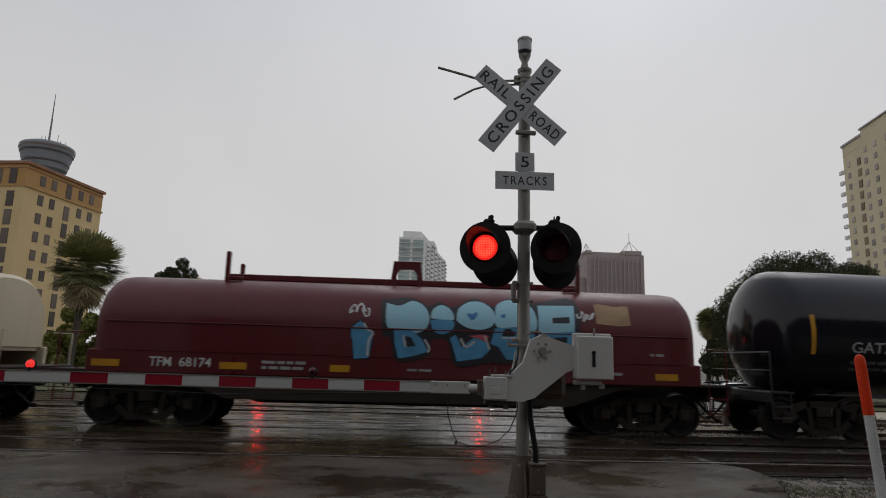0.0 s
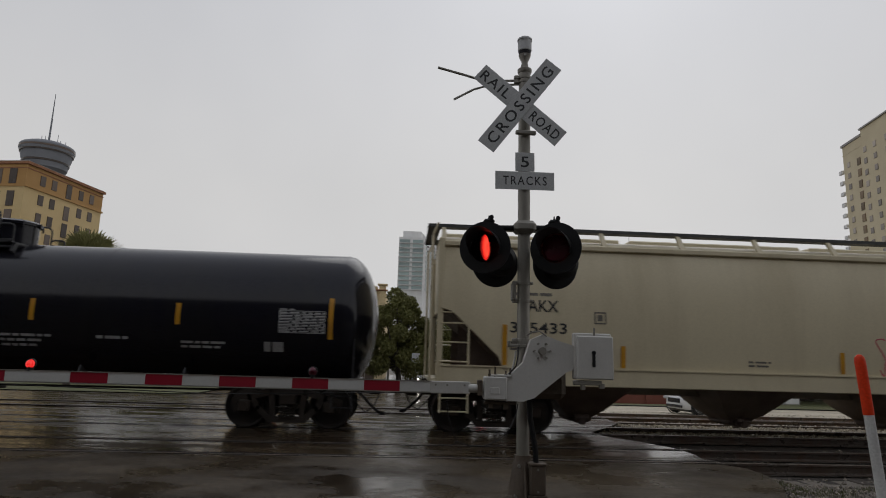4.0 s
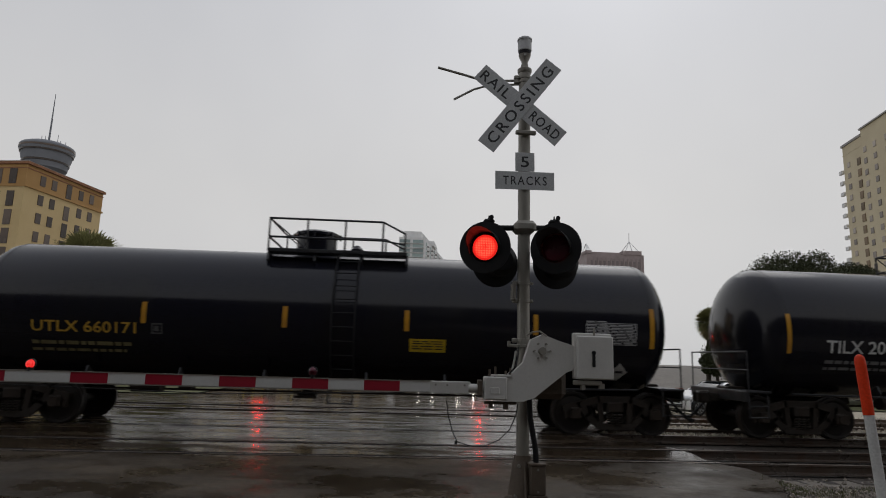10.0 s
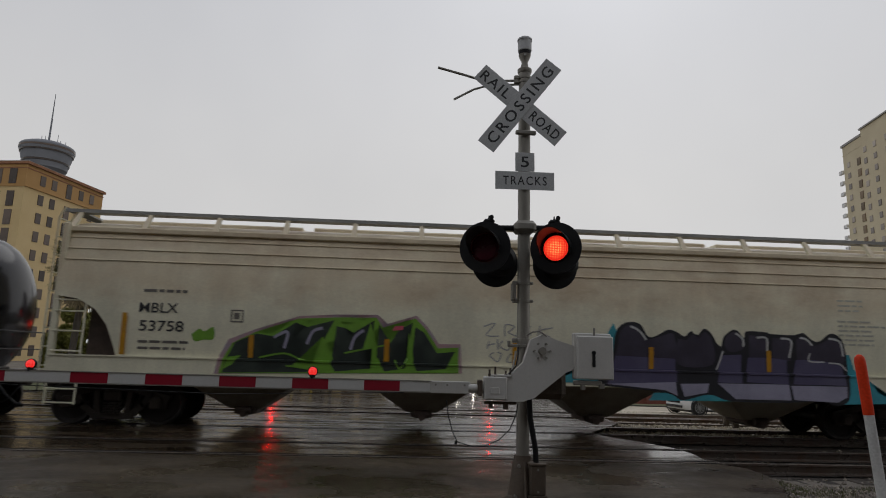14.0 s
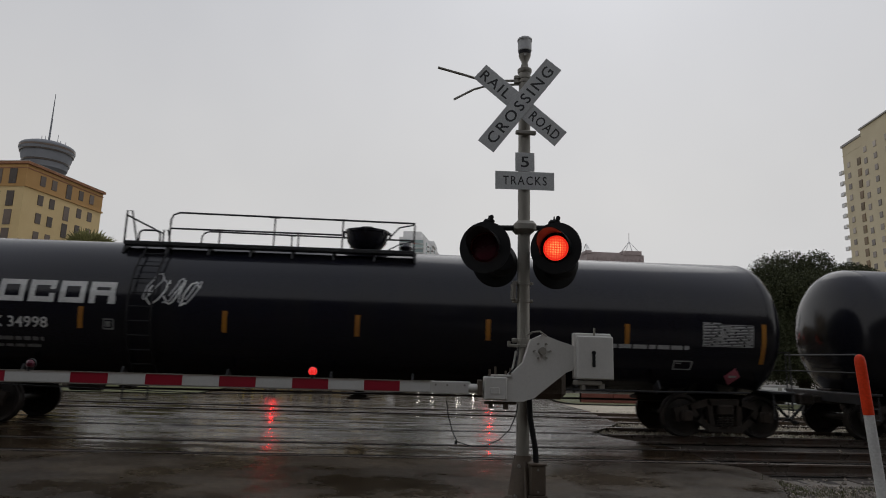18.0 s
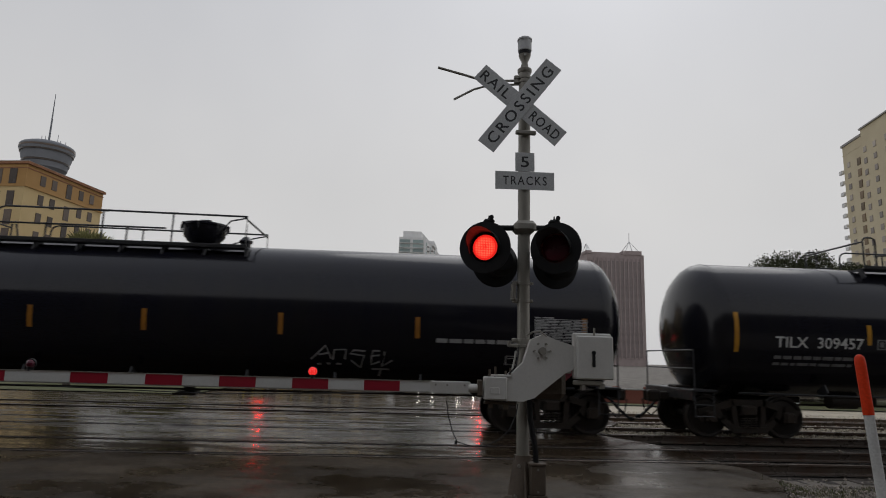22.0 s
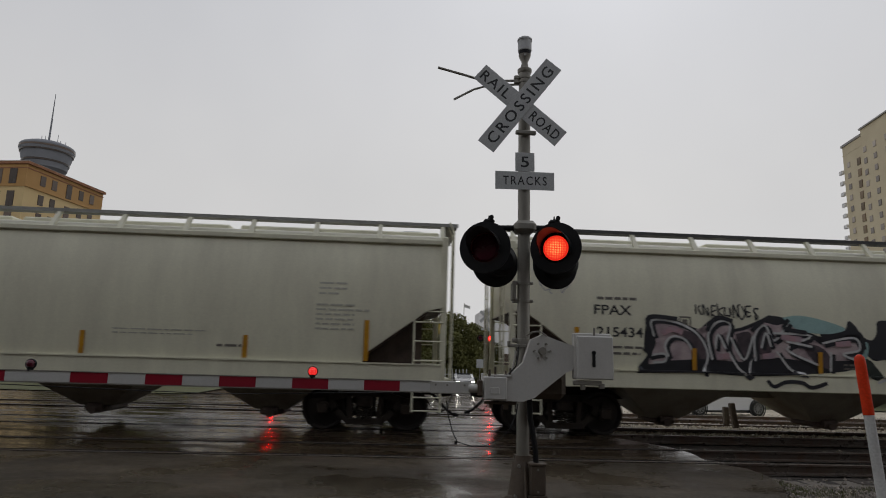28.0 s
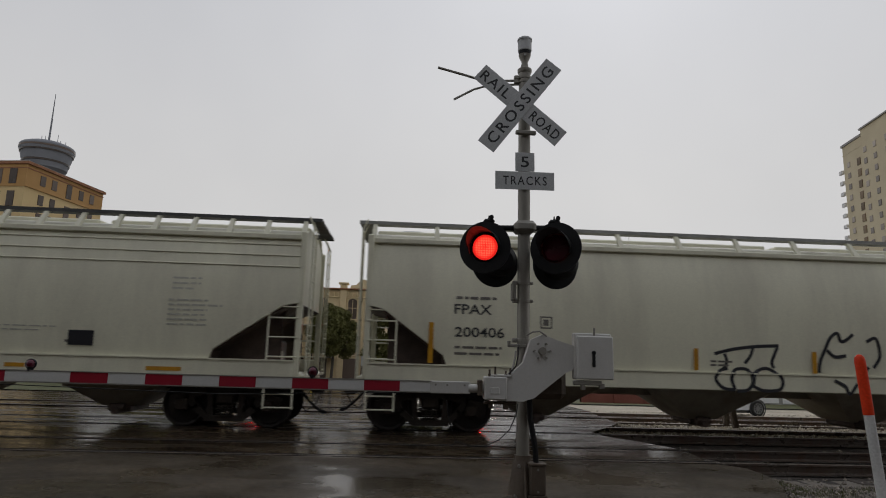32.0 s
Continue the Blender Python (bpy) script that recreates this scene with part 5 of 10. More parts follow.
        part("stub_sill", Geo().box((s * (half_truck - 0.1), 0, 0.92), (3.2, 0.5, 0.36), b=0.02), STEEL, car)
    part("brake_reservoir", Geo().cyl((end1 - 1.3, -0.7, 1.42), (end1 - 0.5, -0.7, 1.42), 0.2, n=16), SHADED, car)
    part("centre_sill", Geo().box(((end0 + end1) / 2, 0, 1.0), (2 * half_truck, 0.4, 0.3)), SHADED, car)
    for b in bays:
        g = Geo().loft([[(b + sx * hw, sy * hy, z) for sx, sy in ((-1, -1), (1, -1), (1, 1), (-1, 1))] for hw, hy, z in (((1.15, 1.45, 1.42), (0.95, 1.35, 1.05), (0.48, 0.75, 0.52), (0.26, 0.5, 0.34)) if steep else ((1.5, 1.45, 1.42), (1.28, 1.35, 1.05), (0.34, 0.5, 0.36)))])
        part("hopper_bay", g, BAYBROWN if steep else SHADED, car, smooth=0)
        part("outlet_gate", Geo().box((b, 0, 0.31), (0.5, 1.0, 0.12), b=0.02).cyl((b, -0.7, 0.27), (b, 0.7, 0.27), 0.08, n=10).cyl((b - 0.16, -0.58, 0.33), (b + 0.16, -0.58, 0.33), 0.09, n=10), RUST_SHADE, car)
    for k in range(4):
        part("roof_hatch", Geo().box((end0 + (end1 - end0) * (k + 0.5) / 4, 0, 4.43), ((end1 - end0) / 4 - 0.25, 0.62, 0.12), b=0.03), paint, car)
    for i, b in enumerate(bars):
        tall = i in (0, len(bars) - 1)
        part("reflector_strip", patch(on_hopper, b - 0.05, b + 0.05, 1.46, 2.3 if tall else 1.92, 0.036), STRIP, car)
    for k, (tx, a, b, z, h) in enumerate(text or ()):
        letters(tx, a, b, z, h, BLACKTXT, on_hopper, car)
    if text:
        a, z = text[1][1], text[1][3]
        lines(on_hopper, [(a, a + 1.0, z - 0.32, 0.05), (a, a + 0.95, z - 0.45, 0.05), (a + 0.02, a + 0.9, z + 0.72, 0.06)], MARKTXT, car, seed + 1)
        framed_square(on_hopper, a + 1.95, z + 0.25, 0.13, MARKTXT, car)
    if trim == paint:
        lines(on_hopper, [(end1 - 2.72, end1 - 1.92 + 0.3 * (k == 1), 2.6 - 0.1 * k, 0.04) for k in range(6)], MARKTXT if steep else FAINT, car, seed + 2)
        lines(on_hopper, [(end1 - 2.68, end1 - 2.1 - 0.1 * (k == 2), 3.06 - 0.11 * k, 0.04) for k in range(3)], MARKTXT if steep else FAINT, car, seed + 3)
    lines(on_hopper, [(end1 - 6.8, end1 - 4.9, 1.98, 0.025), (end1 - 6.8, end1 - 5.2, 1.90, 0.025)], FAINT, car, seed + 6)
    lines(on_hopper, [(end1 - 4.7, end1 - 4.2, 1.7, 0.05), (-2.2, -1.7, 1.66, 0.04), (-2.2, -1.75, 1.58, 0.04)], MARKTXT, car, seed + 4)
    running_gear(car, half_truck, end1, centre)
    cars.append((car, centre))
    return car


def coil_car(centre, half_truck, end0, end1, paint=None, label="dark red coil car with blue graffiti on its cover"):
    plain, paint = paint is not None, paint or COIL
    car = thing("coil_car", label, "coil car", pose(centre, TRAIN_Y, 0), "cars of the freight train")
    prof = [(-1.5, 1.55), (-1.5, 2.15)] + [(-1.5 * math.cos(a) ** 0.8, 2.15 + 1.05 * math.sin(a)) for a in (0.2, 0.45, 0.7, 0.95, 1.2, 1.4)] + [(0, 3.2)]
    prof = prof + [(-y, z) for y, z in reversed(prof[:-1])]

    def ring(x, k):
        return [(x, y * k, 1.55 + (z - 1.55) * k) for y, z in prof]
    part("cover", Geo().loft([ring(end0 + 0.10, 0.93), ring(end0 + 0.2, 0.985), ring(end0 + 0.42, 1.0), ring(-2, 1.0), ring(2, 1.0), ring(end1 - 0.42, 1.0), ring(end1 - 0.2, 0.985), ring(end1 - 0.10, 0.93)]), paint, car, smooth=40)
    part("cover_seam", Geo().box((0.02, -1.505, 2.14), (end1 - end0 - 0.6, 0.03, 0.03), b=0.008).box((0.02, 1.505, 2.14), (end1 - end0 - 0.6, 0.03, 0.03), b=0.008), paint, car)
    part("cover_ridge", Geo().box((0, 0, 3.30), (8.4, 0.16, 0.14), b=0.02), paint, car)
    for x in (-4.0, 3.98):
        part("guide_post", Geo().box((x, -0.62, 3.33), (0.10, 0.12, 0.95), b=0.02).box((x + (0.2 if x < 0 else -0.2), -0.6, 3.2), (0.3, 0.08, 0.10), b=0.02), paint, car)
        part("guide_post", Geo().box((x, 0.62, 3.28), (0.10, 0.12, 0.85), b=0.02), paint, car)
    eye = Geo()
    pts = [(-0.65, 3.18), (-0.36, 3.3), (-0.30, 3.80), (0.34, 3.80), (0.40, 3.3), (0.65, 3.18), (0.26, 3.18), (0.26, 3.48), (0.18, 3.62), (-0.14, 3.62), (-0.22, 3.48), (-0.22, 3.18)]
    eye.prism(pts, 0.12, pose(0, -0.12, 0))
    part("lifting_bracket", eye, paint, car, smooth=0)
    part("side_sill", Geo().box((0, -1.42, 1.33), (end1 - end0, 0.14, 0.46), b=0.02).box((0, 1.42, 1.33), (end1 - end0, 0.14, 0.46), b=0.02).box((0, 0, 1.5), (end1 - end0 - 0.3, 2.8, 0.08)), paint, car)
    part("fishbelly_sill", Geo().prism([(-5.4, 1.15), (5.4, 1.15), (4.3, 0.85), (3.2, 0.48), (-3.2, 0.48), (-4.3, 0.85)], 0.5, pose(0, -0.25, 0)), STEEL, car)
    part("side_girder", Geo().prism([(-6.2, 1.15), (6.2, 1.15), (4.6, 0.98), (3.6, 0.62), (-3.6, 0.62), (-4.6, 0.98)], 0.06, pose(0, -1.40, 0)), STEEL, car)
    for s in (-1, 1):
        part("end_platform", Geo().box((s * 6.75, 0, 1.12), (0.8, 2.8, 0.06), b=0.01).box((s * 7.1, 0, 1.0), (0.08, 2.8, 0.3), b=0.02), STEEL, car)
        for y in (-1.35, 1.35):
            g = Geo()
            g.tube([(s * 7.05, y, 0.5), (s * 7.05, y, 1.9), (s * 6.6, y, 1.9)], 0.02, 6)
            g.tube([(s * 6.65, y, 0.5), (s * 6.65, y, 1.2)], 0.02, 6)
            for z in (0.55, 0.85):
                g.tube([(s * 7.05, y, z), (s * 6.65, y, z)], 0.016, 5)
            part("end_handrail", g, paint, car)
        part("stub_sill", Geo().box((s * 5.4, 0, 0.92), (3.0, 0.5, 0.36), b=0.02), STEEL, car)
    if plain:
        running_gear(car, half_truck, end1, centre)
        cars.append((car, centre))
        return
    letters("TFM", -5.16, -4.72, 1.34, 0.19, WHITE, on_coil, car)
    letters("68174", -4.56, -3.92, 1.34, 0.19, WHITE, on_coil, car)
    for a, b in ((-6.3, -5.75), (-3.75, -3.2), (-1.5, -1.1), (5.4, 5.9)):
        part("reflector_strip", patch(on_coil, a, b, 1.22, 1.36, 0.006), STRIP, car)
    lines(on_coil, [(-2.9, -2.0, 1.38, 0.06), (-2.9, -2.05, 1.27, 0.06), (4.3, 4.7, 1.33, 0.06), (0.1, 0.6, 1.3, 0.05), (5.3, 5.6, 1.75, 0.05)], GREYTXT, car, 77)
    part("primer_patch", blob(on_coil, [(4.15, 2.38), (4.4, 2.36), (4.65, 2.34), (4.9, 2.36), (4.9, 2.6), (4.92, 2.8), (4.6, 2.78), (4.3, 2.83), (4.16, 2.82), (4.15, 2.6)], 0.007), BUFF, car, "buff primer patch", smooth=0)
    piece = sprayed(car, on_coil, "graffiti", "soft", SPRAYBLK, [(-0.51, 2.77), (-0.34, 2.79), (0.14, 2.84), (0.52, 2.65), (0.75, 2.76), (1.06, 2.64), (1.49, 2.87), (1.92, 2.7), (2.3, 2.91), (2.72, 2.79), (2.87, 2.81), (3.74, 2.9), (3.72, 1.88), (3.53, 1.54), (2.59, 1.51), (2.12, 1.48), (1.82, 1.49), (1.11, 1.41), (0.91, 1.93), (0.53, 1.9), (0.55, 1.6), (-0.13, 1.48), (-0.27, 1.97), (-0.45, 2.01)], label="pale and deep blue sprayed bubble letters")
    sprayed(piece, on_coil, "letter_top", "soft", SPRAYSKY, [(-0.39, 2.7), (-0.11, 2.64), (0.17, 2.76), (0.42, 2.64), (0.53, 2.4), (0.47, 2.18), (0.27, 2.07), (0.07, 2.15), (-0.35, 2.17)])
    sprayed(piece, on_coil, "letter_foot", "fill", SPRAYMID, [(-0.21, 2.12), (0.17, 2.12), (0.38, 1.95), (0.52, 1.69), (0.22, 1.59), (-0.1, 1.53), (-0.19, 1.86)])
    sprayed(piece, on_coil, "letter_hole", "fill", SPRAYBLK, [(0.01, 2), (0.15, 1.98), (0.26, 1.8), (0.06, 1.77)])
    sprayed(piece, on_coil, "letter_bowl", "soft", SPRAYMID, [(0.55, 2.33), (0.8, 2.38), (1.06, 2.32), (1, 2.14), (0.81, 2.06), (0.62, 2.13)])
    sprayed(piece, on_coil, "letter_top", "soft", SPRAYSKY, [(0.56, 2.38), (0.6, 2.57), (0.78, 2.68), (0.98, 2.59), (1.06, 2.38), (0.89, 2.36), (0.7, 2.37)])
    sprayed(piece, on_coil, "letter_top", "soft", SPRAYSKY, [(1.11, 2.35), (1.15, 2.59), (1.36, 2.76), (1.66, 2.78), (1.88, 2.62), (1.95, 2.42), (1.86, 2.25), (1.62, 2.17), (1.32, 2.21)])
    sprayed(piece, on_coil, "letter_foot", "fill", SPRAYMID, [(0.98, 1.98), (1.1, 2.06), (1.23, 1.8), (1.39, 1.83), (1.53, 2.05), (1.72, 2.08), (1.82, 1.75), (1.66, 1.59), (1.14, 1.5)])
    sprayed(piece, on_coil, "letter_top", "soft", SPRAYSKY, [(1.95, 2.47), (1.98, 2.7), (2.18, 2.83), (2.5, 2.84), (2.74, 2.7), (2.84, 2.45), (2.8, 2.18), (2.41, 2.24), (1.98, 2.23)])
    sprayed(piece, on_coil, "letter_foot", "fill", SPRAYMID, [(1.93, 2.2), (2.1, 2.22), (2.41, 2.22), (2.8, 2.16), (2.68, 1.92), (2.74, 1.66), (2.57, 1.58), (2.19, 1.57), (2.01, 1.83), (1.84, 1.89)])
    sprayed(piece, on_coil, "letter_hole", "soft", SPRAYBLK, [(2.08, 2.06), (2.15, 2.19), (2.29, 2.19), (2.37, 2.07)])
    sprayed(piece, on_coil, "letter_top", "fill", SPRAYSKY, [(2.89, 2.74), (3.69, 2.76), (3.65, 2.11), (2.87, 2.09)])
    sprayed(piece, on_coil, "letter_slot", "fill", SPRAYBLK, [(3.18, 2.47), (3.56, 2.5), (3.56, 2.36), (3.18, 2.35)])
    sprayed(piece, on_coil, "letter_foot", "fill", SPRAYMID, [(2.87, 2.11), (3.67, 2.19), (3.69, 1.95), (3.46, 1.63), (2.81, 1.59), (2.81, 1.73)])
    sprayed(piece, on_coil, "letter_slot", "fill", SPRAYBLK, [(3.12, 2.05), (3.49, 2.08), (3.49, 1.96), (3.12, 1.93)])
    sprayed(piece, on_coil, "heart", "soft", SPRAYBLUE, [(1.35, 2.52), (1.44, 2.49), (1.54, 2.54), (1.56, 2.47), (1.45, 2.36), (1.35, 2.45)])
    sprayed(piece, on_coil, "heart", "soft", SPRAYBLUE, [(2.07, 2.5), (2.17, 2.51), (2.14, 2.43), (2.07, 2.44)])
    sprayed(piece, on_coil, "patch", "fill", SPRAYMAG, [(1.36, 2.04), (1.65, 2.08), (1.79, 2.06), (1.77, 1.91), (1.63, 1.98)])
    sprayed(piece, on_coil, "highlight", "line", SPRAYWHITE, [(1.2, 1.99), (1.32, 1.81), (1.51, 1.93)], 0.022)
    sprayed(piece, on_coil, "highlight", "line", SPRAYWHITE, [(0.44, 1.94), (0.54, 1.78), (0.52, 1.67)], 0.02)
    sprayed(piece, on_coil, "highlight", "line", SPRAYWHITE, [(2.08, 2.02), (2.42, 2.03)], 0.02)
    sprayed(piece, on_coil, "highlight", "line", SPRAYWHITE, [(2.54, 1.84), (2.69, 1.68), (2.54, 1.58)], 0.02)
    sprayed(piece, on_coil, "highlight", "line", SPRAYWHITE, [(1.72, 2.05), (1.82, 1.77)], 0.018)
    sprayed(piece, on_coil, "highlight", "line", SPRAYWHITE, [(-0.01, 2.02), (0.05, 1.77)], 0.016)
    sprayed(piece, on_coil, "highlight", "line", SPRAYWHITE, [(3.07, 2.05), (3.09, 1.91), (3.46, 1.94)], 0.018)
    piece = sprayed(car, on_coil, "graffiti", "fill", SPRAYBLK, [(-1.13, 2.17), (-0.93, 2.33), (-0.76, 2.18), (-0.61, 2.08), (-0.67, 1.9), (-0.72, 1.85), (-0.7, 1.5), (-1.04, 1.47), (-1.05, 1.84), (-1.13, 1.96)], label="small blue sprayed arrow with a white edge")
    sprayed(piece, on_coil, "arrow", "fill", SPRAYMID, [(-1.1, 2.14), (-0.92, 2.29), (-0.77, 2.15), (-0.64, 2.06), (-0.69, 1.9), (-0.73, 1.85), (-0.72, 1.53), (-1.02, 1.5), (-1.03, 1.84), (-1.1, 1.95)])
    sprayed(piece, on_coil, "highlight", "line", SPRAYWHITE, [(-0.85, 2.24), (-0.77, 2.12), (-0.65, 2.05), (-0.73, 1.87), (-0.74, 1.57)], 0.022)
    scrawl(on_coil, -1.15, -0.75, 2.42, 2.62, WHITE, 5, car)
    scrawl(on_coil, 3.75, 4.1, 2.45, 2.62, WHITE, 6, car)
    running_gear(car, half_truck, end1, centre)
    cars.append((car, centre))


# The train, from its head: the end of a pale tank car, then all that follows.
coil_car(-14.7, 5.33, -6.42, 6.42, BEIGE, "pale beige coil car with a rounded cover")
coil_car(0.0, 5.33, -6.42, 6.42)
tank_car(15.70, 6.74, -8.0, 7.88, [-7.2, -3.3, -0.72, 1.9, 4.77, 5.9], ("GATX 54206", -6.32, -4.27, 2.05, 0.24), (-0.42, 1.62), 0.0, "loops", "glossy black tank car with grey reporting marks and looped handrails",
         [("lines", [(3.6, 4.4, 2.1, 0.05), (3.6, 4.5, 2.0, 0.05), (3.6, 4.3, 1.9, 0.05), (2.1, 2.6, 1.9, 0.05), (2.1, 2.6, 1.8, 0.05), (5.1, 5.8, 1.6, 0.05), (6.1, 6.7, 2.25, 0.08)]), ("plate", 4.75, 5.5, 1.95, 2.2), ("table", 6.7, 7.6, 2.0, 2.45)], seed=2, text_mat=GREYTXT, radius=1.52, zc=2.38)
tank_car(33.4, 6.8, -8.4, 8.6, [-7.52, -4.37, -1.29, 1.61, 4.53, 7.67], ("TILX  253583", -6.58, -4.5, 2.07, 0.24), (-1.53, 0.73), 0.12, "loops", "glossy black tank car with white reporting marks and looped handrails",
         [("lines", [(2.9, 3.6, 1.8, 0.06), (4.6, 5.5, 1.75, 0.05), (4.6, 5.4, 1.66, 0.05), (1.0, 2.0, 1.8, 0.05), (1.0, 1.8, 1.7, 0.05), (1.0, 1.7, 1.6, 0.05)]), ("table", 6.6, 7.55, 2.0, 2.45), ("lines", [(6.3, 6.7, 1.7, 0.2)])], seed=3, radius=1.51, zc=2.36)
dakx = hopper_car(51.84, 7.63, -8.94, 9.16, [-7.52, -4.97, -0.1, 2.52, 5.17, 7.74], "beige covered hopper car with black reporting marks and sprayed tags", BEIGE,
                  [("DAKX", -7.24, -6.36, 2.72, 0.25), ("395433", -7.4, -6.18, 2.25, 0.23)], 10, bays=(-5.6, -1.87, 1.87, 5.6), seed=4, cut=1.25, steep=True)
letters("DEMON", 2.14, 4.59, 1.33, 0.28, TEAL, on_side, dakx, name="graffiti")
tag(on_hopper, "SOVRK", 0.67, 2.42, 1.55, 2.25, SPRAYMAG, 21, dakx, 0.014)
tag(on_hopper, "BHEK", 4.44, 5.3, 1.83, 2.17, SPRAYBLK, 22, dakx, 0.02)
tag(on_hopper, "UKCIA", 5.4, 6.31, 1.83, 2.12, SPRAYBLK, 24, dakx, 0.018)
utcx = hopper_car(71.28, 7.77, -8.98, 9.17, [-7.58, -4.33, -0.9, 2.52, 4.89, 7.64], "grey covered hopper car with brown rust streaks below its roof", RUSTY,
                  [("UTCX", -7.44, -6.75, 2.42, 0.21), ("48333", -7.44, -6.58, 1.97, 0.21)], 13, bays=(-5.79, -1.94, 1.94, 5.79), seed=5, cut=1.3, steep=True, trim=HOPPER_OLD)
tag(on_hopper, "SOVEKRIASNVEK", 3.1, 5.7, 1.5, 1.85, DROPBLK, 23, utcx, 0.008)
tank_car(89.34, 6.34, -7.74, 7.76, [-6.69, -3.56, -1.38, 1.53, 3.79, 6.86], ("UTLX 684884", -5.93, -3.74, 2.07, 0.25), (-1.9, 1.25), -0.6, "box", "glossy black tank car with yellow reporting marks",
         [("panel", 2.62, 3.41, 2.28, 2.55), ("table", 5.56, 6.68, 1.97, 2.42), ("diamond", 6.24, 1.38, "w"), ("lines", [(5.57, 6.4, 1.87, 0.04), (5.57, 6.3, 1.79, 0.04)]), ("tag", "SNAKU", 4.05, 5.4, 1.62, 2.0, YELFADE, 31)], seed=6, text_mat=YELTXT, radius=1.47, zc=2.31)
tank_car(106.06, 6.37, -7.56, 7.73, [-6.9, -3.68, -0.81, 1.74, 4.5, 7.05], ("UTLX 660171", -5.9, -3.82, 2.0, 0.23), (-1.37, 1.69), -0.46, "box", "glossy black tank car with yellow marks and handrail cage",
         [("panel", 1.81, 2.58, 1.68, 1.95), ("table", 5.6, 6.7, 1.95, 2.4), ("diamond", 6.4, 1.38, "w")], seed=7, text_mat=YELTXT, radius=1.52, zc=2.37)
tank_car(121.8, 5.35, -6.56, 6.9, [-5.85, -2.68, 1.02, 3.53, 6.1], ("TILX 200380", -5.0, -2.83, 2.05, 0.28), (-1.62, 1.31), 0.35, "box", "short glossy black tank car with white marks and a sprayed tag",
         [("panel", 2.5, 3.25, 2.02, 2.28), ("table", 4.95, 6.05, 1.98, 2.46), ("frame", 4.53, 5.04, 1.5, 1.77), ("lines", [(-2.3, -1.3, 1.5, 0.05), (-2.3, -1.4, 1.4, 0.05), (1.2, 2.2, 1.7, 0.05), (1.2, 2.0, 1.6, 0.05), (1.2, 2.1, 1.5, 0.05), (2.6, 3.3, 1.75, 0.05), (3.47, 4.43, 1.72, 0.05), (3.47, 4.1, 1.64, 0.05)]),
          ("tag", "SKVSA", 0.2, 1.0, 1.6, 2.5, GREYTXT, 32), ("diamond", 5.54, 1.33, "w")], seed=8, radius=1.535, zc=2.38)
tank_car(136.62, 5.42, -6.62, 6.83, [-5.87, -2.79, -1.03, 2.53, 6.14], ("GATX 217882", -5.03, -2.86, 2.06, 0.23), (-0.85, 1.78), 0.0, "cage", "short glossy black tank car with yellow warning panel",
         [("panel", 2.77, 3.56, 2.05, 2.32), ("lines", [(-2.1, -1.0, 1.75, 0.05), (-2.1, -1.1, 1.65, 0.05), (1.5, 2.5, 1.7, 0.05), (1.5, 2.4, 1.6, 0.05), (2.8, 3.5, 1.65, 0.05), (3.6, 4.9, 1.78, 0.07), (3.6, 4.6, 1.62, 0.05)]), ("table", 5.0, 6.0, 1.9, 2.4), ("diamond", 5.45, 1.38, "w")], seed=9)
mblx = hopper_car(154.43, 8.42, -9.58, 9.82, [-8.1, -5.53, -2.75, -0.06, 2.88, 5.48, 8.42], "weathered pale grey covered hopper car with green and violet graffiti", WEATHERED,
                  [("MBLX", -7.84, -7.06, 2.42, 0.2), ("53758", -7.81, -6.92, 2.05, 0.22)], 13, BOARD_L, ribs=3, seed=10, cut=1.3, round_cut=True)
piece = sprayed(mblx, on_side, "graffiti", "fill", SPRAYPINK, [(-6.23, 1.12), (-6.16, 1.49), (-6, 1.82), (-5.48, 2.04), (-5.15, 2), (-4.59, 2.34), (-4.4, 2.26), (-3.79, 2.4), (-3.64, 2.24), (-2.96, 2.42), (-2.79, 2.15), (-2.62, 2.13), (-2.51, 2.3), (-2.15, 2.43), (-1.91, 2.2), (-1.66, 1.85), (-1.21, 1.86), (-1.17, 1.26)], label="spiky black and green sprayed piece with pink edges")
sprayed(piece, on_side, "letter_rim", "fill", SPRAYGREEN, [(-6.14, 1.13), (-6.07, 1.47), (-5.92, 1.75), (-5.46, 1.99), (-5.13, 1.96), (-4.6, 2.29), (-4.41, 2.2), (-3.81, 2.34), (-3.67, 2.19), (-2.99, 2.36), (-2.81, 2.1), (-2.69, 1.91), (-2.53, 2.22), (-2.17, 2.37), (-1.93, 2.13), (-1.68, 1.76), (-1.25, 1.79), (-1.24, 1.26)])
sprayed(piece, on_side, "letter_core", "fill", SPRAYDKGREEN, [(-6.07, 1.15), (-6, 1.47), (-5.86, 1.77), (-5.43, 1.96), (-5.1, 1.91), (-4.65, 2.21), (-4.73, 1.83), (-4.41, 2.12), (-3.86, 2.28), (-4.03, 1.92), (-4.24, 1.34), (-4.37, 1.2)])
sprayed(piece, on_side, "letter_core", "fill", SPRAYDKGREEN, [(-3.81, 2.16), (-3.62, 2.12), (-3.54, 1.94), (-3.45, 2.03), (-3.03, 2.3), (-3.19, 1.95), (-3.22, 1.62), (-3.07, 1.31), (-3.79, 1.23), (-3.89, 1.37)])
sprayed(piece, on_side, "letter_core", "fill", SPRAYDKGREEN, [(-2.93, 2.21), (-2.68, 1.84), (-2.5, 2.13), (-2.22, 2.28), (-2.36, 1.97), (-2.36, 1.33), (-2.78, 1.26), (-2.96, 1.49)])
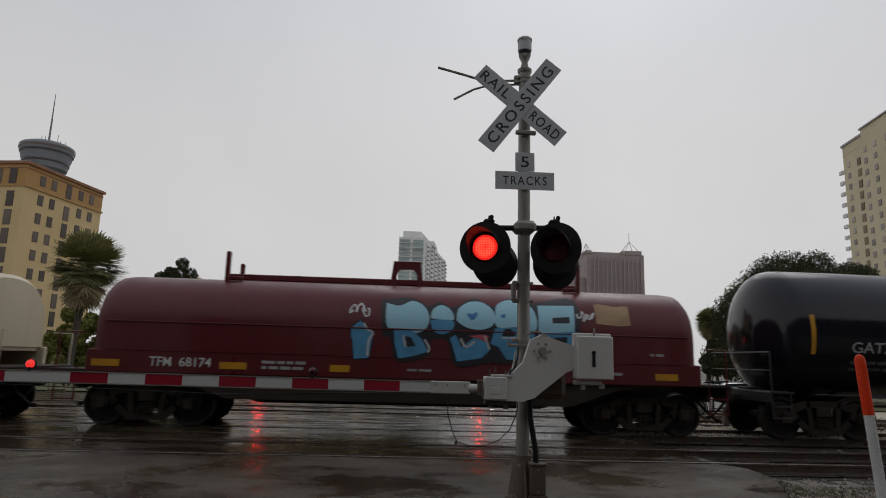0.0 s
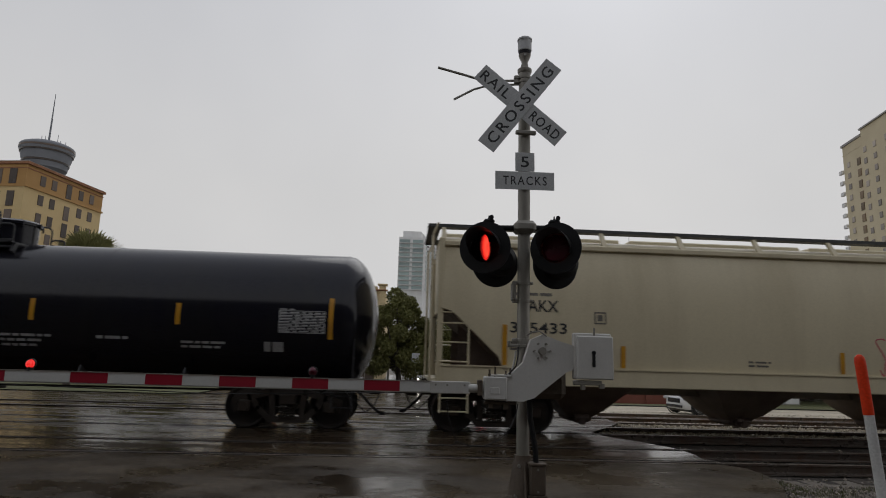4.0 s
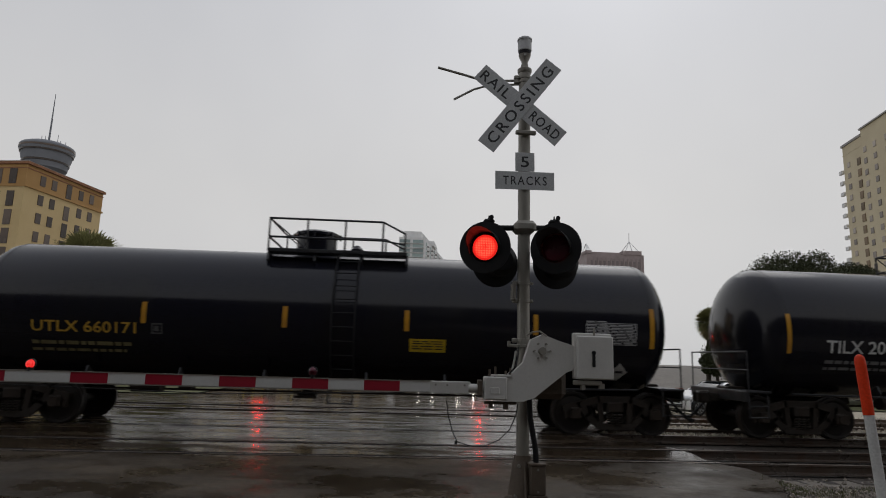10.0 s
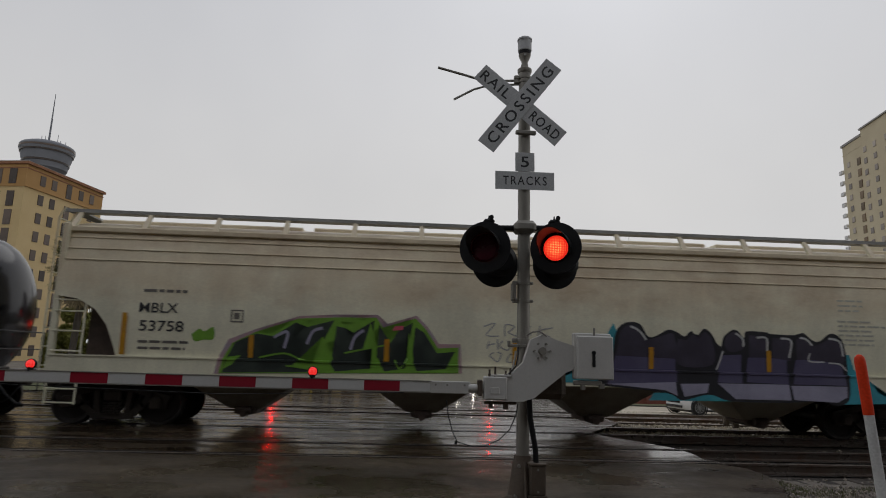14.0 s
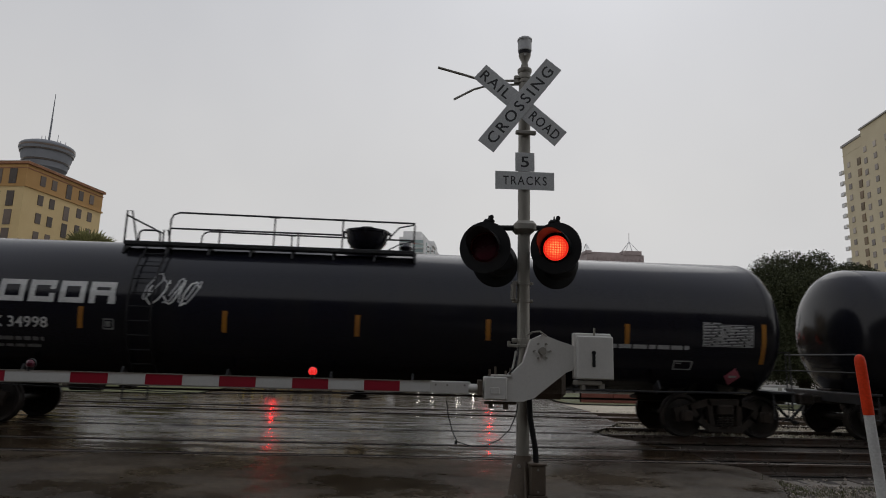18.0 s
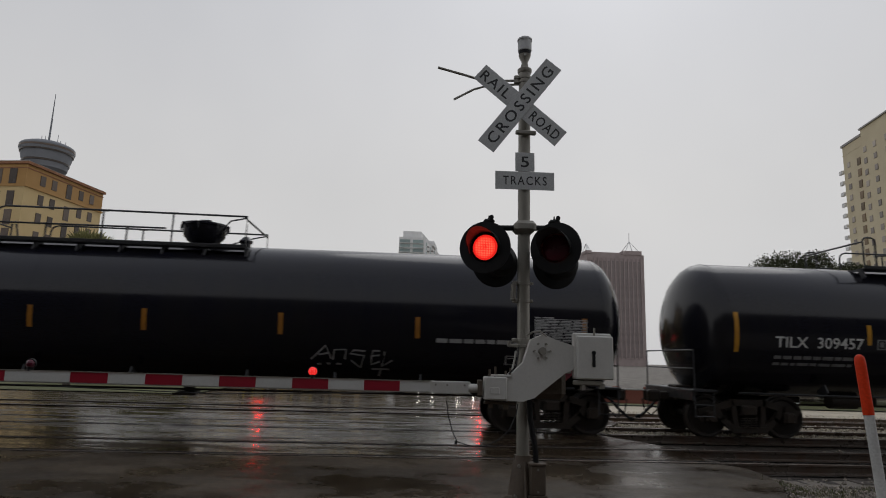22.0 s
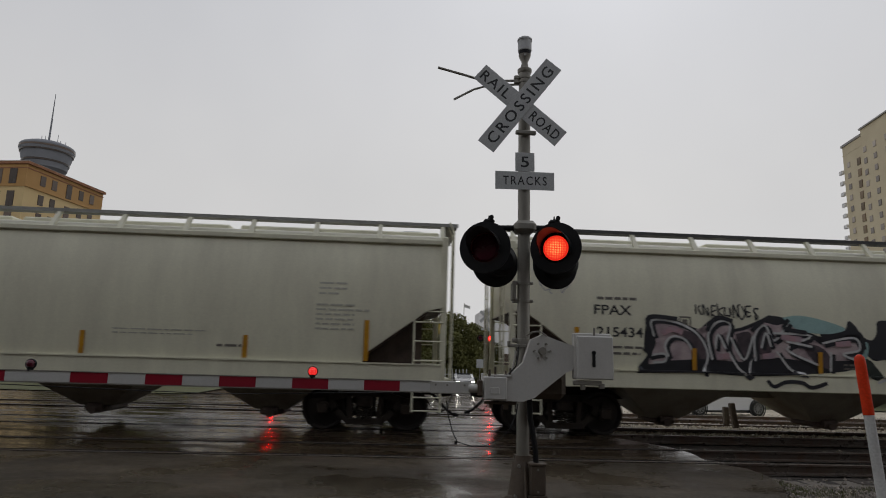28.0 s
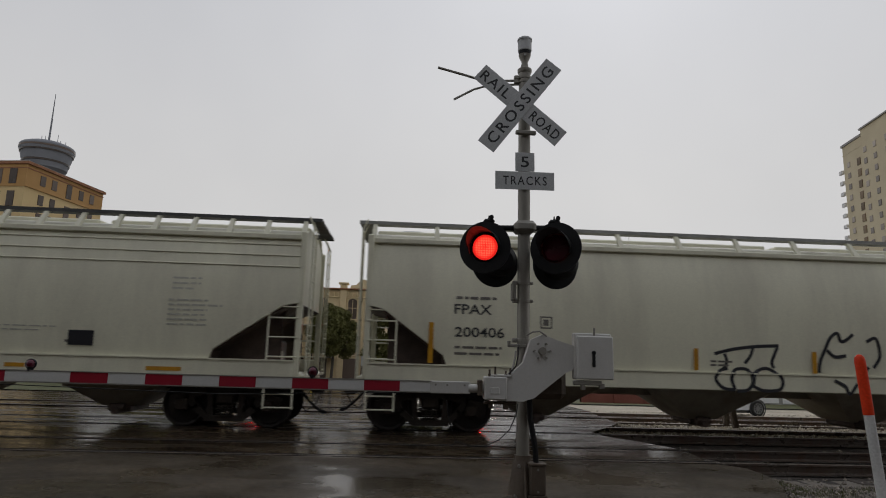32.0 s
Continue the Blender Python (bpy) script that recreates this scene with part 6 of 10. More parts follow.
sprayed(piece, on_side, "letter_core", "fill", SPRAYDKGREEN, [(-2.17, 2.19), (-1.98, 2.08), (-1.7, 1.66), (-1.32, 1.7), (-1.51, 1.34), (-2.12, 1.28), (-2.22, 1.51)])
sprayed(piece, on_side, "letter_fill", "fill", SPRAYGREEN, [(-6.05, 1.22), (-5.98, 1.47), (-5.73, 1.51), (-5.88, 1.32)])
sprayed(piece, on_side, "letter_fill", "fill", SPRAYGREEN, [(-4.26, 1.38), (-4.08, 1.94), (-3.85, 1.49), (-4.05, 1.21), (-4.7, 1.3), (-4.38, 1.31)])
sprayed(piece, on_side, "letter_fill", "fill", SPRAYGREEN, [(-3.25, 1.69), (-3.1, 2.25), (-2.97, 1.79)])
sprayed(piece, on_side, "letter_fill", "fill", SPRAYGREEN, [(-3.07, 1.37), (-2.93, 1.54), (-2.78, 1.24), (-2.95, 1.21)])
sprayed(piece, on_side, "letter_fill", "fill", SPRAYGREEN, [(-2.34, 1.27), (-2.3, 2.07), (-2.18, 1.51), (-2.26, 1.25)])
sprayed(piece, on_side, "patch", "fill", SPRAYMAG, [(-2.65, 2.1), (-2.6, 2.19), (-2.41, 2.21), (-2.43, 2.12)])
sprayed(piece, on_side, "letter_stroke", "line", SPRAYGREEN, [(-5.36, 1.47), (-4.85, 1.57), (-4.5, 1.45), (-4.15, 1.39)], 0.018)
sprayed(piece, on_side, "letter_stroke", "line", SPRAYGREEN, [(-3.62, 1.61), (-3.18, 1.71), (-2.75, 1.8)], 0.018)
sprayed(piece, on_side, "letter_stroke", "line", SPRAYGREEN, [(-4.79, 1.32), (-4.38, 1.29), (-4.12, 1.23)], 0.02)
sprayed(piece, on_side, "letter_stroke", "line", SPRAYGREEN, [(-2.58, 1.5), (-2.46, 1.33), (-2.23, 1.67)], 0.016)
sprayed(piece, on_side, "letter_stroke", "line", SPRAYLILAC, [(-5.08, 1.89), (-4.81, 2.01), (-4.86, 1.67)], 0.03)
sprayed(piece, on_side, "letter_stroke", "line", SPRAYLILAC, [(-3.5, 1.68), (-3.42, 1.94), (-3.24, 2.09)], 0.03)
sprayed(piece, on_side, "letter_stroke", "line", SPRAYLILAC, [(-4.4, 1.77), (-4.29, 2.03), (-4.09, 2.11)], 0.03)
tag(on_hopper, "ZRAK", -0.75, 0.75, 2.05, 2.28, GREYTXT, 41, mblx, 0.013)
tag(on_hopper, "HOKEN", -0.68, 0.72, 1.80, 1.98, GREYTXT, 42, mblx, 0.013)
tag(on_hopper, "OOIO", -0.6, 0.75, 1.52, 1.70, GREYTXT, 43, mblx, 0.013)
piece = sprayed(mblx, on_side, "graffiti", "fill", SPRAYCYAN, [(0.6, 1.12), (1.02, 1.45), (1.19, 1.34), (1.35, 1.51), (1.66, 1.66), (2.07, 2.41), (2.24, 2.01), (2.07, 1.16)], label="violet and plum sprayed block letters over cyan flames")
sprayed(piece, on_side, "flame", "fill", SPRAYCYAN, [(7.09, 1.91), (7.32, 1.87), (7.41, 1.56), (7.58, 1.35), (7.8, 1.26), (7.85, 1.1), (8.2, 0.94), (8.37, 0.87), (7.07, 0.82)])
sprayed(piece, on_side, "flame", "fill", SPRAYCYAN, [(2.91, 0.97), (4.49, 1.01), (4.61, 0.83), (2.8, 0.81)])
sprayed(piece, on_side, "letter_edge", "soft", SPRAYBLK, [(1.67, 1.1), (1.83, 1.53), (2.06, 1.79), (2.09, 2.1), (2.2, 2.34), (2.41, 2.44), (2.66, 2.4), (2.83, 2.14), (3.02, 2.17), (3.26, 2.3), (3.46, 2.26), (3.63, 2.17), (3.78, 2.29), (3.9, 2.18), (4.07, 2.35), (4.24, 2.23), (4.41, 1.93), (4.51, 2.2), (4.76, 2.35), (4.96, 2.18), (5.01, 2.32), (5.48, 2.31), (5.55, 2.28), (6.08, 2.27), (6.3, 2.32), (6.5, 2.16), (6.67, 2.16), (6.88, 2.32), (7.1, 2.27), (7.22, 2.01), (7.26, 1.44), (7.22, 0.94), (6.95, 0.79), (6.57, 0.88), (5.83, 0.83), (4.61, 0.83), (4.12, 0.96), (3.52, 0.83), (3.15, 0.98)])
sprayed(piece, on_side, "letter_top", "soft", SPRAYPLUM, [(2.18, 1.94), (2.2, 2.2), (2.39, 2.37), (2.61, 2.33), (2.8, 2.07), (3.07, 2.13), (3.31, 2.23), (3.41, 2.14), (3.41, 1.57), (2.18, 1.54)])
sprayed(piece, on_side, "letter_top", "soft", SPRAYPLUM, [(3.48, 2.12), (3.68, 2.1), (3.82, 2.22), (3.95, 2.11), (4.07, 2.28), (4.24, 2.09), (4.24, 1.59), (3.49, 1.57)])
sprayed(piece, on_side, "letter_top", "soft", SPRAYPLUM, [(4.51, 2), (4.56, 2.2), (4.76, 2.3), (4.93, 2.18), (4.95, 1.97), (4.75, 1.87), (4.58, 1.89)])
sprayed(piece, on_side, "letter_top", "fill", SPRAYPLUM, [(5.06, 2.24), (5.45, 2.22), (5.47, 1.75), (5.05, 1.73)])
sprayed(piece, on_side, "letter_top", "fill", SPRAYPLUM, [(5.58, 2.2), (6.02, 2.19), (5.99, 1.71), (5.57, 1.73)])
sprayed(piece, on_side, "letter_top", "soft", SPRAYPLUM, [(6.12, 2.17), (6.3, 2.25), (6.49, 2.06), (6.72, 2.12), (6.93, 2.24), (7.1, 2.15), (7.16, 1.67), (6.49, 1.73), (6.14, 1.72)])
sprayed(piece, on_side, "letter_mid", "fill", SPRAYVIOLET, [(1.95, 1.25), (2.11, 1.72), (3.41, 1.69), (3.42, 1.2), (1.91, 1.13)])
sprayed(piece, on_side, "letter_mid", "fill", SPRAYVIOLET, [(4.31, 1.22), (4.41, 1.79), (4.88, 1.82), (4.85, 1.21)])
sprayed(piece, on_side, "letter_mid", "fill", SPRAYVIOLET, [(4.95, 1.24), (5.02, 1.76), (5.47, 1.77), (5.89, 1.73), (5.88, 1.21)])
sprayed(piece, on_side, "letter_mid", "fill", SPRAYVIOLET, [(5.98, 1.22), (6.09, 1.74), (6.49, 1.75), (7.13, 1.67), (7.18, 1.22)])
sprayed(piece, on_side, "letter_foot", "fill", SPRAYLILAC, [(1.86, 1.13), (3.39, 1.2), (3.42, 0.92), (3.15, 1.03)])
sprayed(piece, on_side, "letter_foot", "fill", SPRAYLILAC, [(3.49, 1.17), (4.12, 1.19), (4.07, 1), (3.57, 0.9)])
sprayed(piece, on_side, "letter_foot", "fill", SPRAYLILAC, [(4.31, 1.2), (5.88, 1.21), (5.91, 0.88), (4.68, 0.88)])
sprayed(piece, on_side, "letter_foot", "fill", SPRAYLILAC, [(5.93, 1.19), (7.18, 1.2), (7.17, 0.98), (6.95, 0.86), (5.98, 0.89)])
sprayed(piece, on_side, "highlight", "line", SPRAYWHITE, [(2.44, 2.35), (2.63, 2.26), (2.78, 2.07)], 0.022)
sprayed(piece, on_side, "highlight", "line", SPRAYWHITE, [(4.76, 2.27), (4.91, 2.16), (4.93, 1.99)], 0.022)
sprayed(piece, on_side, "highlight", "line", SPRAYWHITE, [(5.23, 2.19), (5.45, 2.18), (5.45, 1.91)], 0.022)
sprayed(piece, on_side, "highlight", "line", SPRAYWHITE, [(5.77, 2.19), (6, 2.14), (5.94, 1.78)], 0.022)
sprayed(piece, on_side, "highlight", "line", SPRAYWHITE, [(6.2, 2.22), (6.35, 2.18), (6.47, 2.06)], 0.02)
sprayed(piece, on_side, "highlight", "line", SPRAYWHITE, [(6.85, 2.22), (7.1, 2.15), (7.16, 1.84)], 0.022)
sprayed(piece, on_side, "highlight", "line", SPRAYWHITE, [(6.41, 1.89), (6.39, 1.72), (6.74, 1.71)], 0.014)
sprayed(piece, on_side, "highlight", "line", SPRAYWHITE, [(6.83, 1.69), (7.08, 1.67), (7.23, 1.53)], 0.016)
sprayed(piece, on_side, "highlight", "line", SPRAYWHITE, [(4.46, 1.88), (4.39, 1.67), (4.31, 1.48)], 0.016)
sprayed(mblx, on_hopper, "graffiti", "soft", SPRAYGREEN, [(-6.75, 1.9), (-6.6, 2.02), (-6.5, 1.97), (-6.32, 2.06), (-6.3, 1.82), (-6.5, 1.8), (-6.68, 1.76)], label="small light green sprayed shape")


def procor(centre, half_truck, end0, end1, bars, text, walk_x, dome, seed, marks=(), word=(-8.4, -4.75)):
    cargo = [("words", "LIQUEFIED", end1 - 3.3, end1 - 2.62, 2.41, 0.075), ("words", "PETROLEUM GAS", end1 - 3.48, end1 - 2.46, 2.28, 0.075), ("words", "NON-ODORIZED", end1 - 3.46, end1 - 2.5, 2.15, 0.075), ("lines", [(end1 - 3.85, end1 - 2.9, 2.02, 0.05), (end1 - 3.85, end1 - 2.7, 1.88, 0.05), (end1 - 3.9, end1 - 2.9, 1.76, 0.03)])]
    extra = [("wordmark", word[0], word[1], 2.47, 2.92), ("table", end1 - 2.2, end1 - 1.08, 1.98, 2.44), ("diamond", end1 - 1.4, 1.35, "r"), ("frame", end1 - 2.8, end1 - 2.38, 1.46, 1.66),
             *(cargo if seed == 11 else [("lines", [(end1 - 4.3, end1 - 2.5, 1.93, 0.085)])]), *marks]
    return tank_car(centre, half_truck, end0, end1, bars, text, walk_x, dome, "straight", "long glossy black tank car with white block shapes", extra, seed=seed, strip_mat=STRIP_AMBER)


procor(175.1, 8.3, -9.5, 9.7, [-8.63, -5.4, -2.71, -0.49, 3.08, 5.26, 8.82], ("PROX 34997", -7.8, -6.1, 2.07, 0.22), (-5.0, 1.49), 0.3, 11, [("scrawl", -2.6, -0.6, 1.65, 2.05, DIMTXT, 51), ("plate", 4.56, 5.28, 1.66, 1.86), ("lines", [(6.1, 6.9, 2.3, 0.08), (6.0, 6.9, 2.16, 0.08), (5.8, 6.7, 1.9, 0.09)])])
procor(195.65, 8.25, -9.55, 9.75, [-8.85, -5.52, -2.63, 0.1, 2.86, 5.87, 8.91], ("PROX 34998", -7.88, -6.16, 2.06, 0.22), (-5.07, 1.26), 0.11, 12, [("scrawl", -4.3, -3.2, 2.5, 3.1, GREYTXT, 52), ("scrawl", -4.2, -3.2, 2.45, 3.0, WHITE, 53)], (-8.38, -4.79))
procor(216.17, 8.21, -9.57, 9.63, [-8.76, -5.23, -2.56, 0.03, 2.68, 5.21, 8.84], ("PROX 34996", -7.87, -6.17, 2.09, 0.22), (-5.05, 1.56), 0.06, 13, [("plate", -3.58, -2.83, 1.88, 2.1), ("scrawl", 3.2, 5.0, 1.65, 1.9, DIMTXT, 55)], (-8.43, -4.75))
procor(236.58, 8.22, -9.38, 9.92, [-8.51, -4.97, -2.66, -0.4, 2.37, 5.22, 8.79], ("PROX 39202", -7.71, -6.09, 2.07, 0.22), (-4.91, 1.4), 0.14, 14, [("scrawl", -6.0, -4.6, 1.45, 1.9, GREYTXT, 56), ("strokes", [[(3.00, 1.47), (3.31, 1.76), (3.43, 1.49)], [(3.16, 1.57), (3.38, 1.61)], [(3.46, 1.47), (3.49, 1.68), (3.74, 1.69), (3.71, 1.49)], [(4.14, 1.67), (3.90, 1.68), (3.82, 1.61), (4.12, 1.57), (4.04, 1.32), (3.84, 1.47)], [(4.45, 1.68), (4.31, 1.68), (4.27, 1.57), (4.44, 1.59)], [(4.27, 1.57), (4.27, 1.39), (4.45, 1.46)], [(4.55, 1.67), (4.49, 1.36), (4.71, 1.49)], [(4.27, 1.30), (4.65, 1.30)], [(4.47, 1.30), (4.43, 1.15)], [(3.14, 1.38), (3.21, 1.38)], [(3.33, 1.39), (3.40, 1.39)], [(3.53, 1.39), (3.63, 1.39)]], GREYTXT, 0.018)], (-8.15, -4.61))
tank_car(257.5, 8.5, -9.8, 9.7, [-9.0, -5.99, -2.86, 0.21, 3.23, 5.94, 9.17], ("TILX  309457", -8.13, -6.12, 2.12, 0.24), (-5.53, 1.4), -0.07, "long", "long glossy black tank car with white marks and yellow panel",
         [("panel", 4.34, 5.05, 2.05, 2.48), ("table", 7.8, 8.95, 2.0, 2.45), ("lines", [(6.3, 7.4, 2.02, 0.09), (6.3, 7.5, 1.88, 0.07), (5.6, 6.5, 1.75, 0.05)]), ("diamond", 8.3, 1.36, "r")], seed=15)
tank_car(278.42, 8.38, -9.67, 10.1, [-8.89, -5.75, -2.45, 0.61, 3.31, 6.2, 9.15], ("GATX 210285", -8.05, -5.89, 2.12, 0.24), (-5.52, 1.33), 0.17, "long", "long glossy black tank car with dirty reflective strips",
         [("table", 7.9, 8.9, 1.9, 2.35), ("lines", [(6.6, 7.5, 1.86, 0.07), (6.6, 7.3, 1.72, 0.05)]), ("diamond", 8.5, 1.36, "r")], seed=16, strip_mat=STRIP_OLD)
hopper_car(299.15, 8.35, -9.55, 10.0, [-8.3, -5.2, -2.33, 0.17, 2.63, 5.88, 8.35], "clean pale grey covered hopper car with white sill", HOPPER, None, 14, BOARD_L, bays=(-5.0, -1.2, 2.57, 6.29), seed=17, cut=1.6)
fela = hopper_car(319.84, 8.23, -9.54, 9.92, [-8.12, -5.56, -2.75, 0.07, 5.72, 8.41], "pale grey covered hopper car with pink and block-letter graffiti", HOPPER,
                  [("FPAX", -7.73, -6.91, 2.69, 0.21), ("215434", -7.68, -6.67, 2.22, 0.21)], 14, seed=18, cut=1.6)
piece = sprayed(fela, on_side, "graffiti", "soft", SPRAYBLK, [(-6.84, 1.37), (-6.55, 1.76), (-6.65, 1.87), (-6.52, 2.56), (-5.91, 2.51), (-5.46, 2.34), (-5.14, 2.56), (-4.73, 2.6), (-4.62, 2.37), (-4, 2.6), (-3.8, 2.68), (-3.38, 2.6), (-3.45, 2.41), (-2.94, 2.33), (-2.7, 2.25), (-2.66, 2.39), (-1.94, 2.36), (-1.68, 1.93), (-1.92, 1.62), (-2.43, 1.49), (-4.25, 1.37), (-5.38, 1.41)], label="dull pink, white and black sprayed wild letters")
sprayed(piece, on_side, "letter_fill", "fill", SPRAYGLOW, [(-6.56, 1.62), (-6.39, 1.99), (-6.44, 2.47), (-5.94, 2.44), (-5.46, 2.18), (-5.21, 2.35), (-4.98, 2.52), (-4.74, 2.44), (-4.63, 2.25), (-4.22, 2.29), (-3.97, 2.53), (-3.69, 2.47), (-3.44, 2.53), (-3.61, 2.31), (-2.69, 2.08), (-1.98, 2.27), (-1.83, 1.99), (-1.98, 1.76), (-6.55, 1.56)])
sprayed(piece, on_side, "letter_dark", "soft", SPRAYPURPLE, [(-6.14, 2.4), (-5.49, 2.2), (-5.27, 1.8), (-5.34, 1.5), (-5.5, 1.79), (-5.78, 2.17)])
sprayed(piece, on_side, "letter_dark", "soft", SPRAYPURPLE, [(-4.2, 2.29), (-3.92, 2.44), (-3.83, 1.89), (-4.12, 1.86)])
sprayed(piece, on_side, "letter_dark", "soft", SPRAYPURPLE, [(-3.16, 2.12), (-2.64, 1.99), (-2.43, 1.54), (-2.9, 1.73)])
sprayed(piece, on_side, "letter_dark", "soft", SPRAYPURPLE, [(-4.63, 2.25), (-4.27, 2.27), (-4.39, 1.51)])
sprayed(piece, on_side, "letter_foot", "fill", SPRAYBLK, [(-6.6, 1.4), (-6.36, 1.63), (-5.4, 1.7), (-4.5, 1.66), (-3.71, 1.78), (-2.78, 1.69), (-2.57, 1.49), (-5.38, 1.41)])
sprayed(piece, on_side, "letter_line", "line", SPRAYBLK, [(-6.37, 2.11), (-6.41, 2.45), (-5.88, 2.42), (-5.41, 2.18), (-5.19, 1.76), (-5.32, 1.34)], 0.045)
sprayed(piece, on_side, "letter_line", "line", SPRAYWHITE, [(-6.43, 2.15), (-6.47, 2.49), (-5.95, 2.47), (-5.47, 2.23), (-5.25, 1.8), (-5.38, 1.39)], 0.024)
sprayed(piece, on_side, "letter_line", "line", SPRAYBLK, [(-6.51, 1.69), (-6.15, 1.75), (-6.14, 1.59), (-6.41, 1.56)], 0.045)
sprayed(piece, on_side, "letter_line", "line", SPRAYWHITE, [(-6.57, 1.74), (-6.21, 1.79), (-6.2, 1.63), (-6.47, 1.6)], 0.024)
sprayed(piece, on_side, "letter_line", "line", SPRAYBLK, [(-6.06, 1.68), (-6.13, 1.93), (-5.97, 2.12), (-5.69, 2.06), (-5.51, 1.79), (-5.52, 1.61)], 0.045)
sprayed(piece, on_side, "letter_line", "line", SPRAYWHITE, [(-6.12, 1.73), (-6.19, 1.98), (-6.03, 2.16), (-5.75, 2.1), (-5.57, 1.83), (-5.58, 1.65)], 0.024)
sprayed(piece, on_side, "letter_line", "line", SPRAYBLK, [(-5.09, 1.64), (-5.18, 2.17), (-4.96, 2.45), (-4.68, 2.41), (-4.75, 1.88), (-4.35, 1.32), (-4.22, 1.78)], 0.045)
sprayed(piece, on_side, "letter_line", "line", SPRAYWHITE, [(-5.15, 1.69), (-5.24, 2.21), (-5.02, 2.5), (-4.74, 2.46), (-4.81, 1.93), (-4.41, 1.37), (-4.28, 1.83)], 0.024)
sprayed(piece, on_side, "letter_line", "line", SPRAYBLK, [(-5.02, 1.87), (-4.96, 2.2), (-4.79, 1.88)], 0.045)
sprayed(piece, on_side, "letter_line", "line", SPRAYWHITE, [(-5.08, 1.92), (-5.02, 2.24), (-4.85, 1.93)], 0.024)
sprayed(piece, on_side, "letter_line", "line", SPRAYBLK, [(-4.68, 2.14), (-4.39, 1.66), (-4.18, 2.18)], 0.045)
sprayed(piece, on_side, "letter_line", "line", SPRAYWHITE, [(-4.74, 2.18), (-4.45, 1.71), (-4.24, 2.22)], 0.024)
sprayed(piece, on_side, "letter_line", "line", SPRAYBLK, [(-4.14, 1.65), (-4.14, 2.18), (-3.9, 2.42), (-3.69, 2.1), (-3.36, 2.5)], 0.045)
sprayed(piece, on_side, "letter_line", "line", SPRAYWHITE, [(-4.2, 1.69), (-4.2, 2.22), (-3.96, 2.46), (-3.76, 2.14), (-3.42, 2.55)], 0.024)
sprayed(piece, on_side, "letter_line", "line", SPRAYBLK, [(-4, 1.93), (-3.89, 2.25), (-3.78, 1.96)], 0.045)
sprayed(piece, on_side, "letter_line", "line", SPRAYWHITE, [(-4.06, 1.97), (-3.95, 2.3), (-3.84, 2)], 0.024)
sprayed(piece, on_side, "letter_line", "line", SPRAYBLK, [(-3.73, 2.26), (-2.87, 2.22), (-3.43, 1.92), (-2.72, 1.6)], 0.045)
sprayed(piece, on_side, "letter_line", "line", SPRAYWHITE, [(-3.79, 2.3), (-2.93, 2.26), (-3.49, 1.97), (-2.78, 1.64)], 0.024)
sprayed(piece, on_side, "letter_line", "line", SPRAYBLK, [(-3.66, 1.87), (-3.36, 1.49), (-3.05, 1.41)], 0.045)
sprayed(piece, on_side, "letter_line", "line", SPRAYWHITE, [(-3.72, 1.91), (-3.42, 1.53), (-3.11, 1.45)], 0.024)
sprayed(piece, on_side, "letter_line", "line", SPRAYBLK, [(-2.63, 2.06), (-1.9, 2.2), (-1.79, 1.95), (-2.16, 1.85), (-1.85, 1.72)], 0.045)
sprayed(piece, on_side, "letter_line", "line", SPRAYWHITE, [(-2.69, 2.11), (-1.96, 2.25), (-1.85, 1.99), (-2.22, 1.89), (-1.91, 1.76)], 0.024)
sprayed(piece, on_side, "letter_line", "line", SPRAYBLK, [(-2.44, 1.88), (-2.46, 1.47)], 0.045)
sprayed(piece, on_side, "letter_line", "line", SPRAYWHITE, [(-2.5, 1.93), (-2.52, 1.51)], 0.024)
sprayed(piece, on_side, "letter_line", "line", SPRAYBLK, [(-3.44, 2.08), (-2.86, 1.99)], 0.045)
sprayed(piece, on_side, "letter_line", "line", SPRAYWHITE, [(-3.5, 2.13), (-2.92, 2.03)], 0.024)
sprayed(piece, on_side, "letter_line", "line", SPRAYBLK, [(-6.52, 2.22), (-6.54, 2.56), (-5.91, 2.54)], 0.045)
sprayed(piece, on_side, "letter_line", "line", SPRAYBLK, [(-5.27, 2.3), (-5.05, 2.59), (-4.68, 2.53)], 0.045)
sprayed(piece, on_side, "letter_line", "line", SPRAYBLK, [(-4.27, 2.33), (-3.97, 2.58), (-3.82, 2.65)], 0.045)
sprayed(piece, on_side, "letter_line", "line", SPRAYBLK, [(-2.72, 2.2), (-1.89, 2.37), (-1.73, 2)], 0.045)
sprayed(piece, on_side, "letter_line", "line", SPRAYBLK, [(-6.76, 1.46), (-6.53, 1.78), (-6.67, 1.89)], 0.045)
sprayed(piece, on_side, "letter_line", "line", SPRAYBLK, [(-3.42, 2.6), (-3.52, 2.41), (-3.03, 2.33)], 0.045)
sprayed(piece, on_side, "letter_patch", "line", SPRAYPINK, [(-6.26, 2.22), (-6.02, 2.32), (-5.81, 2.24)], 0.06)
sprayed(piece, on_side, "letter_patch", "line", SPRAYPINK, [(-3.62, 2.22), (-3.16, 2.18)], 0.06)
sprayed(piece, on_side, "letter_patch", "line", SPRAYPINK, [(-5.07, 1.74), (-4.78, 1.79)], 0.06)
sprayed(piece, on_side, "letter_patch", "line", SPRAYPINK, [(-4.05, 1.79), (-3.78, 1.82)], 0.06)
sprayed(piece, on_side, "letter_patch", "line", SPRAYPINK, [(-2.39, 2.09), (-2.04, 2.13)], 0.06)
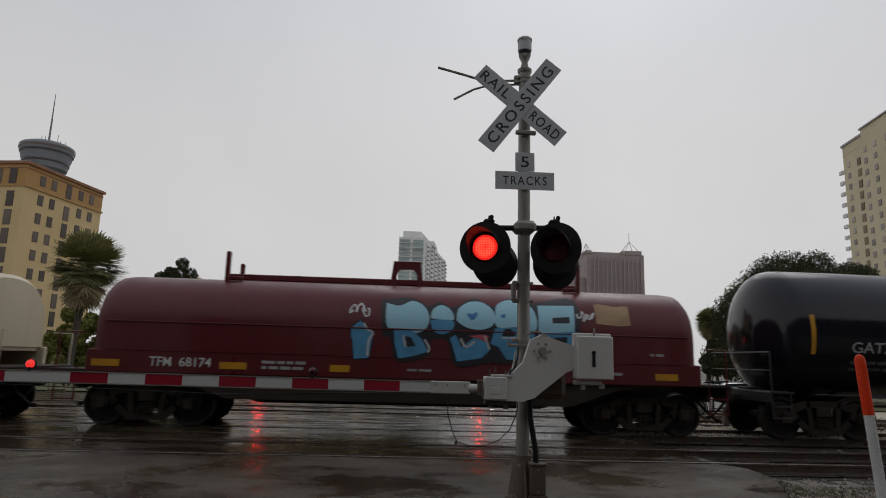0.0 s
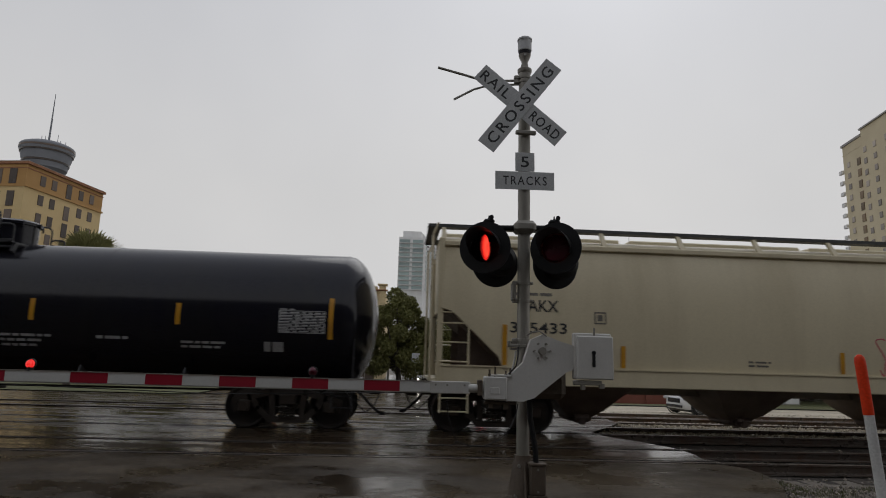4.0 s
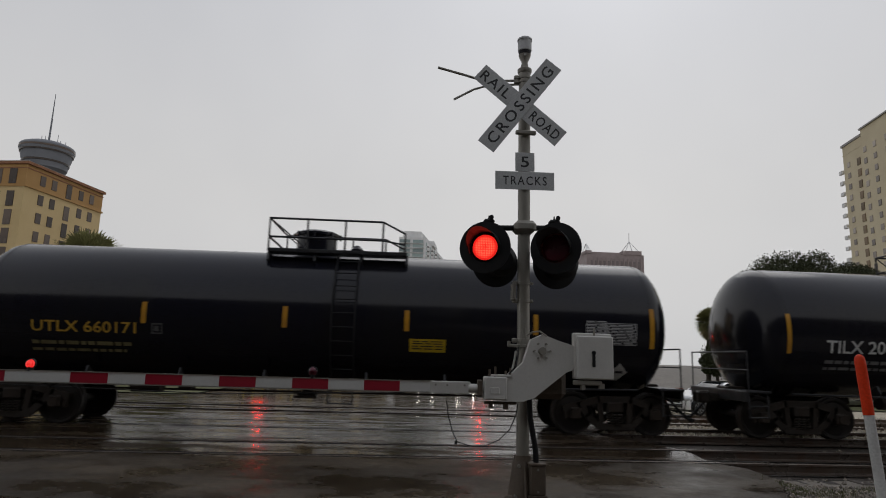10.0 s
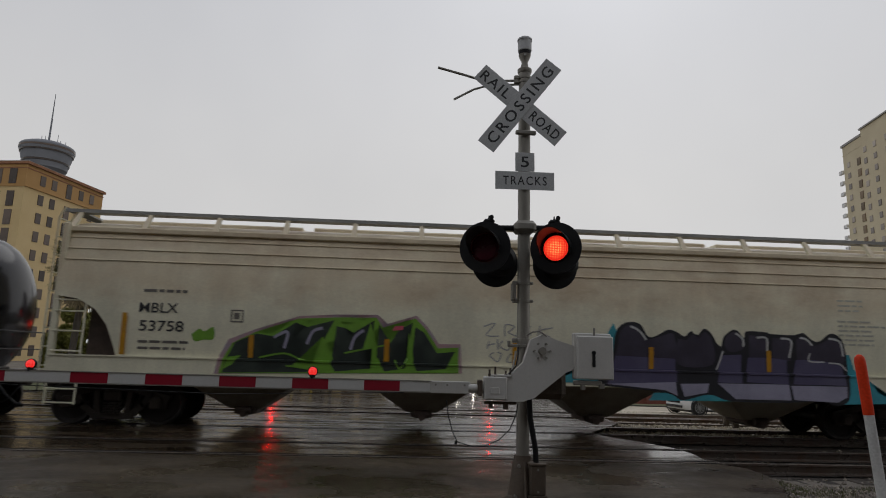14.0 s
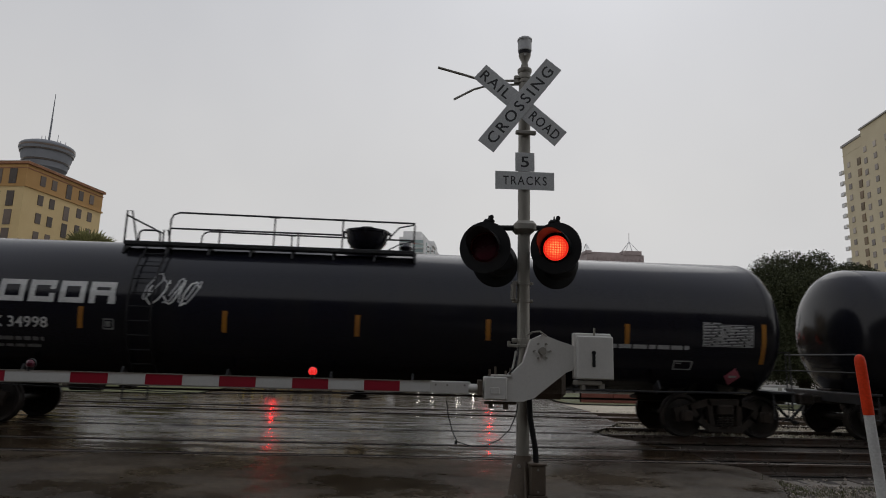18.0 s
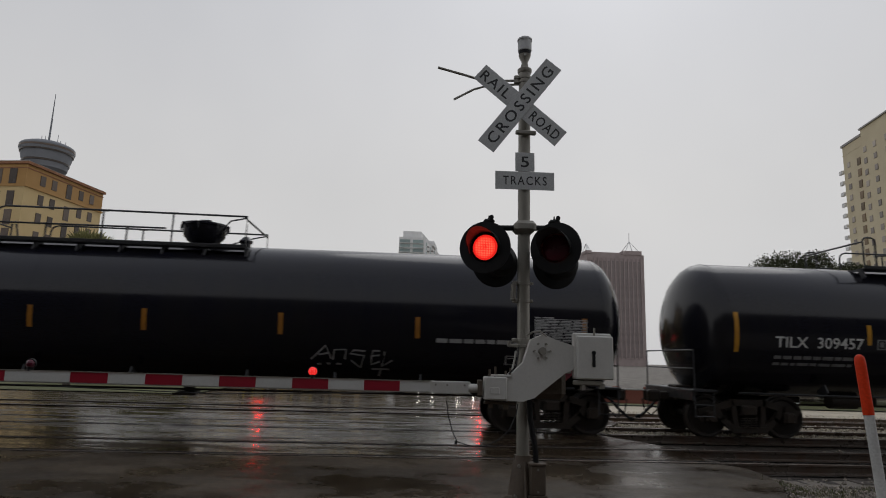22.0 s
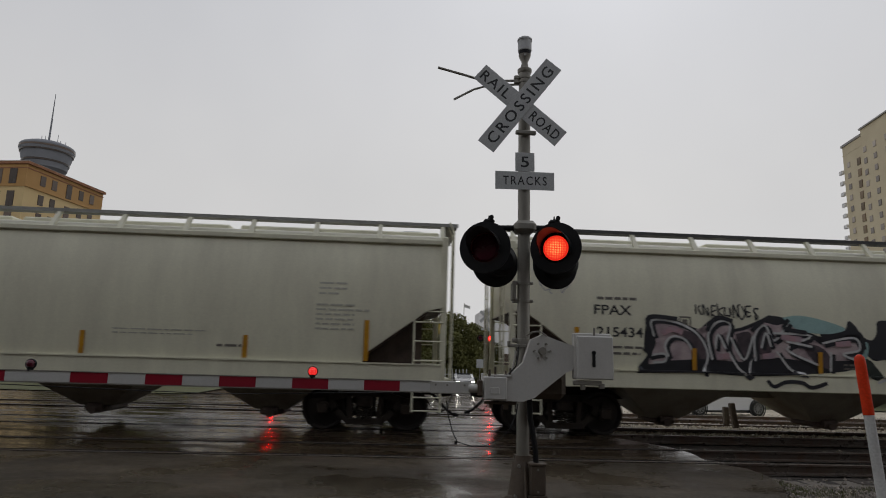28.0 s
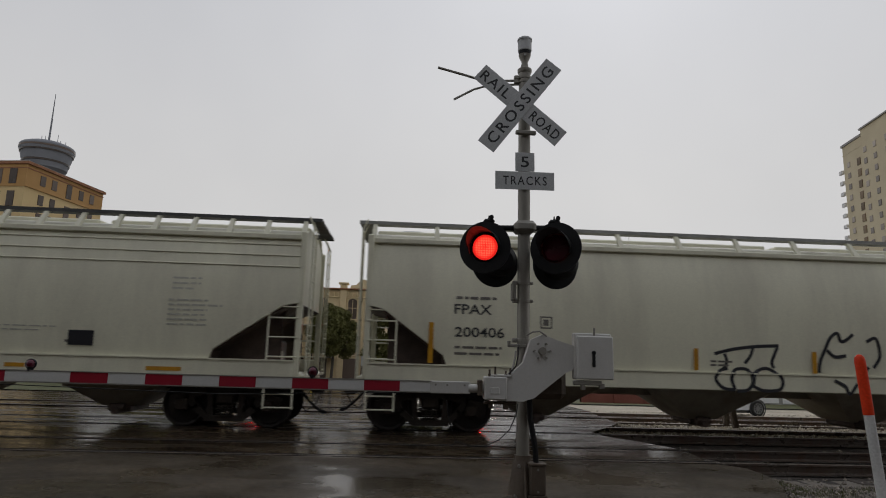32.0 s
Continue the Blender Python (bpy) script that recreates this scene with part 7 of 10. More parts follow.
piece = sprayed(fela, on_side, "graffiti", "soft", SPRAYBLK, [(-2.48, 2.39), (-2.24, 2.28), (-2.11, 2.45), (-2.03, 2.62), (-1.88, 2.51), (-1.75, 2.3), (-1.53, 2.21), (-1.4, 2.4), (-1.37, 2.62), (-1.13, 2.65), (-0.96, 2.56), (-0.79, 2.5), (-0.63, 2.62), (-0.41, 2.27), (-0.49, 2.08), (-0.17, 2.35), (0.02, 2.38), (0.12, 2.05), (0.02, 1.47), (-0.29, 1.69), (-0.62, 1.8), (-0.8, 1.47), (-1.19, 1.78), (-1.51, 1.77), (-1.78, 1.97)], label="ragged black sprayed cloud with pale cyan puffs")
sprayed(piece, on_side, "cloud", "fill", SPRAYDKGREEN, [(-1.85, 1.9), (-1.56, 1.75), (-1.31, 1.45), (-1.49, 1.33), (-1.73, 1.44)])
sprayed(piece, on_side, "cloud", "soft", HALO, [(-1.81, 2.02), (-1.74, 2.18), (-1.62, 2.12), (-1.66, 1.86), (-1.83, 1.67), (-1.91, 1.78)])
sprayed(piece, on_side, "haze", "soft", HALO, [(-3.54, 2.64), (-3.2, 2.7), (-2.73, 2.64), (-2.13, 2.45), (-2.47, 2.32), (-3.17, 2.37)])
sprayed(piece, on_side, "cloud", "fill", SPRAYDKGREEN, [(-0.79, 1.35), (-0.62, 1.59), (-0.48, 1.15), (-0.65, 1.15)])
sprayed(piece, on_side, "letter_line", "line", SPRAYWHITE, [(-1.49, 1.29), (-1.17, 1.39), (-0.98, 1.21), (-0.72, 1.35), (-0.51, 1.15)], 0.025)
sprayed(piece, on_side, "letter_line", "line", SPRAYBLK, [(-3.97, 1.29), (-3.83, 1.16), (-3.56, 1.26), (-3.22, 1.26), (-2.98, 1.16), (-2.64, 1.26)], 0.04)
tag(on_hopper, "KNEKUNOES", -5.5, -4.05, 2.62, 2.86, SPRAYBLK, 85, fela, 0.016)
for a in (0.38, 2.35):
    block_letter(fela, on_side, [(a, 1.08), (a, 3.12), (a + 1.72, 3.14), (a + 1.68, 2.54), (a + 1.72, 1.08)],
                 [[(a + 0.80, 2.38), (a + 0.80, 2.55), (a + 1.68, 2.55), (a + 1.68, 2.38)], [(a + 0.84, 1.68), (a + 0.84, 1.88), (a + 1.7, 1.88), (a + 1.7, 1.68)]],
                 [[(a - 0.24, 1.08), (a - 0.22, 2.92), (a - 0.02, 2.95), (a - 0.02, 1.08)]])
block_letter(fela, on_side, [(4.38, 1.08), (4.40, 3.12), (5.22, 3.13), (5.2, 1.95), (6.33, 1.95), (6.35, 1.08)], [], [[(4.13, 1.08), (4.12, 2.92), (4.36, 2.95), (4.36, 1.08)]])
block_letter(fela, on_side, [(6.62, 1.08), (7.38, 3.14), (8.0, 3.15), (8.95, 1.08), (8.35, 1.08), (8.17, 1.70), (7.5, 1.72), (7.35, 1.08)], [[(7.70, 2.50), (7.56, 2.18), (7.88, 2.18)]],
             [[(6.2, 1.08), (6.42, 1.5), (7.02, 2.95), (7.24, 2.96), (6.56, 1.08)], [(7.52, 1.66), (8.15, 1.64), (8.28, 1.5), (7.46, 1.5)]])
tag(on_hopper, "KOEH", 8.55, 9.15, 2.55, 2.75, SPRAYBLK, 86, fela, 0.014)
tag(on_hopper, "KARE", 8.6, 9.2, 2.3, 2.5, SPRAYBLK, 87, fela, 0.014)
scrawl(on_hopper, -8.9, -8.2, 3.0, 3.3, GREYTXT, 62, fela, 0.012)
red = hopper_car(340.27, 8.17, -9.47, 9.73, [], "pale grey covered hopper car with red and blue graffiti", HOPPER,
                 [("FPAX", -7.81, -6.79, 2.61, 0.28), ("140040", -7.83, -6.28, 2.09, 0.23)], 24, ribs=3, seed=19, cut=1.7)
piece = sprayed(red, on_side, "graffiti", "soft", SPRAYRED, [(-5.62, 1.1), (-5.76, 1.49), (-5.64, 1.79), (-5.79, 2.17), (-5.5, 2.19), (-5.22, 2.31), (-4.95, 2.26), (-4.74, 1.97), (-4.68, 2.23), (-4.3, 2.27), (-4.06, 2.35), (-3.85, 2.25), (-3.62, 2.28), (-3.41, 2.19), (-3.23, 1.97), (-2.95, 2.14), (-2.68, 2.16), (-2.5, 1.95), (-2.53, 1.67), (-2.74, 1.71), (-2.58, 1.38), (-2.43, 1.15)], label="red sprayed bubble letters with black outlines")
sprayed(piece, on_side, "letter_edge", "line", SPRAYBLK, [(-5.62, 1.1), (-5.76, 1.49), (-5.64, 1.79), (-5.79, 2.17), (-5.5, 2.19), (-5.22, 2.31), (-4.95, 2.26), (-4.74, 1.97), (-4.68, 2.23), (-4.3, 2.27), (-4.06, 2.35), (-3.85, 2.25)], 0.05)
sprayed(piece, on_side, "letter_edge", "line", SPRAYBLK, [(-3.85, 2.25), (-3.62, 2.28), (-3.41, 2.19), (-3.23, 1.97), (-2.95, 2.14), (-2.68, 2.16), (-2.5, 1.95), (-2.53, 1.67), (-2.74, 1.71), (-2.58, 1.38), (-2.43, 1.15)], 0.05)
sprayed(piece, on_side, "letter_stroke", "line", SPRAYBLK, [(-4.95, 2.26), (-4.95, 1.85), (-4.68, 1.75), (-4.52, 1.53), (-4.68, 1.27), (-4.83, 1.14)], 0.03)
sprayed(piece, on_side, "letter_stroke", "line", SPRAYBLK, [(-5.58, 1.86), (-5.3, 1.93), (-5.05, 1.74), (-4.79, 1.79)], 0.03)
sprayed(piece, on_side, "letter_stroke", "line", SPRAYBLK, [(-4.68, 2.23), (-4.75, 1.77), (-4.61, 1.8)], 0.03)
sprayed(piece, on_side, "letter_stroke", "line", SPRAYBLK, [(-4.3, 2.27), (-4.3, 1.76), (-4.39, 1.21)], 0.03)
sprayed(piece, on_side, "letter_stroke", "line", SPRAYBLK, [(-4.09, 2.18), (-4.19, 2.06), (-4.04, 1.93), (-3.87, 1.95)], 0.03)
sprayed(piece, on_side, "letter_stroke", "line", SPRAYBLK, [(-4.07, 1.74), (-4.22, 1.33), (-4.31, 1.13)], 0.03)
sprayed(piece, on_side, "letter_stroke", "line", SPRAYBLK, [(-3.85, 2.25), (-3.86, 1.84), (-3.72, 1.57), (-3.76, 1.15)], 0.03)
sprayed(piece, on_side, "letter_stroke", "line", SPRAYBLK, [(-3.41, 2.19), (-3.51, 1.74), (-3.66, 1.39), (-3.74, 1.16)], 0.03)
sprayed(piece, on_side, "letter_stroke", "line", SPRAYBLK, [(-3.48, 2.15), (-3.22, 1.77), (-2.89, 1.69), (-3.01, 1.39), (-3.26, 1.15)], 0.03)
sprayed(piece, on_side, "letter_stroke", "line", SPRAYBLK, [(-2.89, 1.69), (-2.53, 1.67)], 0.03)
sprayed(piece, on_side, "letter_stroke", "line", SPRAYBLK, [(-5.26, 1.55), (-5.18, 1.13)], 0.03)
sprayed(piece, on_side, "letter_stroke", "line", SPRAYBLK, [(-4.01, 1.79), (-3.79, 1.34)], 0.03)
sprayed(piece, on_side, "letter_stroke", "line", SPRAYBLK, [(-2.23, 2.24), (-2.31, 2.07), (-2.18, 1.96), (-2.36, 1.79), (-2.19, 1.71)], 0.022)
sprayed(piece, on_side, "letter_stroke", "line", SPRAYBLK, [(-2.45, 1.77), (-2.37, 1.63), (-2.24, 1.8), (-2.06, 1.78), (-2.1, 1.64), (-2.34, 1.61)], 0.022)
piece = sprayed(red, on_side, "graffiti", "fill", SPRAYPALEBLUE, [(-0.26, 1.86), (-0, 1.82), (0.2, 1.94), (0.41, 1.88), (0.7, 1.75), (0.89, 1.8), (1.05, 1.92), (1.35, 1.9), (1.66, 1.82), (1.87, 1.92), (2.19, 1.84), (2.57, 1.94), (2.64, 1.64), (2.44, 1.19), (0.03, 1.13), (-0.19, 1.26)], label="blue-black sprayed letters with pale blue edges")
sprayed(piece, on_side, "letter_fill", "soft", SPRAYBLUEBLK, [(-0.05, 1.38), (-0.05, 1.75), (0.13, 1.8), (0.33, 1.73), (0.32, 1.41), (0.14, 1.36)])
sprayed(piece, on_side, "letter_fill", "soft", SPRAYBLUEBLK, [(0.39, 1.46), (0.39, 1.78), (0.54, 1.83), (0.72, 1.77), (0.71, 1.49), (0.56, 1.44)])
sprayed(piece, on_side, "letter_fill", "soft", SPRAYBLUEBLK, [(0.8, 1.49), (0.82, 1.77), (0.97, 1.82), (1.15, 1.76), (1.13, 1.53), (0.98, 1.48)])
sprayed(piece, on_side, "letter_fill", "soft", SPRAYBLUEBLK, [(1.25, 1.44), (1.26, 1.76), (1.35, 1.81), (1.45, 1.74), (1.44, 1.47), (1.36, 1.42)])
sprayed(piece, on_side, "letter_fill", "soft", SPRAYBLUEBLK, [(1.51, 1.4), (1.53, 1.7), (1.65, 1.75), (1.81, 1.68), (1.8, 1.43), (1.67, 1.38)])
sprayed(piece, on_side, "letter_fill", "soft", SPRAYBLUEBLK, [(1.89, 1.5), (1.9, 1.8), (2.01, 1.85), (2.14, 1.79), (2.12, 1.53), (2.02, 1.48)])
sprayed(piece, on_side, "letter_fill", "soft", SPRAYBLUEBLK, [(2.17, 1.51), (2.19, 1.72), (2.35, 1.77), (2.55, 1.71), (2.53, 1.54), (2.36, 1.49)])
sprayed(piece, on_side, "letter_fill", "soft", SPRAYBLUEBLK, [(0.03, 1.15), (0.02, 1.33), (0.14, 1.38), (0.27, 1.32), (0.24, 1.16), (0.15, 1.14)])
sprayed(piece, on_side, "letter_fill", "soft", SPRAYBLUEBLK, [(0.35, 1.14), (0.34, 1.37), (0.53, 1.42), (0.72, 1.35), (0.68, 1.14), (0.54, 1.13)])
sprayed(piece, on_side, "letter_fill", "soft", SPRAYBLUEBLK, [(0.82, 1.15), (0.81, 1.38), (0.98, 1.43), (1.16, 1.37), (1.12, 1.16), (0.99, 1.14)])
sprayed(piece, on_side, "letter_fill", "soft", SPRAYBLUEBLK, [(1.24, 1.14), (1.23, 1.34), (1.45, 1.4), (1.68, 1.33), (1.64, 1.15), (1.46, 1.13)])
sprayed(piece, on_side, "letter_fill", "soft", SPRAYBLUEBLK, [(1.78, 1.13), (1.77, 1.4), (2.01, 1.46), (2.25, 1.39), (2.21, 1.14), (2.02, 1.12)])
sprayed(piece, on_side, "highlight", "line", SPRAYPALEBLUE, [(0.96, 1.75), (0.87, 1.63), (0.99, 1.55), (1.08, 1.66), (0.96, 1.75)], 0.02)
sprayed(piece, on_side, "highlight", "line", SPRAYWHITE, [(0.86, 1.38), (1.18, 1.46), (1.54, 1.42)], 0.02)
scrawl(on_hopper, 2.6, 3.6, 1.55, 1.8, SPRAYBLK, 63, red, 0.02)
tag(on_hopper, "USANTO", -9.2, -8.3, 2.75, 3.1, TEAL, 64, red, 0.016)
for a, b in ((-8.9, -8.3), (0.2, 0.75), (3.95, 4.35), (6.7, 7.4)):
    part("reflector_strip", patch(on_side, a, b, 1.16, 1.24, 0.006, nz=1), STRIP, red)
part("route_board", patch(on_hopper, 5.1, 5.6, 1.62, 1.92, 0.02, nz=1), SPRAYBLK, red, "small black stencil square", smooth=0)
last = hopper_car(360.72, 8.18, -9.62, 9.78, [-8.23, -2.53, 0.11, 4.0, 8.3], "pale grey covered hopper car with thin black sprayed outlines", HOPPER,
                  [("FPAX", -7.75, -6.95, 2.6, 0.21), ("200406", -7.73, -6.68, 2.12, 0.21)], 14, BOARD_L, seed=20, cut=1.6)
piece = sprayed(last, on_side, "graffiti", "line", SPRAYBLK, [(-2.11, 1.82), (-1.68, 1.93), (-1.18, 2), (-0.67, 2.03)], 0.035, label="thin black sprayed outlines")
sprayed(piece, on_side, "letter_line", "line", SPRAYBLK, [(-1.89, 1.83), (-1.84, 1.66), (-1.94, 1.47)], 0.035)
sprayed(piece, on_side, "letter_line", "line", SPRAYBLK, [(-1.25, 1.97), (-1.31, 1.8), (-1.44, 1.63)], 0.035)
sprayed(piece, on_side, "letter_line", "line", SPRAYBLK, [(-0.7, 1.99), (-0.83, 1.69), (-0.79, 1.55)], 0.035)
sprayed(piece, on_side, "letter_line", "line", SPRAYBLK, [(-1.7, 1.07), (-1.97, 1.11), (-2.12, 1.3), (-1.99, 1.47), (-1.82, 1.52)], 0.035)
sprayed(piece, on_side, "letter_line", "line", SPRAYBLK, [(-1.7, 1.07), (-1.77, 1.31), (-1.64, 1.5), (-1.37, 1.49), (-1.3, 1.27), (-1.42, 1.08), (-1.67, 1.05)], 0.035)
sprayed(piece, on_side, "letter_line", "line", SPRAYBLK, [(-1.3, 1.13), (-1.24, 1.42), (-0.99, 1.54), (-0.76, 1.45), (-0.64, 1.29), (-0.72, 1.1), (-1.07, 1.07), (-1.3, 1.16)], 0.035)
sprayed(piece, on_side, "letter_line", "line", SPRAYBLK, [(0.22, 1.48), (0.26, 1.72), (0.37, 1.97), (0.51, 2.24), (0.68, 2.34), (0.74, 2.17), (0.87, 2.2), (1.03, 2.33)], 0.035)
sprayed(piece, on_side, "letter_line", "line", SPRAYBLK, [(0.42, 1.97), (0.59, 1.83), (0.85, 1.86)], 0.035)
sprayed(piece, on_side, "letter_line", "line", SPRAYBLK, [(0.52, 1.32), (0.75, 1.21), (0.84, 1.04), (1.03, 1.26)], 0.035)
sprayed(piece, on_side, "letter_line", "line", SPRAYBLK, [(1.33, 2.17), (1.55, 2.25), (1.62, 1.88), (1.46, 1.61)], 0.035)
sprayed(piece, on_side, "letter_line", "line", SPRAYBLK, [(1.1, 1.75), (1.22, 1.51), (1.35, 1.63)], 0.035)


# ---- crossing signal with gate ----
PX, PY = 1.33, 6.83
lamps = []


# Hood inside, coloured paler than the black hood to strengthen the lens glow.
LINING = shader("faded_hood_lining", (0.06, 0.055, 0.058), 0.5, scale=9)


def lamp_head(parent, at, mat_on, phase, hood=True, rear=False):
    """A round black backboard with a hooded lens; at: pose whose -y looks out of the lens."""
    head = part("lamp_head", Geo().lathe([(0.165, 0.0), (0.272, 0.0), (0.284, 0.012), (0.284, 0.022), (0.165, 0.022)], pose(0, 0, 0, 90, 0, 0), n=48, closed=True), BLACK, parent, at=at)
    part("lamp_housing", Geo().lathe([(0.165, 0.0), (0.175, -0.02), (0.18, -0.24), (0.12, -0.3), (0.115, -0.29), (0.165, -0.2)], pose(0, 0, 0, 90, 0, 0), n=32, closed=True).lathe([(0.12, -0.285), (0.12, -0.30)], pose(0, 0, 0, 90, 0, 0), n=24), BLACK, head)
    if hood:
        g = Geo()
        n, m = 22, 5
        v = []
        for shell in (0.178, 0.170):
            for i in range(n + 1):
                a = radians(-25 + 230 * i / n)
                k = 0.06 + 0.24 * max(0.0, math.sin(a)) ** 0.6
                for j in range(m + 1):
                    v.append((shell * math.cos(a), -0.022 - k * j / m, shell * math.sin(a)))
        w = m + 1
        o = (n + 1) * w
        f = [[(s * o + i * w + j, s * o + i * w + j + 1, s * o + (i + 1) * w + j + 1, s * o + (i + 1) * w + j) for i in range(n) for j in range(m)] for s in (0, 1)]
        f[0] += [(i * w + m, (i + 1) * w + m, o + (i + 1) * w + m, o + i * w + m) for i in range(n)]
        hood_part = part("hood", g.add(v, f[0]), BLACK, head)
        part("hood_lining", Geo().add(v[o:], [tuple(k - o for k in q) for q in f[1]]), LINING, hood_part)
    if mat_on is None:
        return head
    lens = part("lens", Geo().lathe([(0.140, 0.004), (0.11, 0.016), (0.06, 0.022), (0.005, 0.025)], pose(0, 0, 0, 90, 0, 0), n=32), mat_on, head, "round red lens", at=pose(0, -0.006, 0))
    lens.data.materials.append(LENS_OFF)
    back = Geo().lathe([(0.152, -0.003), (0.15, 0.003), (0.12, 0.018), (0.06, 0.026), (0.005, 0.029)], pose(0, 0, 0, -90, 0, 0), n=32)
    bm = bmesh.new()
    bm.from_mesh(lens.data)
    k = len(bm.verts)
    vs = [bm.verts.new(p) for p in back.v]
    for f in back.f:
        fc = bm.faces.new([vs[i] for i in f])
        fc.material_index, fc.smooth = 1, True
    bm.to_mesh(lens.data)
    bm.free()
    lamps.append((lens, Vector((0, -0.006, 0)), phase))
    return head


def crossbuck(parent, centre, tilt):
    for k, (ang, dy) in enumerate(((48.5 + tilt, -0.012), (-44 + tilt, 0.0))):
        at = pose(centre[0], centre[1] + dy, centre[2], 0, -ang, 0)
        if k == 0:
            b = part("crossbuck_blade", Geo().box((0, 0, 0), (1.325, 0.006, 0.229), b=0.002), SIGNW, parent, "white sign blade with black letters", at=at)
            letters("CROSSING", -0.585, 0.585, 0.0, 0.132, BLACKTXT, lambda x, z, o: (x, -0.0045, z), b, spread=1.3, bold=0.012)
        else:
            for s, word in ((-1, "RAIL"), (1, "ROAD")):
                b = part("crossbuck_blade", Geo().box((s * 0.362, 0, 0), (0.516, 0.006, 0.229), b=0.002), SIGNW, parent, "white sign blade with black letters", at=at)
                letters(word, s * 0.375 - 0.205, s * 0.375 + 0.205, 0.0, 0.125, BLACKTXT, lambda x, z, o: (x, -0.0045, z), b, spread=1.2, bold=0.012)


sig = thing("crossing_signal", "grey steel crossing signal with white crossbuck and red lamps", "crossing signal", pose(PX, PY, 0))
part("pole", Geo().cyl((0, 0, 0), (0, 0, 5.0), 0.070, n=28), GALV, sig)
base = part("pole_base", Geo().lathe([(0.25, 0.0), (0.25, 0.03), (0.18, 0.05), (0.135, 0.30), (0.11, 0.48), (0.095, 0.50), (0.092, 0.56)], n=20), GRIME, sig, "rust-stained cast base")
part("base_seam", Geo().box((0.0, -0.15, 0.28), (0.022, 0.05, 0.46), pose(0, 0, 0, -14, 0, 0), b=0.006), GRIME, base)
for k, (x, z) in enumerate(((-0.06, 0.46), (0.05, 0.46), (-0.10, 0.16), (0.06, 0.16))):
    part("base_bolt", Geo().cyl((x, -0.17 + z * 0.1, z), (x, -0.10, z), 0.018, n=6), GALV, base)
for a in (20, 110, 200, 290):
    part("anchor_bolt", Geo().cyl((0.21 * math.cos(radians(a)), 0.21 * math.sin(radians(a)), 0.02), (0.21 * math.cos(radians(a)), 0.21 * math.sin(radians(a)), 0.09), 0.018, n=6), GRIME, base)
box_ = part("base_box", Geo().box((0.125, -0.13, 0.33), (0.17, 0.14, 0.30), b=0.015).box((0.125, -0.13, 0.49), (0.19, 0.16, 0.025), b=0.006).box((0.125, -0.13, 0.165), (0.20, 0.16, 0.035), b=0.006), GRIME, sig, "rust-stained junction box")
part("box_bolt", Geo().cyl((0.125, -0.21, 0.44), (0.125, -0.19, 0.44), 0.012, n=6).cyl((0.125, -0.21, 0.22), (0.125, -0.19, 0.22), 0.012, n=6), GALV, box_)
part("ground_clamp", Geo().box((-0.18, -0.2, 0.14), (0.1, 0.08, 0.09), b=0.02).box((0.04, -0.22, 0.12), (0.05, 0.05, 0.08), b=0.01), GRIME, sig)
part("pole_cap", Geo().lathe([(0.075, 4.96), (0.085, 4.98), (0.085, 5.01), (0.05, 5.03), (0.036, 5.10), (0.066, 5.17), (0.074, 5.20)], n=28), GALV, sig, "grey flared bell foot")
bell = part("bell_housing", Geo().lathe([(0.078, 5.245), (0.082, 5.25), (0.082, 5.38), (0.090, 5.385), (0.088, 5.405), (0.07, 5.42)], n=28), SIGNW, sig, "pale grey bell housing")
part("bell_gap", Geo().lathe([(0.070, 5.19), (0.072, 5.20), (0.072, 5.245), (0.070, 5.25)], n=24), BLACK, bell)
part("bell_bolt", Geo().cyl((-0.01, -0.09, 5.17), (-0.01, -0.05, 5.18), 0.014, n=8), SIGNW, bell)
for z in (4.90, 4.85, 2.42, 2.22, 1.78):
    part("pole_band", Geo().lathe([(0.070, z - 0.018), (0.078, z - 0.015), (0.078, z + 0.015), (0.070, z + 0.018)], n=28).box((-0.10, -0.01, z), (0.06, 0.05, 0.05), b=0.01).box((0.09, -0.01, z), (0.03, 0.05, 0.035), b=0.008), GALV, sig)
part("crossbuck_bracket", Geo().box((0, -0.09, 4.18), (0.24, 0.05, 0.05), b=0.01).box((0, -0.09, 4.60), (0.1, 0.06, 0.3), b=0.01), GALV, sig)
crossbuck(sig, (-0.078, -0.14, 4.497), 4.5)
plate = part("track_count_sign", Geo().box((0, 0, 0), (0.686, 0.006, 0.215), b=0.002), SIGNW, sig, "white sign with black letters", at=pose(-0.008, -0.085, 3.60, 0, -0.6, 0))
letters("TRACKS", -0.255, 0.255, 0.0, 0.105, BLACKTXT, lambda x, z, o: (x, -0.0045, z), plate, spread=1.25, bold=0.01)
plate5 = part("track_count_sign", Geo().box((0, 0, 0), (0.225, 0.006, 0.225), b=0.002), SIGNW, sig, "white sign with a black numeral", at=pose(-0.008, -0.085, 3.825, 0, -0.6, 0))
letters("5", -0.048, 0.048, 0.0, 0.13, BLACKTXT, lambda x, z, o: (x, -0.0045, z), plate5)
part("crossarm_clamp", Geo().box((0, -0.02, 3.06), (0.25, 0.23, 0.14), b=0.04), GALV, sig)
part("crossarm", Geo().cyl((-0.44, -0.02, 3.04), (0.36, -0.02, 3.07), 0.032, n=12).cyl((-0.42, -0.32, 3.10), (-0.36, 0.3, 3.10), 0.025, n=10).cyl((0.32, -0.32, 3.12), (0.42, 0.3, 3.10), 0.025, n=10), BLACK, sig)
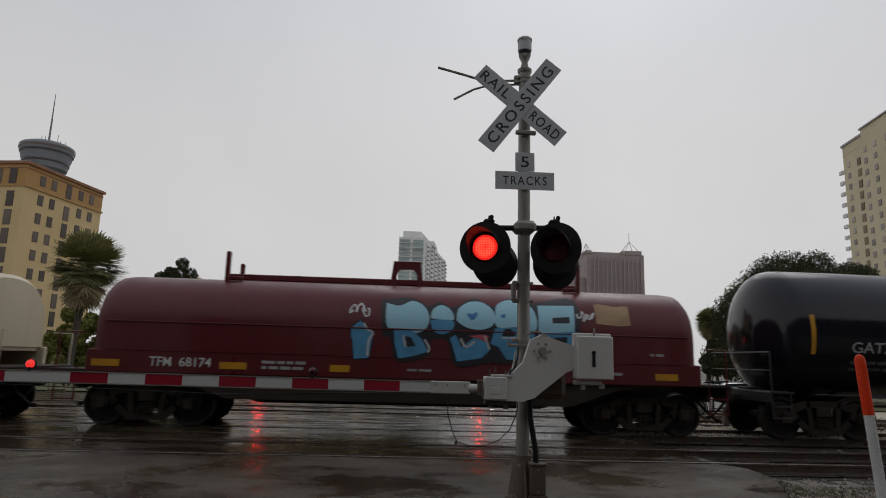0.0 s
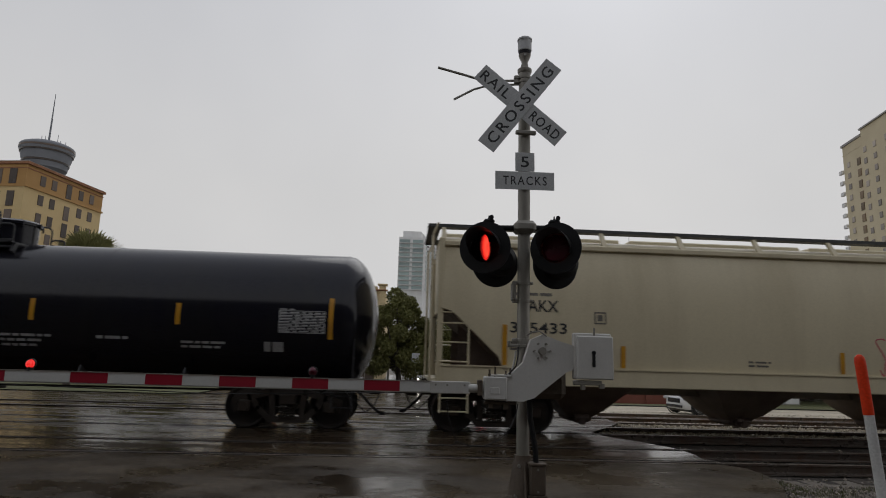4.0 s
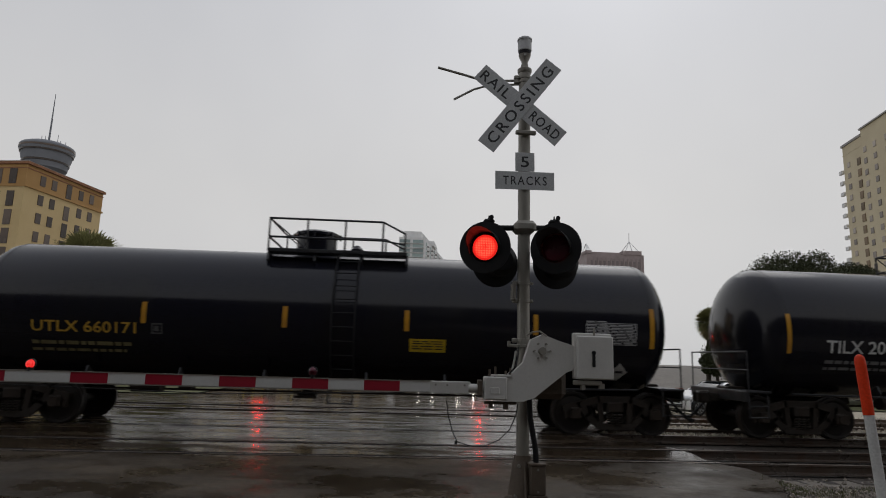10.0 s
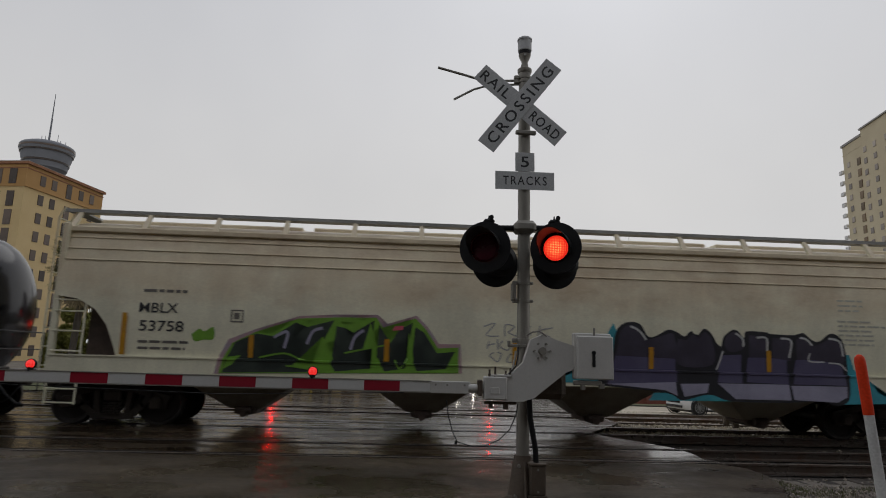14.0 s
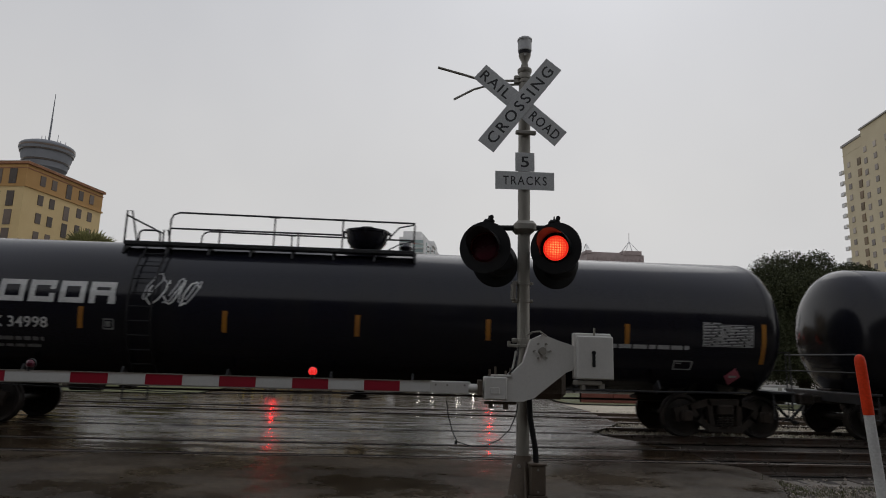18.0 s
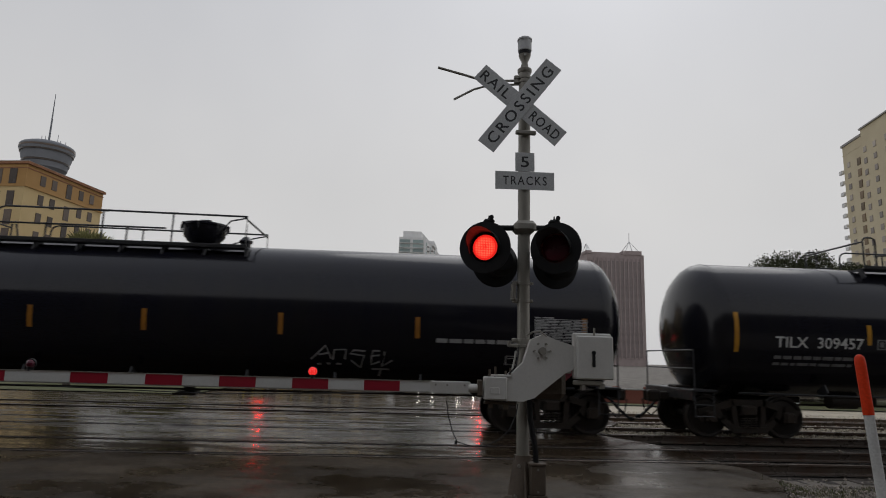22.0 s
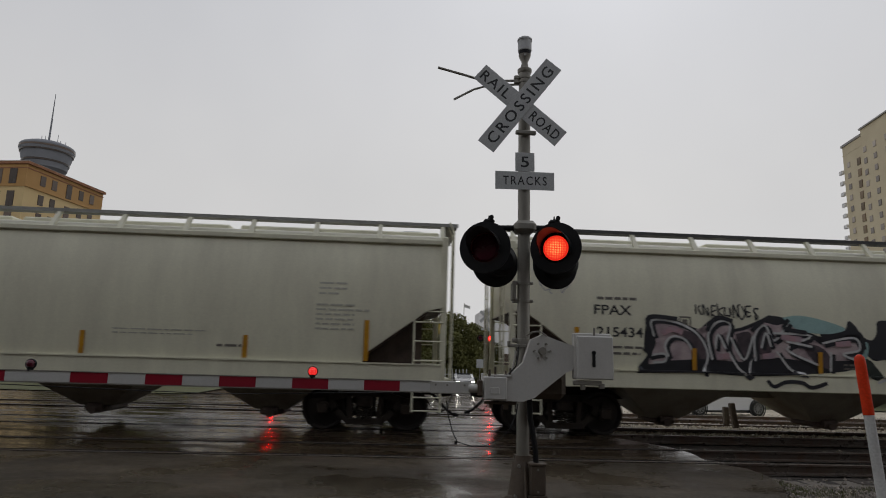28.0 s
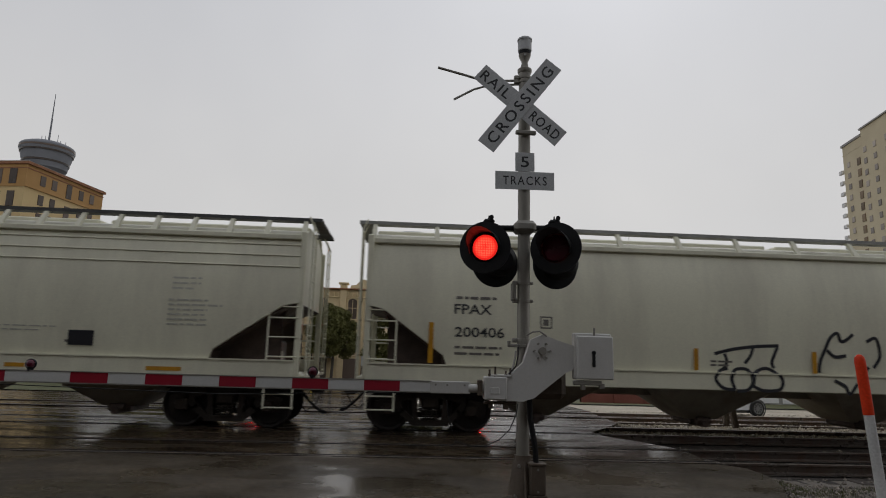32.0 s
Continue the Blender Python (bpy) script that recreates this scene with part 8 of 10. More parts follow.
for x, y, z in ((-0.44, -0.26, 3.06), (0.29, -0.26, 3.08), (-0.35, 0.26, 3.06), (0.44, 0.26, 3.05)):
    part("lamp_bracket", Geo().box((x, y, z), (0.12, 0.10, 0.05), b=0.018).cyl((x, y, z), (x, y, z + 0.07), 0.016, 0.006, n=8).box((x, y, z - 0.06), (0.08, 0.06, 0.1), b=0.01), BLACK, sig)
lamp_head(sig, pose(-0.485, -0.33, 2.755, 0, 0, -22), LED_RED, 0)
lamp_head(sig, pose(0.292, -0.33, 2.778, 0, 0, -28), LED_BRIGHT, 1)
lamp_head(sig, pose(-0.275, 0.32, 2.69, 0, 0, 188), None, 0, True)
lamp_head(sig, pose(0.45, 0.32, 2.69, 0, 0, 190), None, 0, True)
# gate mechanism and counterweight
mech = Geo().prism([(-0.46, 1.37), (-0.46, 1.15), (-0.07, 1.14), (0.05, 1.18), (0.39, 1.45), (0.47, 1.48), (0.47, 1.73), (0.30, 1.78), (0.14, 1.84), (0.01, 1.78), (-0.07, 1.54), (-0.20, 1.41)], 0.09, pose(0, -0.36, 0))
arm_b = part("gate_arm_bracket", mech, ALU, sig, "grey cast gate arm bracket", smooth=20)
for k in range(6):
    a = math.tau * k / 6
    part("bolt", Geo().cyl((0.13 + 0.085 * math.cos(a), -0.36, 1.665 + 0.085 * math.sin(a)), (0.13 + 0.085 * math.cos(a), -0.385, 1.665 + 0.085 * math.sin(a)), 0.013, n=6), GALV, arm_b)
part("bolt", Geo().cyl((0.13, -0.36, 1.665), (0.13, -0.40, 1.665), 0.04, n=16), GALV, arm_b)
part("gate_motor_housing", Geo().box((0.22, 0.02, 1.42), (0.42, 0.5, 0.52), b=0.06).cyl((0.1, -0.3, 1.68), (0.1, 0.2, 1.68), 0.09, n=16), GRIME, sig)
cw = part("counterweight", Geo().box((0.675, -0.40, 1.61), (0.385, 0.11, 0.45), b=0.012).box((0.665, -0.34, 1.625), (0.395, 0.11, 0.48), b=0.01), ALU, sig, "grey square counterweight plates")
part("adjusting_bolt", Geo().box((0.655, -0.46, 1.585), (0.03, 0.02, 0.14), b=0.005).cyl((0.655, -0.47, 1.66), (0.655, -0.45, 1.66), 0.022, n=8), BLACK, cw)
part("eye_bolt", Geo().cyl((0.68, -0.40, 1.84), (0.68, -0.40, 1.92), 0.012, n=6), GALV, cw)
part("counterweight_bracket", Geo().box((0.60, -0.40, 1.35), (0.3, 0.06, 0.05), b=0.01).box((0.55, -0.40, 1.31), (0.04, 0.05, 0.06)).box((0.75, -0.40, 1.32), (0.05, 0.05, 0.05)), GALV, cw)
clamp = part("arm_clamp", Geo().box((-0.36, -0.33, 1.27), (0.24, 0.13, 0.235), b=0.012).box((-0.30, -0.33, 1.40), (0.22, 0.10, 0.02), b=0.004), ALU, sig, "grey bolted arm clamp")
part("nameplate", Geo().box((-0.37, -0.397, 1.245), (0.10, 0.008, 0.065), b=0.003), ALU, clamp)
for x, h in ((-0.42, 0.08), (-0.36, 0.11), (-0.25, 0.07), (-0.20, 0.10)):
    part("stud", Geo().cyl((x, -0.34, 1.38), (x, -0.34, 1.38 + h), 0.011, n=6).box((x, -0.34, 1.405), (0.03, 0.03, 0.02)), GRIME, clamp)
part("shear_pin_plate", Geo().box((-0.52, -0.33, 1.27), (0.05, 0.10, 0.16), b=0.008).cyl((-0.52, -0.39, 1.30), (-0.52, -0.375, 1.30), 0.012, n=6), GRIME, clamp)
part("hose_clamp", Geo().lathe([(0.074, 1.70), (0.082, 1.705), (0.082, 1.735), (0.074, 1.74)], n=24).box((-0.12, -0.05, 1.72), (0.12, 0.05, 0.035), b=0.008).box((-0.17, -0.05, 1.74), (0.03, 0.05, 0.06), b=0.006), GALV, sig)
part("cable", Geo().tube([(0.0, -0.20, 1.83), (0.03, -0.36, 1.86), (0.10, -0.38, 1.87), (0.17, -0.36, 1.83), (0.20, -0.33, 1.78)], 0.009, 6), GALV, sig)
part("cable", Geo().tube([(-0.08, -0.12, 1.70), (-0.10, -0.22, 1.60), (-0.14, -0.33, 1.50), (-0.22, -0.36, 1.42)], 0.008, 6), BLACK, sig)
part("terminal_strip", Geo().box((-0.30, -0.30, 1.12), (0.34, 0.06, 0.03), b=0.006).box((-0.40, -0.30, 1.09), (0.04, 0.04, 0.05)).box((-0.24, -0.30, 1.085), (0.05, 0.04, 0.06)), GRIME, sig)
part("relay_box", Geo().box((-0.115, 0, 2.32), (0.05, 0.10, 0.2), b=0.01), GALV, sig)
part("conduit", Geo().tube([(0.05, -0.10, 1.15), (0.06, -0.10, 0.95), (0.11, -0.12, 0.65), (0.12, -0.12, 0.5)], 0.03, 8), BLACK, sig)
part("cable", Geo().tube([(-0.10, -0.1, 1.66), (-0.12, -0.15, 1.58), (-0.17, -0.28, 1.46), (-0.24, -0.34, 1.40)], 0.012, 6), GALV, sig)
part("drop_wire", Geo().tube([(-0.06, 0, 4.87), (-0.32, -0.02, 4.84), (-0.58, -0.05, 4.84), (-0.80, -0.08, 4.88), (-1.05, -0.1, 4.93)], 0.015, 6).tube([(-0.06, 0, 4.82), (-0.45, -0.03, 4.77), (-0.62, -0.05, 4.70), (-0.85, -0.08, 4.55)], 0.013, 6), GALV, sig)
loop = [(-0.86, -0.3, 1.13), (-0.84, -0.3, 0.98), (-0.79, -0.3, 0.82), (-0.74, -0.3, 0.72), (-0.60, -0.3, 0.68), (-0.45, -0.28, 0.68), (-0.30, -0.25, 0.74), (-0.18, -0.2, 0.84), (-0.10, -0.12, 0.98), (-0.07, -0.08, 1.10)]
part("hanging_cable", Geo().tube(loop, 0.006, 5).box((-0.755, -0.3, 0.71), (0.025, 0.02, 0.03)), BLACK, sig)
part("foundation", Geo().box((0, 0, 0.01), (0.7, 0.7, 0.06), b=0.02), CONC, sig)

# ---- gate arm, lowered across the road ----
gate = thing("gate_arm", "lowered red and white striped gate arm with small lamps", "gate arm", pose(PX, PY, 0))
part("arm_adapter", Geo().box((-0.83, -0.32, 1.265), (0.42, 0.05, 0.125), b=0.006).cyl((-0.64, -0.32, 1.262), (-0.45, -0.32, 1.262), 0.045, n=12), ALU, gate)
for x in (-0.98, -0.86, -0.68):
    part("bolt", Geo().cyl((x, -0.35, 1.29), (x, -0.34, 1.29), 0.012, n=6), GALV, gate)
x, i = -0.985, 0
while x > -6.4:
    w = 0.63 if i == 10 else 0.366
    part("arm_stripe", Geo().box((x - w / 2, -0.32, 1.268 + 0.004 * -x / 5), (w, 0.045, 0.108), b=0.004), ARMW if i % 2 == 0 else ARMR, gate, "white stripe" if i % 2 == 0 else "dark red stripe")
    x -= w
    i += 1
part("arm_edging", Geo().box((-3.8, -0.345, 1.326), (5.55, 0.006, 0.010), pose(0, 0, 0, 0, 0.05, 0)).box((-3.8, -0.345, 1.213), (5.55, 0.006, 0.010), pose(0, 0, 0, 0, 0.05, 0)), GALV, gate)
part("arm_truss_wire", Geo().tube([(-1.3, -0.30, 1.2), (-3.2, -0.30, 1.14), (-5.6, -0.30, 1.19)], 0.005, 5), BLACK, gate)
for px, phase in ((-5.05, 0), (-2.25, 1)):
    base = part("gate_lamp", Geo().cyl((0, 0, -0.07), (0, 0, -0.02), 0.03, n=10).lathe([(0.047, -0.01), (0.053, -0.012), (0.053, 0.008), (0.047, 0.012)], pose(0, 0.0, 0, 90, 0, 0), n=20, closed=True), BLACK, gate, "small red gate lamp", at=pose(px, -0.32, 1.39))
    bulb = part("lens", Geo().lathe([(0.046, 0.0), (0.041, 0.02), (0.026, 0.035), (0.004, 0.043)], pose(0, 0, 0, 90, 0, 0), n=20), LED_GATE, base, "round red lens")
    bulb.data.materials.append(LENS_OFF)
    bm = bmesh.new()
    bm.from_mesh(bulb.data)
    back = Geo().lathe([(0.047, -0.002), (0.041, 0.02), (0.026, 0.035), (0.004, 0.043)], pose(0, 0, 0, -90, 0, 0), n=20)
    vs = [bm.verts.new(p) for p in back.v]
    for f in back.f:
        fc = bm.faces.new([vs[i] for i in f])
        fc.material_index, fc.smooth = 1, True
    bm.to_mesh(bulb.data)
    bm.free()
    lamps.append((bulb, Vector((0, 0, 0)), phase + 2))

# ---- marker post ----
mark = thing("marker_post", "white plastic cable marker post with an orange top", "marker post", pose(3.885, 4.9, 0.01, 0, -4.6, 0))
part("post", Geo().lathe([(0.040, 0.0), (0.038, 1.20), (0.038, 1.21)], n=20), POSTW, mark)
part("post_top", Geo().lathe([(0.041, 1.20), (0.041, 1.63), (0.035, 1.66), (0.018, 1.68), (0.004, 1.685)], n=20), ORANGE, mark, "orange post top")
# ---- the town beyond the tracks ----
STUCCO = shader("yellow_stucco", (0.62, 0.47, 0.24), 0.8, dark=(0.54, 0.40, 0.20), scale=0.8, amount=0.5, fine=6, fine_amount=0.05)
OCHRE = shader("ochre_stucco", (0.43, 0.25, 0.09), 0.8, dark=(0.37, 0.21, 0.075), scale=0.8, amount=0.5, fine=6, fine_amount=0.05)
CREAM = shader("cream_stucco", (0.62, 0.54, 0.37), 0.8, dark=(0.54, 0.46, 0.31), scale=0.6, amount=0.5, fine=6, fine_amount=0.05)
OLDYEL = shader("old_yellow_stucco", (0.70, 0.56, 0.33), 0.85, dark=(0.52, 0.40, 0.23), scale=3, amount=0.6, fine=10, fine_amount=0.08, bump=0.2)
TRIM = shader("terracotta_trim", (0.30, 0.14, 0.07), 0.8, scale=5)
GLASS = shader("dark_window_glass", (0.10, 0.075, 0.06), 0.2, scale=1, rnd=0.5, bump=0, spec=0.3)
GLASSB = shader("bluish_glass", (0.30, 0.38, 0.37), 0.3, scale=1, rnd=0.25, bump=0)
WARMGLASS = shader("brownish_window_glass", (0.36, 0.31, 0.27), 0.3, scale=1, rnd=0.5, bump=0, spec=0.3)
PALEW = shader("pale_panel", (0.74, 0.74, 0.73), 0.7, scale=1, amount=0.3, fine=4, fine_amount=0.04)
PINKG = shader("pink_granite", (0.33, 0.27, 0.26), 0.7, scale=1, amount=0.4, fine=4, fine_amount=0.05)
TOWERC = shader("tower_concrete", (0.19, 0.20, 0.22), 0.7, scale=0.4, amount=0.3, fine=3, fine_amount=0.05)
LEAF_D = shader("oak_leaves_dark", (0.055, 0.062, 0.03), 0.8, spec=0.2, island=0.28, scale=2, amount=0.5, bump=0)
LEAF_M = shader("tree_leaves", (0.145, 0.145, 0.05), 0.8, spec=0.2, island=0.28, scale=2, amount=0.5, bump=0)
LEAF_L = shader("shrub_leaves", (0.19, 0.19, 0.05), 0.8, spec=0.2, island=0.28, scale=2, amount=0.5, bump=0)
FROND = shader("palm_frond", (0.30, 0.295, 0.135), 0.75, spec=0.2, island=0.3, scale=3, amount=0.4, bump=0)
DRYFROND = shader("dry_palm_frond", (0.27, 0.21, 0.11), 0.7, island=0.4, scale=3, bump=0)
BARK = shader("bark", (0.085, 0.07, 0.055), 0.9, dark=(0.04, 0.033, 0.026), scale=14, amount=0.8, stretch=(3, 3, 0.5), bump=0.7)
CARWHITE = shader("car_white", (0.70, 0.71, 0.72), 0.22, scale=2, amount=0.15, fine=4, fine_amount=0.02, bump=0, coat=0.8)
CARDARK = shader("car_dark", (0.03, 0.033, 0.04), 0.25, scale=2, amount=0.15, bump=0, coat=0.8)
CARGLASS = shader("car_glass", (0.02, 0.024, 0.028), 0.06, bump=0)
TYRE = shader("tyre_rubber", (0.016, 0.016, 0.016), 0.75)
ALLOY = shader("alloy_rim", (0.35, 0.36, 0.37), 0.3, 0.8)
HEADL = shader("headlight_glow", (0.8, 0.8, 0.75), 0.2, emit=(1.0, 0.93, 0.8, 16.0), bump=0)
HEADOFF = shader("headlight_clear", (0.45, 0.47, 0.48), 0.12, bump=0)
YPOST = shader("yellow_post", (0.55, 0.40, 0.03), 0.5, scale=10)
BRICKR = shader("red_brick_wall", (0.20, 0.065, 0.045), 0.85, dark=(0.18, 0.06, 0.045), scale=8, amount=0.6, bump=0.3)
WOODP = shader("weathered_wood_post", (0.10, 0.08, 0.06), 0.9, dark=(0.05, 0.04, 0.03), scale=20, amount=0.8, stretch=(3, 3, 0.4), bump=0.6)
LOW = -1.1

# grass verges and far lawn
sheet("grass_verge", strip_sheet([-42, -34, -26, -18, -13], [38, 41, 46, 52, 60], lambda x, y: fall(y) + 0.06), GRASS, "wet green lawn beside the road", smooth=60)
sheet("grass_verge", strip_sheet([10.4, 14, 18, 24, 34, 60], [36.4, 40, 46, 60], lambda x, y: fall(y) + 0.05), GRASS, "rough grass strip behind the railway yard", smooth=60)

# a plain dark block closes the street behind the viewer
sheet("wall_south", Geo().box((8, -16, 7.5), (190, 1.0, 17)), shader("dark_brick", (0.05, 0.042, 0.038), 0.85, scale=5), "plain dark brick building wall")


def window_mesh(name, w, h, glass, depth=0.25):
    """A recessed pane in a shallow reveal, front looking along -y."""
    return Geo().box((0, 0.0, 0), (w, depth, h), b=0.03).mesh(name, glass, 0)


def facade(b, origin, along, cols, rows, mesh, name="window", frame_mesh=None):
    """Windows of one face: origin and unit direction on plan, columns in metres along, rows in z."""
    ang = math.degrees(math.atan2(along[1], along[0]))
    for c in cols:
        for z in rows:
            at = pose(origin[0] + along[0] * c, origin[1] + along[1] * c, z, 0, 0, ang)
            w = part(name, mesh, None, b, at=at)
            if frame_mesh:
                part("window_frame", frame_mesh, None, w)


def walls(b, plan, z0, z1, mat, name="wall"):
    g = Geo().loft([[(x, y, z0) for x, y in plan], [(x, y, z1) for x, y in plan]])
    return part(name, g, mat, b, smooth=0)


def grow(plan, d):
    cx, cy = sum(p[0] for p in plan) / len(plan), sum(p[1] for p in plan) / len(plan)
    return [(cx + (x - cx) * (1 + d / math.hypot(x - cx, y - cy)), cy + (y - cy) * (1 + d / math.hypot(x - cx, y - cy))) for x, y in plan]


def unit(a, b):
    v = Vector((b[0] - a[0], b[1] - a[1]))
    return v.normalized(), v.length


# yellow hotel with an ochre top storey
hotel = thing("hotel", "yellow stucco hotel block with an ochre top storey and small windows", "building")
A, B = (-71.4, 115.0), (-67.7, 136.4)
C, D_ = (A[0] - 30 * 0.985, A[1] + 30 * 0.171), (B[0] - 30 * 0.985, B[1] + 30 * 0.171)
plan = [A, B, D_, C]
walls(hotel, plan, LOW, 30.9, STUCCO)
walls(hotel, grow(plan, 0.02), 31.2, 35.2, OCHRE, "top_storey")
for z, d, h in ((30.9, 0.35, 0.35), (34.4, 0.15, 0.2), (35.2, 0.55, 0.5)):
    walls(hotel, grow(plan, d), z, z + h, TRIM if z > 33 else OCHRE, "cornice")
walls(hotel, grow(plan, 0.1), 35.7, 35.9, CONC, "roof")
wa = window_mesh("window", 1.35, 2.0, GLASS)
wt = window_mesh("window", 1.5, 2.9, GLASS)
u, ln = unit(A, B)
rows = [29.2 - 3.55 * k for k in range(9)]
facade(hotel, A, u, [4.2, 7.2, 14.9, 18.2], [33.0] + rows, wa)
facade(hotel, A, u, [11.3], [32.8] + [28.3 - 3.55 * k for k in range(8)], wt)
u2, _ = unit(A, C)
facade(hotel, A, u2, [2.6, 5.6, 10.5, 13.5, 18.5, 21.5, 26], [32.9] + [28.6 - 3.55 * k for k in range(9)], wt)

# observation tower
tower = thing("observation_tower", "tall grey concrete observation tower with a drum-shaped top and mast", "tower", pose(-325.4, 548.3, 0))
part("shaft", Geo().lathe([(9.5, LOW), (7.5, 20), (6.8, 160)], n=16), TOWERC, tower)
part("drum", Geo().lathe([(7, 150), (15.5, 156), (17.2, 157), (17.6, 160), (19.6, 167), (20.0, 170), (21.6, 173), (21.6, 177), (20.5, 178.5), (16, 180.5), (10, 182), (4, 183)], n=48), TOWERC, tower)
for z, r in ((162.5, 18.5), (171.5, 20.9), (175, 21.7)):
    part("window_band", Geo().lathe([(r - 0.4, z - 0.9), (r + 0.12, z - 0.8), (r + 0.2, z + 0.8), (r - 0.4, z + 0.9)], n=48), GLASS, tower)
part("mast", Geo().cyl((0, 0, 182), (0, 0, 205), 0.9, 0.7, n=8).cyl((0, 0, 205), (0, 0, 229), 0.6, 0.25, n=8), TOWERC, tower)
rt = random.Random(4)
for k in range(10):
    a = rt.uniform(0, 6.28)
    part("antenna", Geo().cyl((13 * math.cos(a), 13 * math.sin(a), 179), (13 * math.cos(a), 13 * math.sin(a), 183 + rt.uniform(0, 6)), 0.22, n=5), TOWERC, tower)

# cream apartment tower
flats = thing("apartment_tower", "cream stucco apartment tower with rows of small windows and balconies", "building")
A, B = (115.3, 150.0), (108.0, 111.0)
u, ln = unit(A, B)
nrm = (-u[1], u[0])
if nrm[0] < 0:
    nrm = (-nrm[0], -nrm[1])
plan = [A, B, (B[0] + nrm[0] * 24, B[1] + nrm[1] * 24), (A[0] + nrm[0] * 24, A[1] + nrm[1] * 24)]
walls(flats, plan, LOW, 60.0, CREAM)
walls(flats, grow(plan, 0.5), 60.0, 60.6, CONC, "cornice")
walls(flats, grow(plan, 0.1), 57.5, 57.8, CREAM, "string_course")
P = (A[0] + u[0] * 10, A[1] + u[1] * 10)
walls(flats, [(P[0] - nrm[0] * 0.5, P[1] - nrm[1] * 0.5), (B[0] - nrm[0] * 0.5, B[1] - nrm[1] * 0.5), plan[2], (P[0] + nrm[0] * 20, P[1] + nrm[1] * 20)], LOW, 61.2, CREAM, "raised_bay")
walls(flats, grow([(P[0] - nrm[0] * 0.6, P[1] - nrm[1] * 0.6), (B[0] - nrm[0] * 0.6, B[1] - nrm[1] * 0.6), plan[2], (P[0] + nrm[0] * 20, P[1] + nrm[1] * 20)], 0.4), 61.2, 61.6, CONC, "cornice")
wf = window_mesh("window", 1.25, 1.4, WARMGLASS, 0.3)
# Flat brown panes carry the shade of recessed balconies in their colour.
wd = window_mesh("window", 1.5, 1.9, shader("shaded_loggia_brown", (0.22, 0.155, 0.09), 0.6, scale=1, rnd=0.3, bump=0), 0.3)
rows = [54.5 - 2.95 * k for k in range(17)]
facade(flats, A, u, [2.6], rows, wf)
facade(flats, A, u, [7.4], [r - 0.6 for r in rows], wd)
off = (P[0] - u[0] * 10 - nrm[0] * 0.5, P[1] - u[1] * 10 - nrm[1] * 0.5)
facade(flats, off, u, [11.4, 15.6, 20.5, 25, 30, 35], [r + 1.2 for r in rows], wf)
bal = Geo().box((0.2, 0, 0), (0.6, 1.5, 0.16)).box((-0.07, 0, 0.5), (0.06, 1.5, 0.8)).box((0.2, -0.72, 0.5), (0.6, 0.06, 0.8)).mesh("balcony", PALEW, 0)
for r in rows:
    part("balcony", bal, None, flats, at=pose(A[0] + 0.2 - u[0] * 0.4, A[1] + 1.2 - u[1] * 0.4, r - 1.4, 0, 0, -8))

# white and glass high-rise
high = thing("high_rise", "white high-rise with glazed front and rows of balconies", "building")
A, B, C = (-5.8, 420.0), (11.5, 420.0), (34.0, 523.0)
plan = [A, B, C, (17.0, 525.0)]
walls(high, plan, LOW, 84.0, PALEW)
walls(high, grow([(-3, 424), (9.5, 424), (16, 455), (2, 455)], 0.1), 84.0, 89.0, PALEW, "penthouse")
walls(high, [(14, 450), (20, 450), (24, 480), (18, 480)], 84.0, 87.5, PALEW, "penthouse")
u, ln = unit(A, B)
gl = window_mesh("window", 7.2, 2.1, GLASSB, 0.5)
slab = Geo().box((0, -0.5, 0), (8.2, 1.6, 0.35)).mesh("balcony", PALEW, 0)
rows = [81.2 - 3.25 * k for k in range(11)]
for z in rows:
    for c in (4.2, 13.2):
        part("window", gl, None, high, at=pose(A[0] + c, A[1], z))
        part("balcony", slab, None, high, at=pose(A[0] + c, A[1], z - 1.5))
u, ln = unit(B, C)
ws = window_mesh("window", 3.2, 1.8, GLASSB, 0.6)
bs = Geo().box((0, -0.6, 0), (2.8, 1.4, 0.8)).mesh("balcony", CONC, 0)
for z in rows:
    for c in (10, 27, 44, 62, 80, 97):
        at = pose(B[0] + u[0] * c, B[1] + u[1] * c, z, 0, 0, math.degrees(math.atan2(u[1], u[0])))
        part("window", ws, None, high, at=at)
        part("balcony", bs, None, high, at=at @ pose(4.5, 0, -1.2))

# pinkish hotel tower with corner turrets
pink = thing("granite_tower", "pinkish grey office tower with vertical ribs and roof frames", "building")
walls(pink, [(181, 600), (240, 600), (240, 640), (181, 640)], LOW, 110.0, PINKG)
walls(pink, [(166, 606), (184, 606), (184, 636), (166, 636)], LOW, 86.0, PINKG, "side_wing")
walls(pink, [(183, 604), (216, 604), (216, 636), (183, 636)], 110.0, 112.5, PINKG, "parapet")
rib = Geo().box((0, 0, 0), (1.3, 1.0, 100)).mesh("rib", PINKG, 0)
for k in range(13):
    part("rib", rib, None, pink, at=pose(184 + k * 4.4, 599.6, 56))
# Window strips close to the stone's tone: distance haze put into their colour.
wp = window_mesh("window", 2.4, 96, shader("tinted_granite_glass", (0.22, 0.18, 0.175), 0.4, scale=1, bump=0), 0.3)
for k in range(12):
    part("window", wp, None, pink, at=pose(186.2 + k * 4.4, 600, 55))
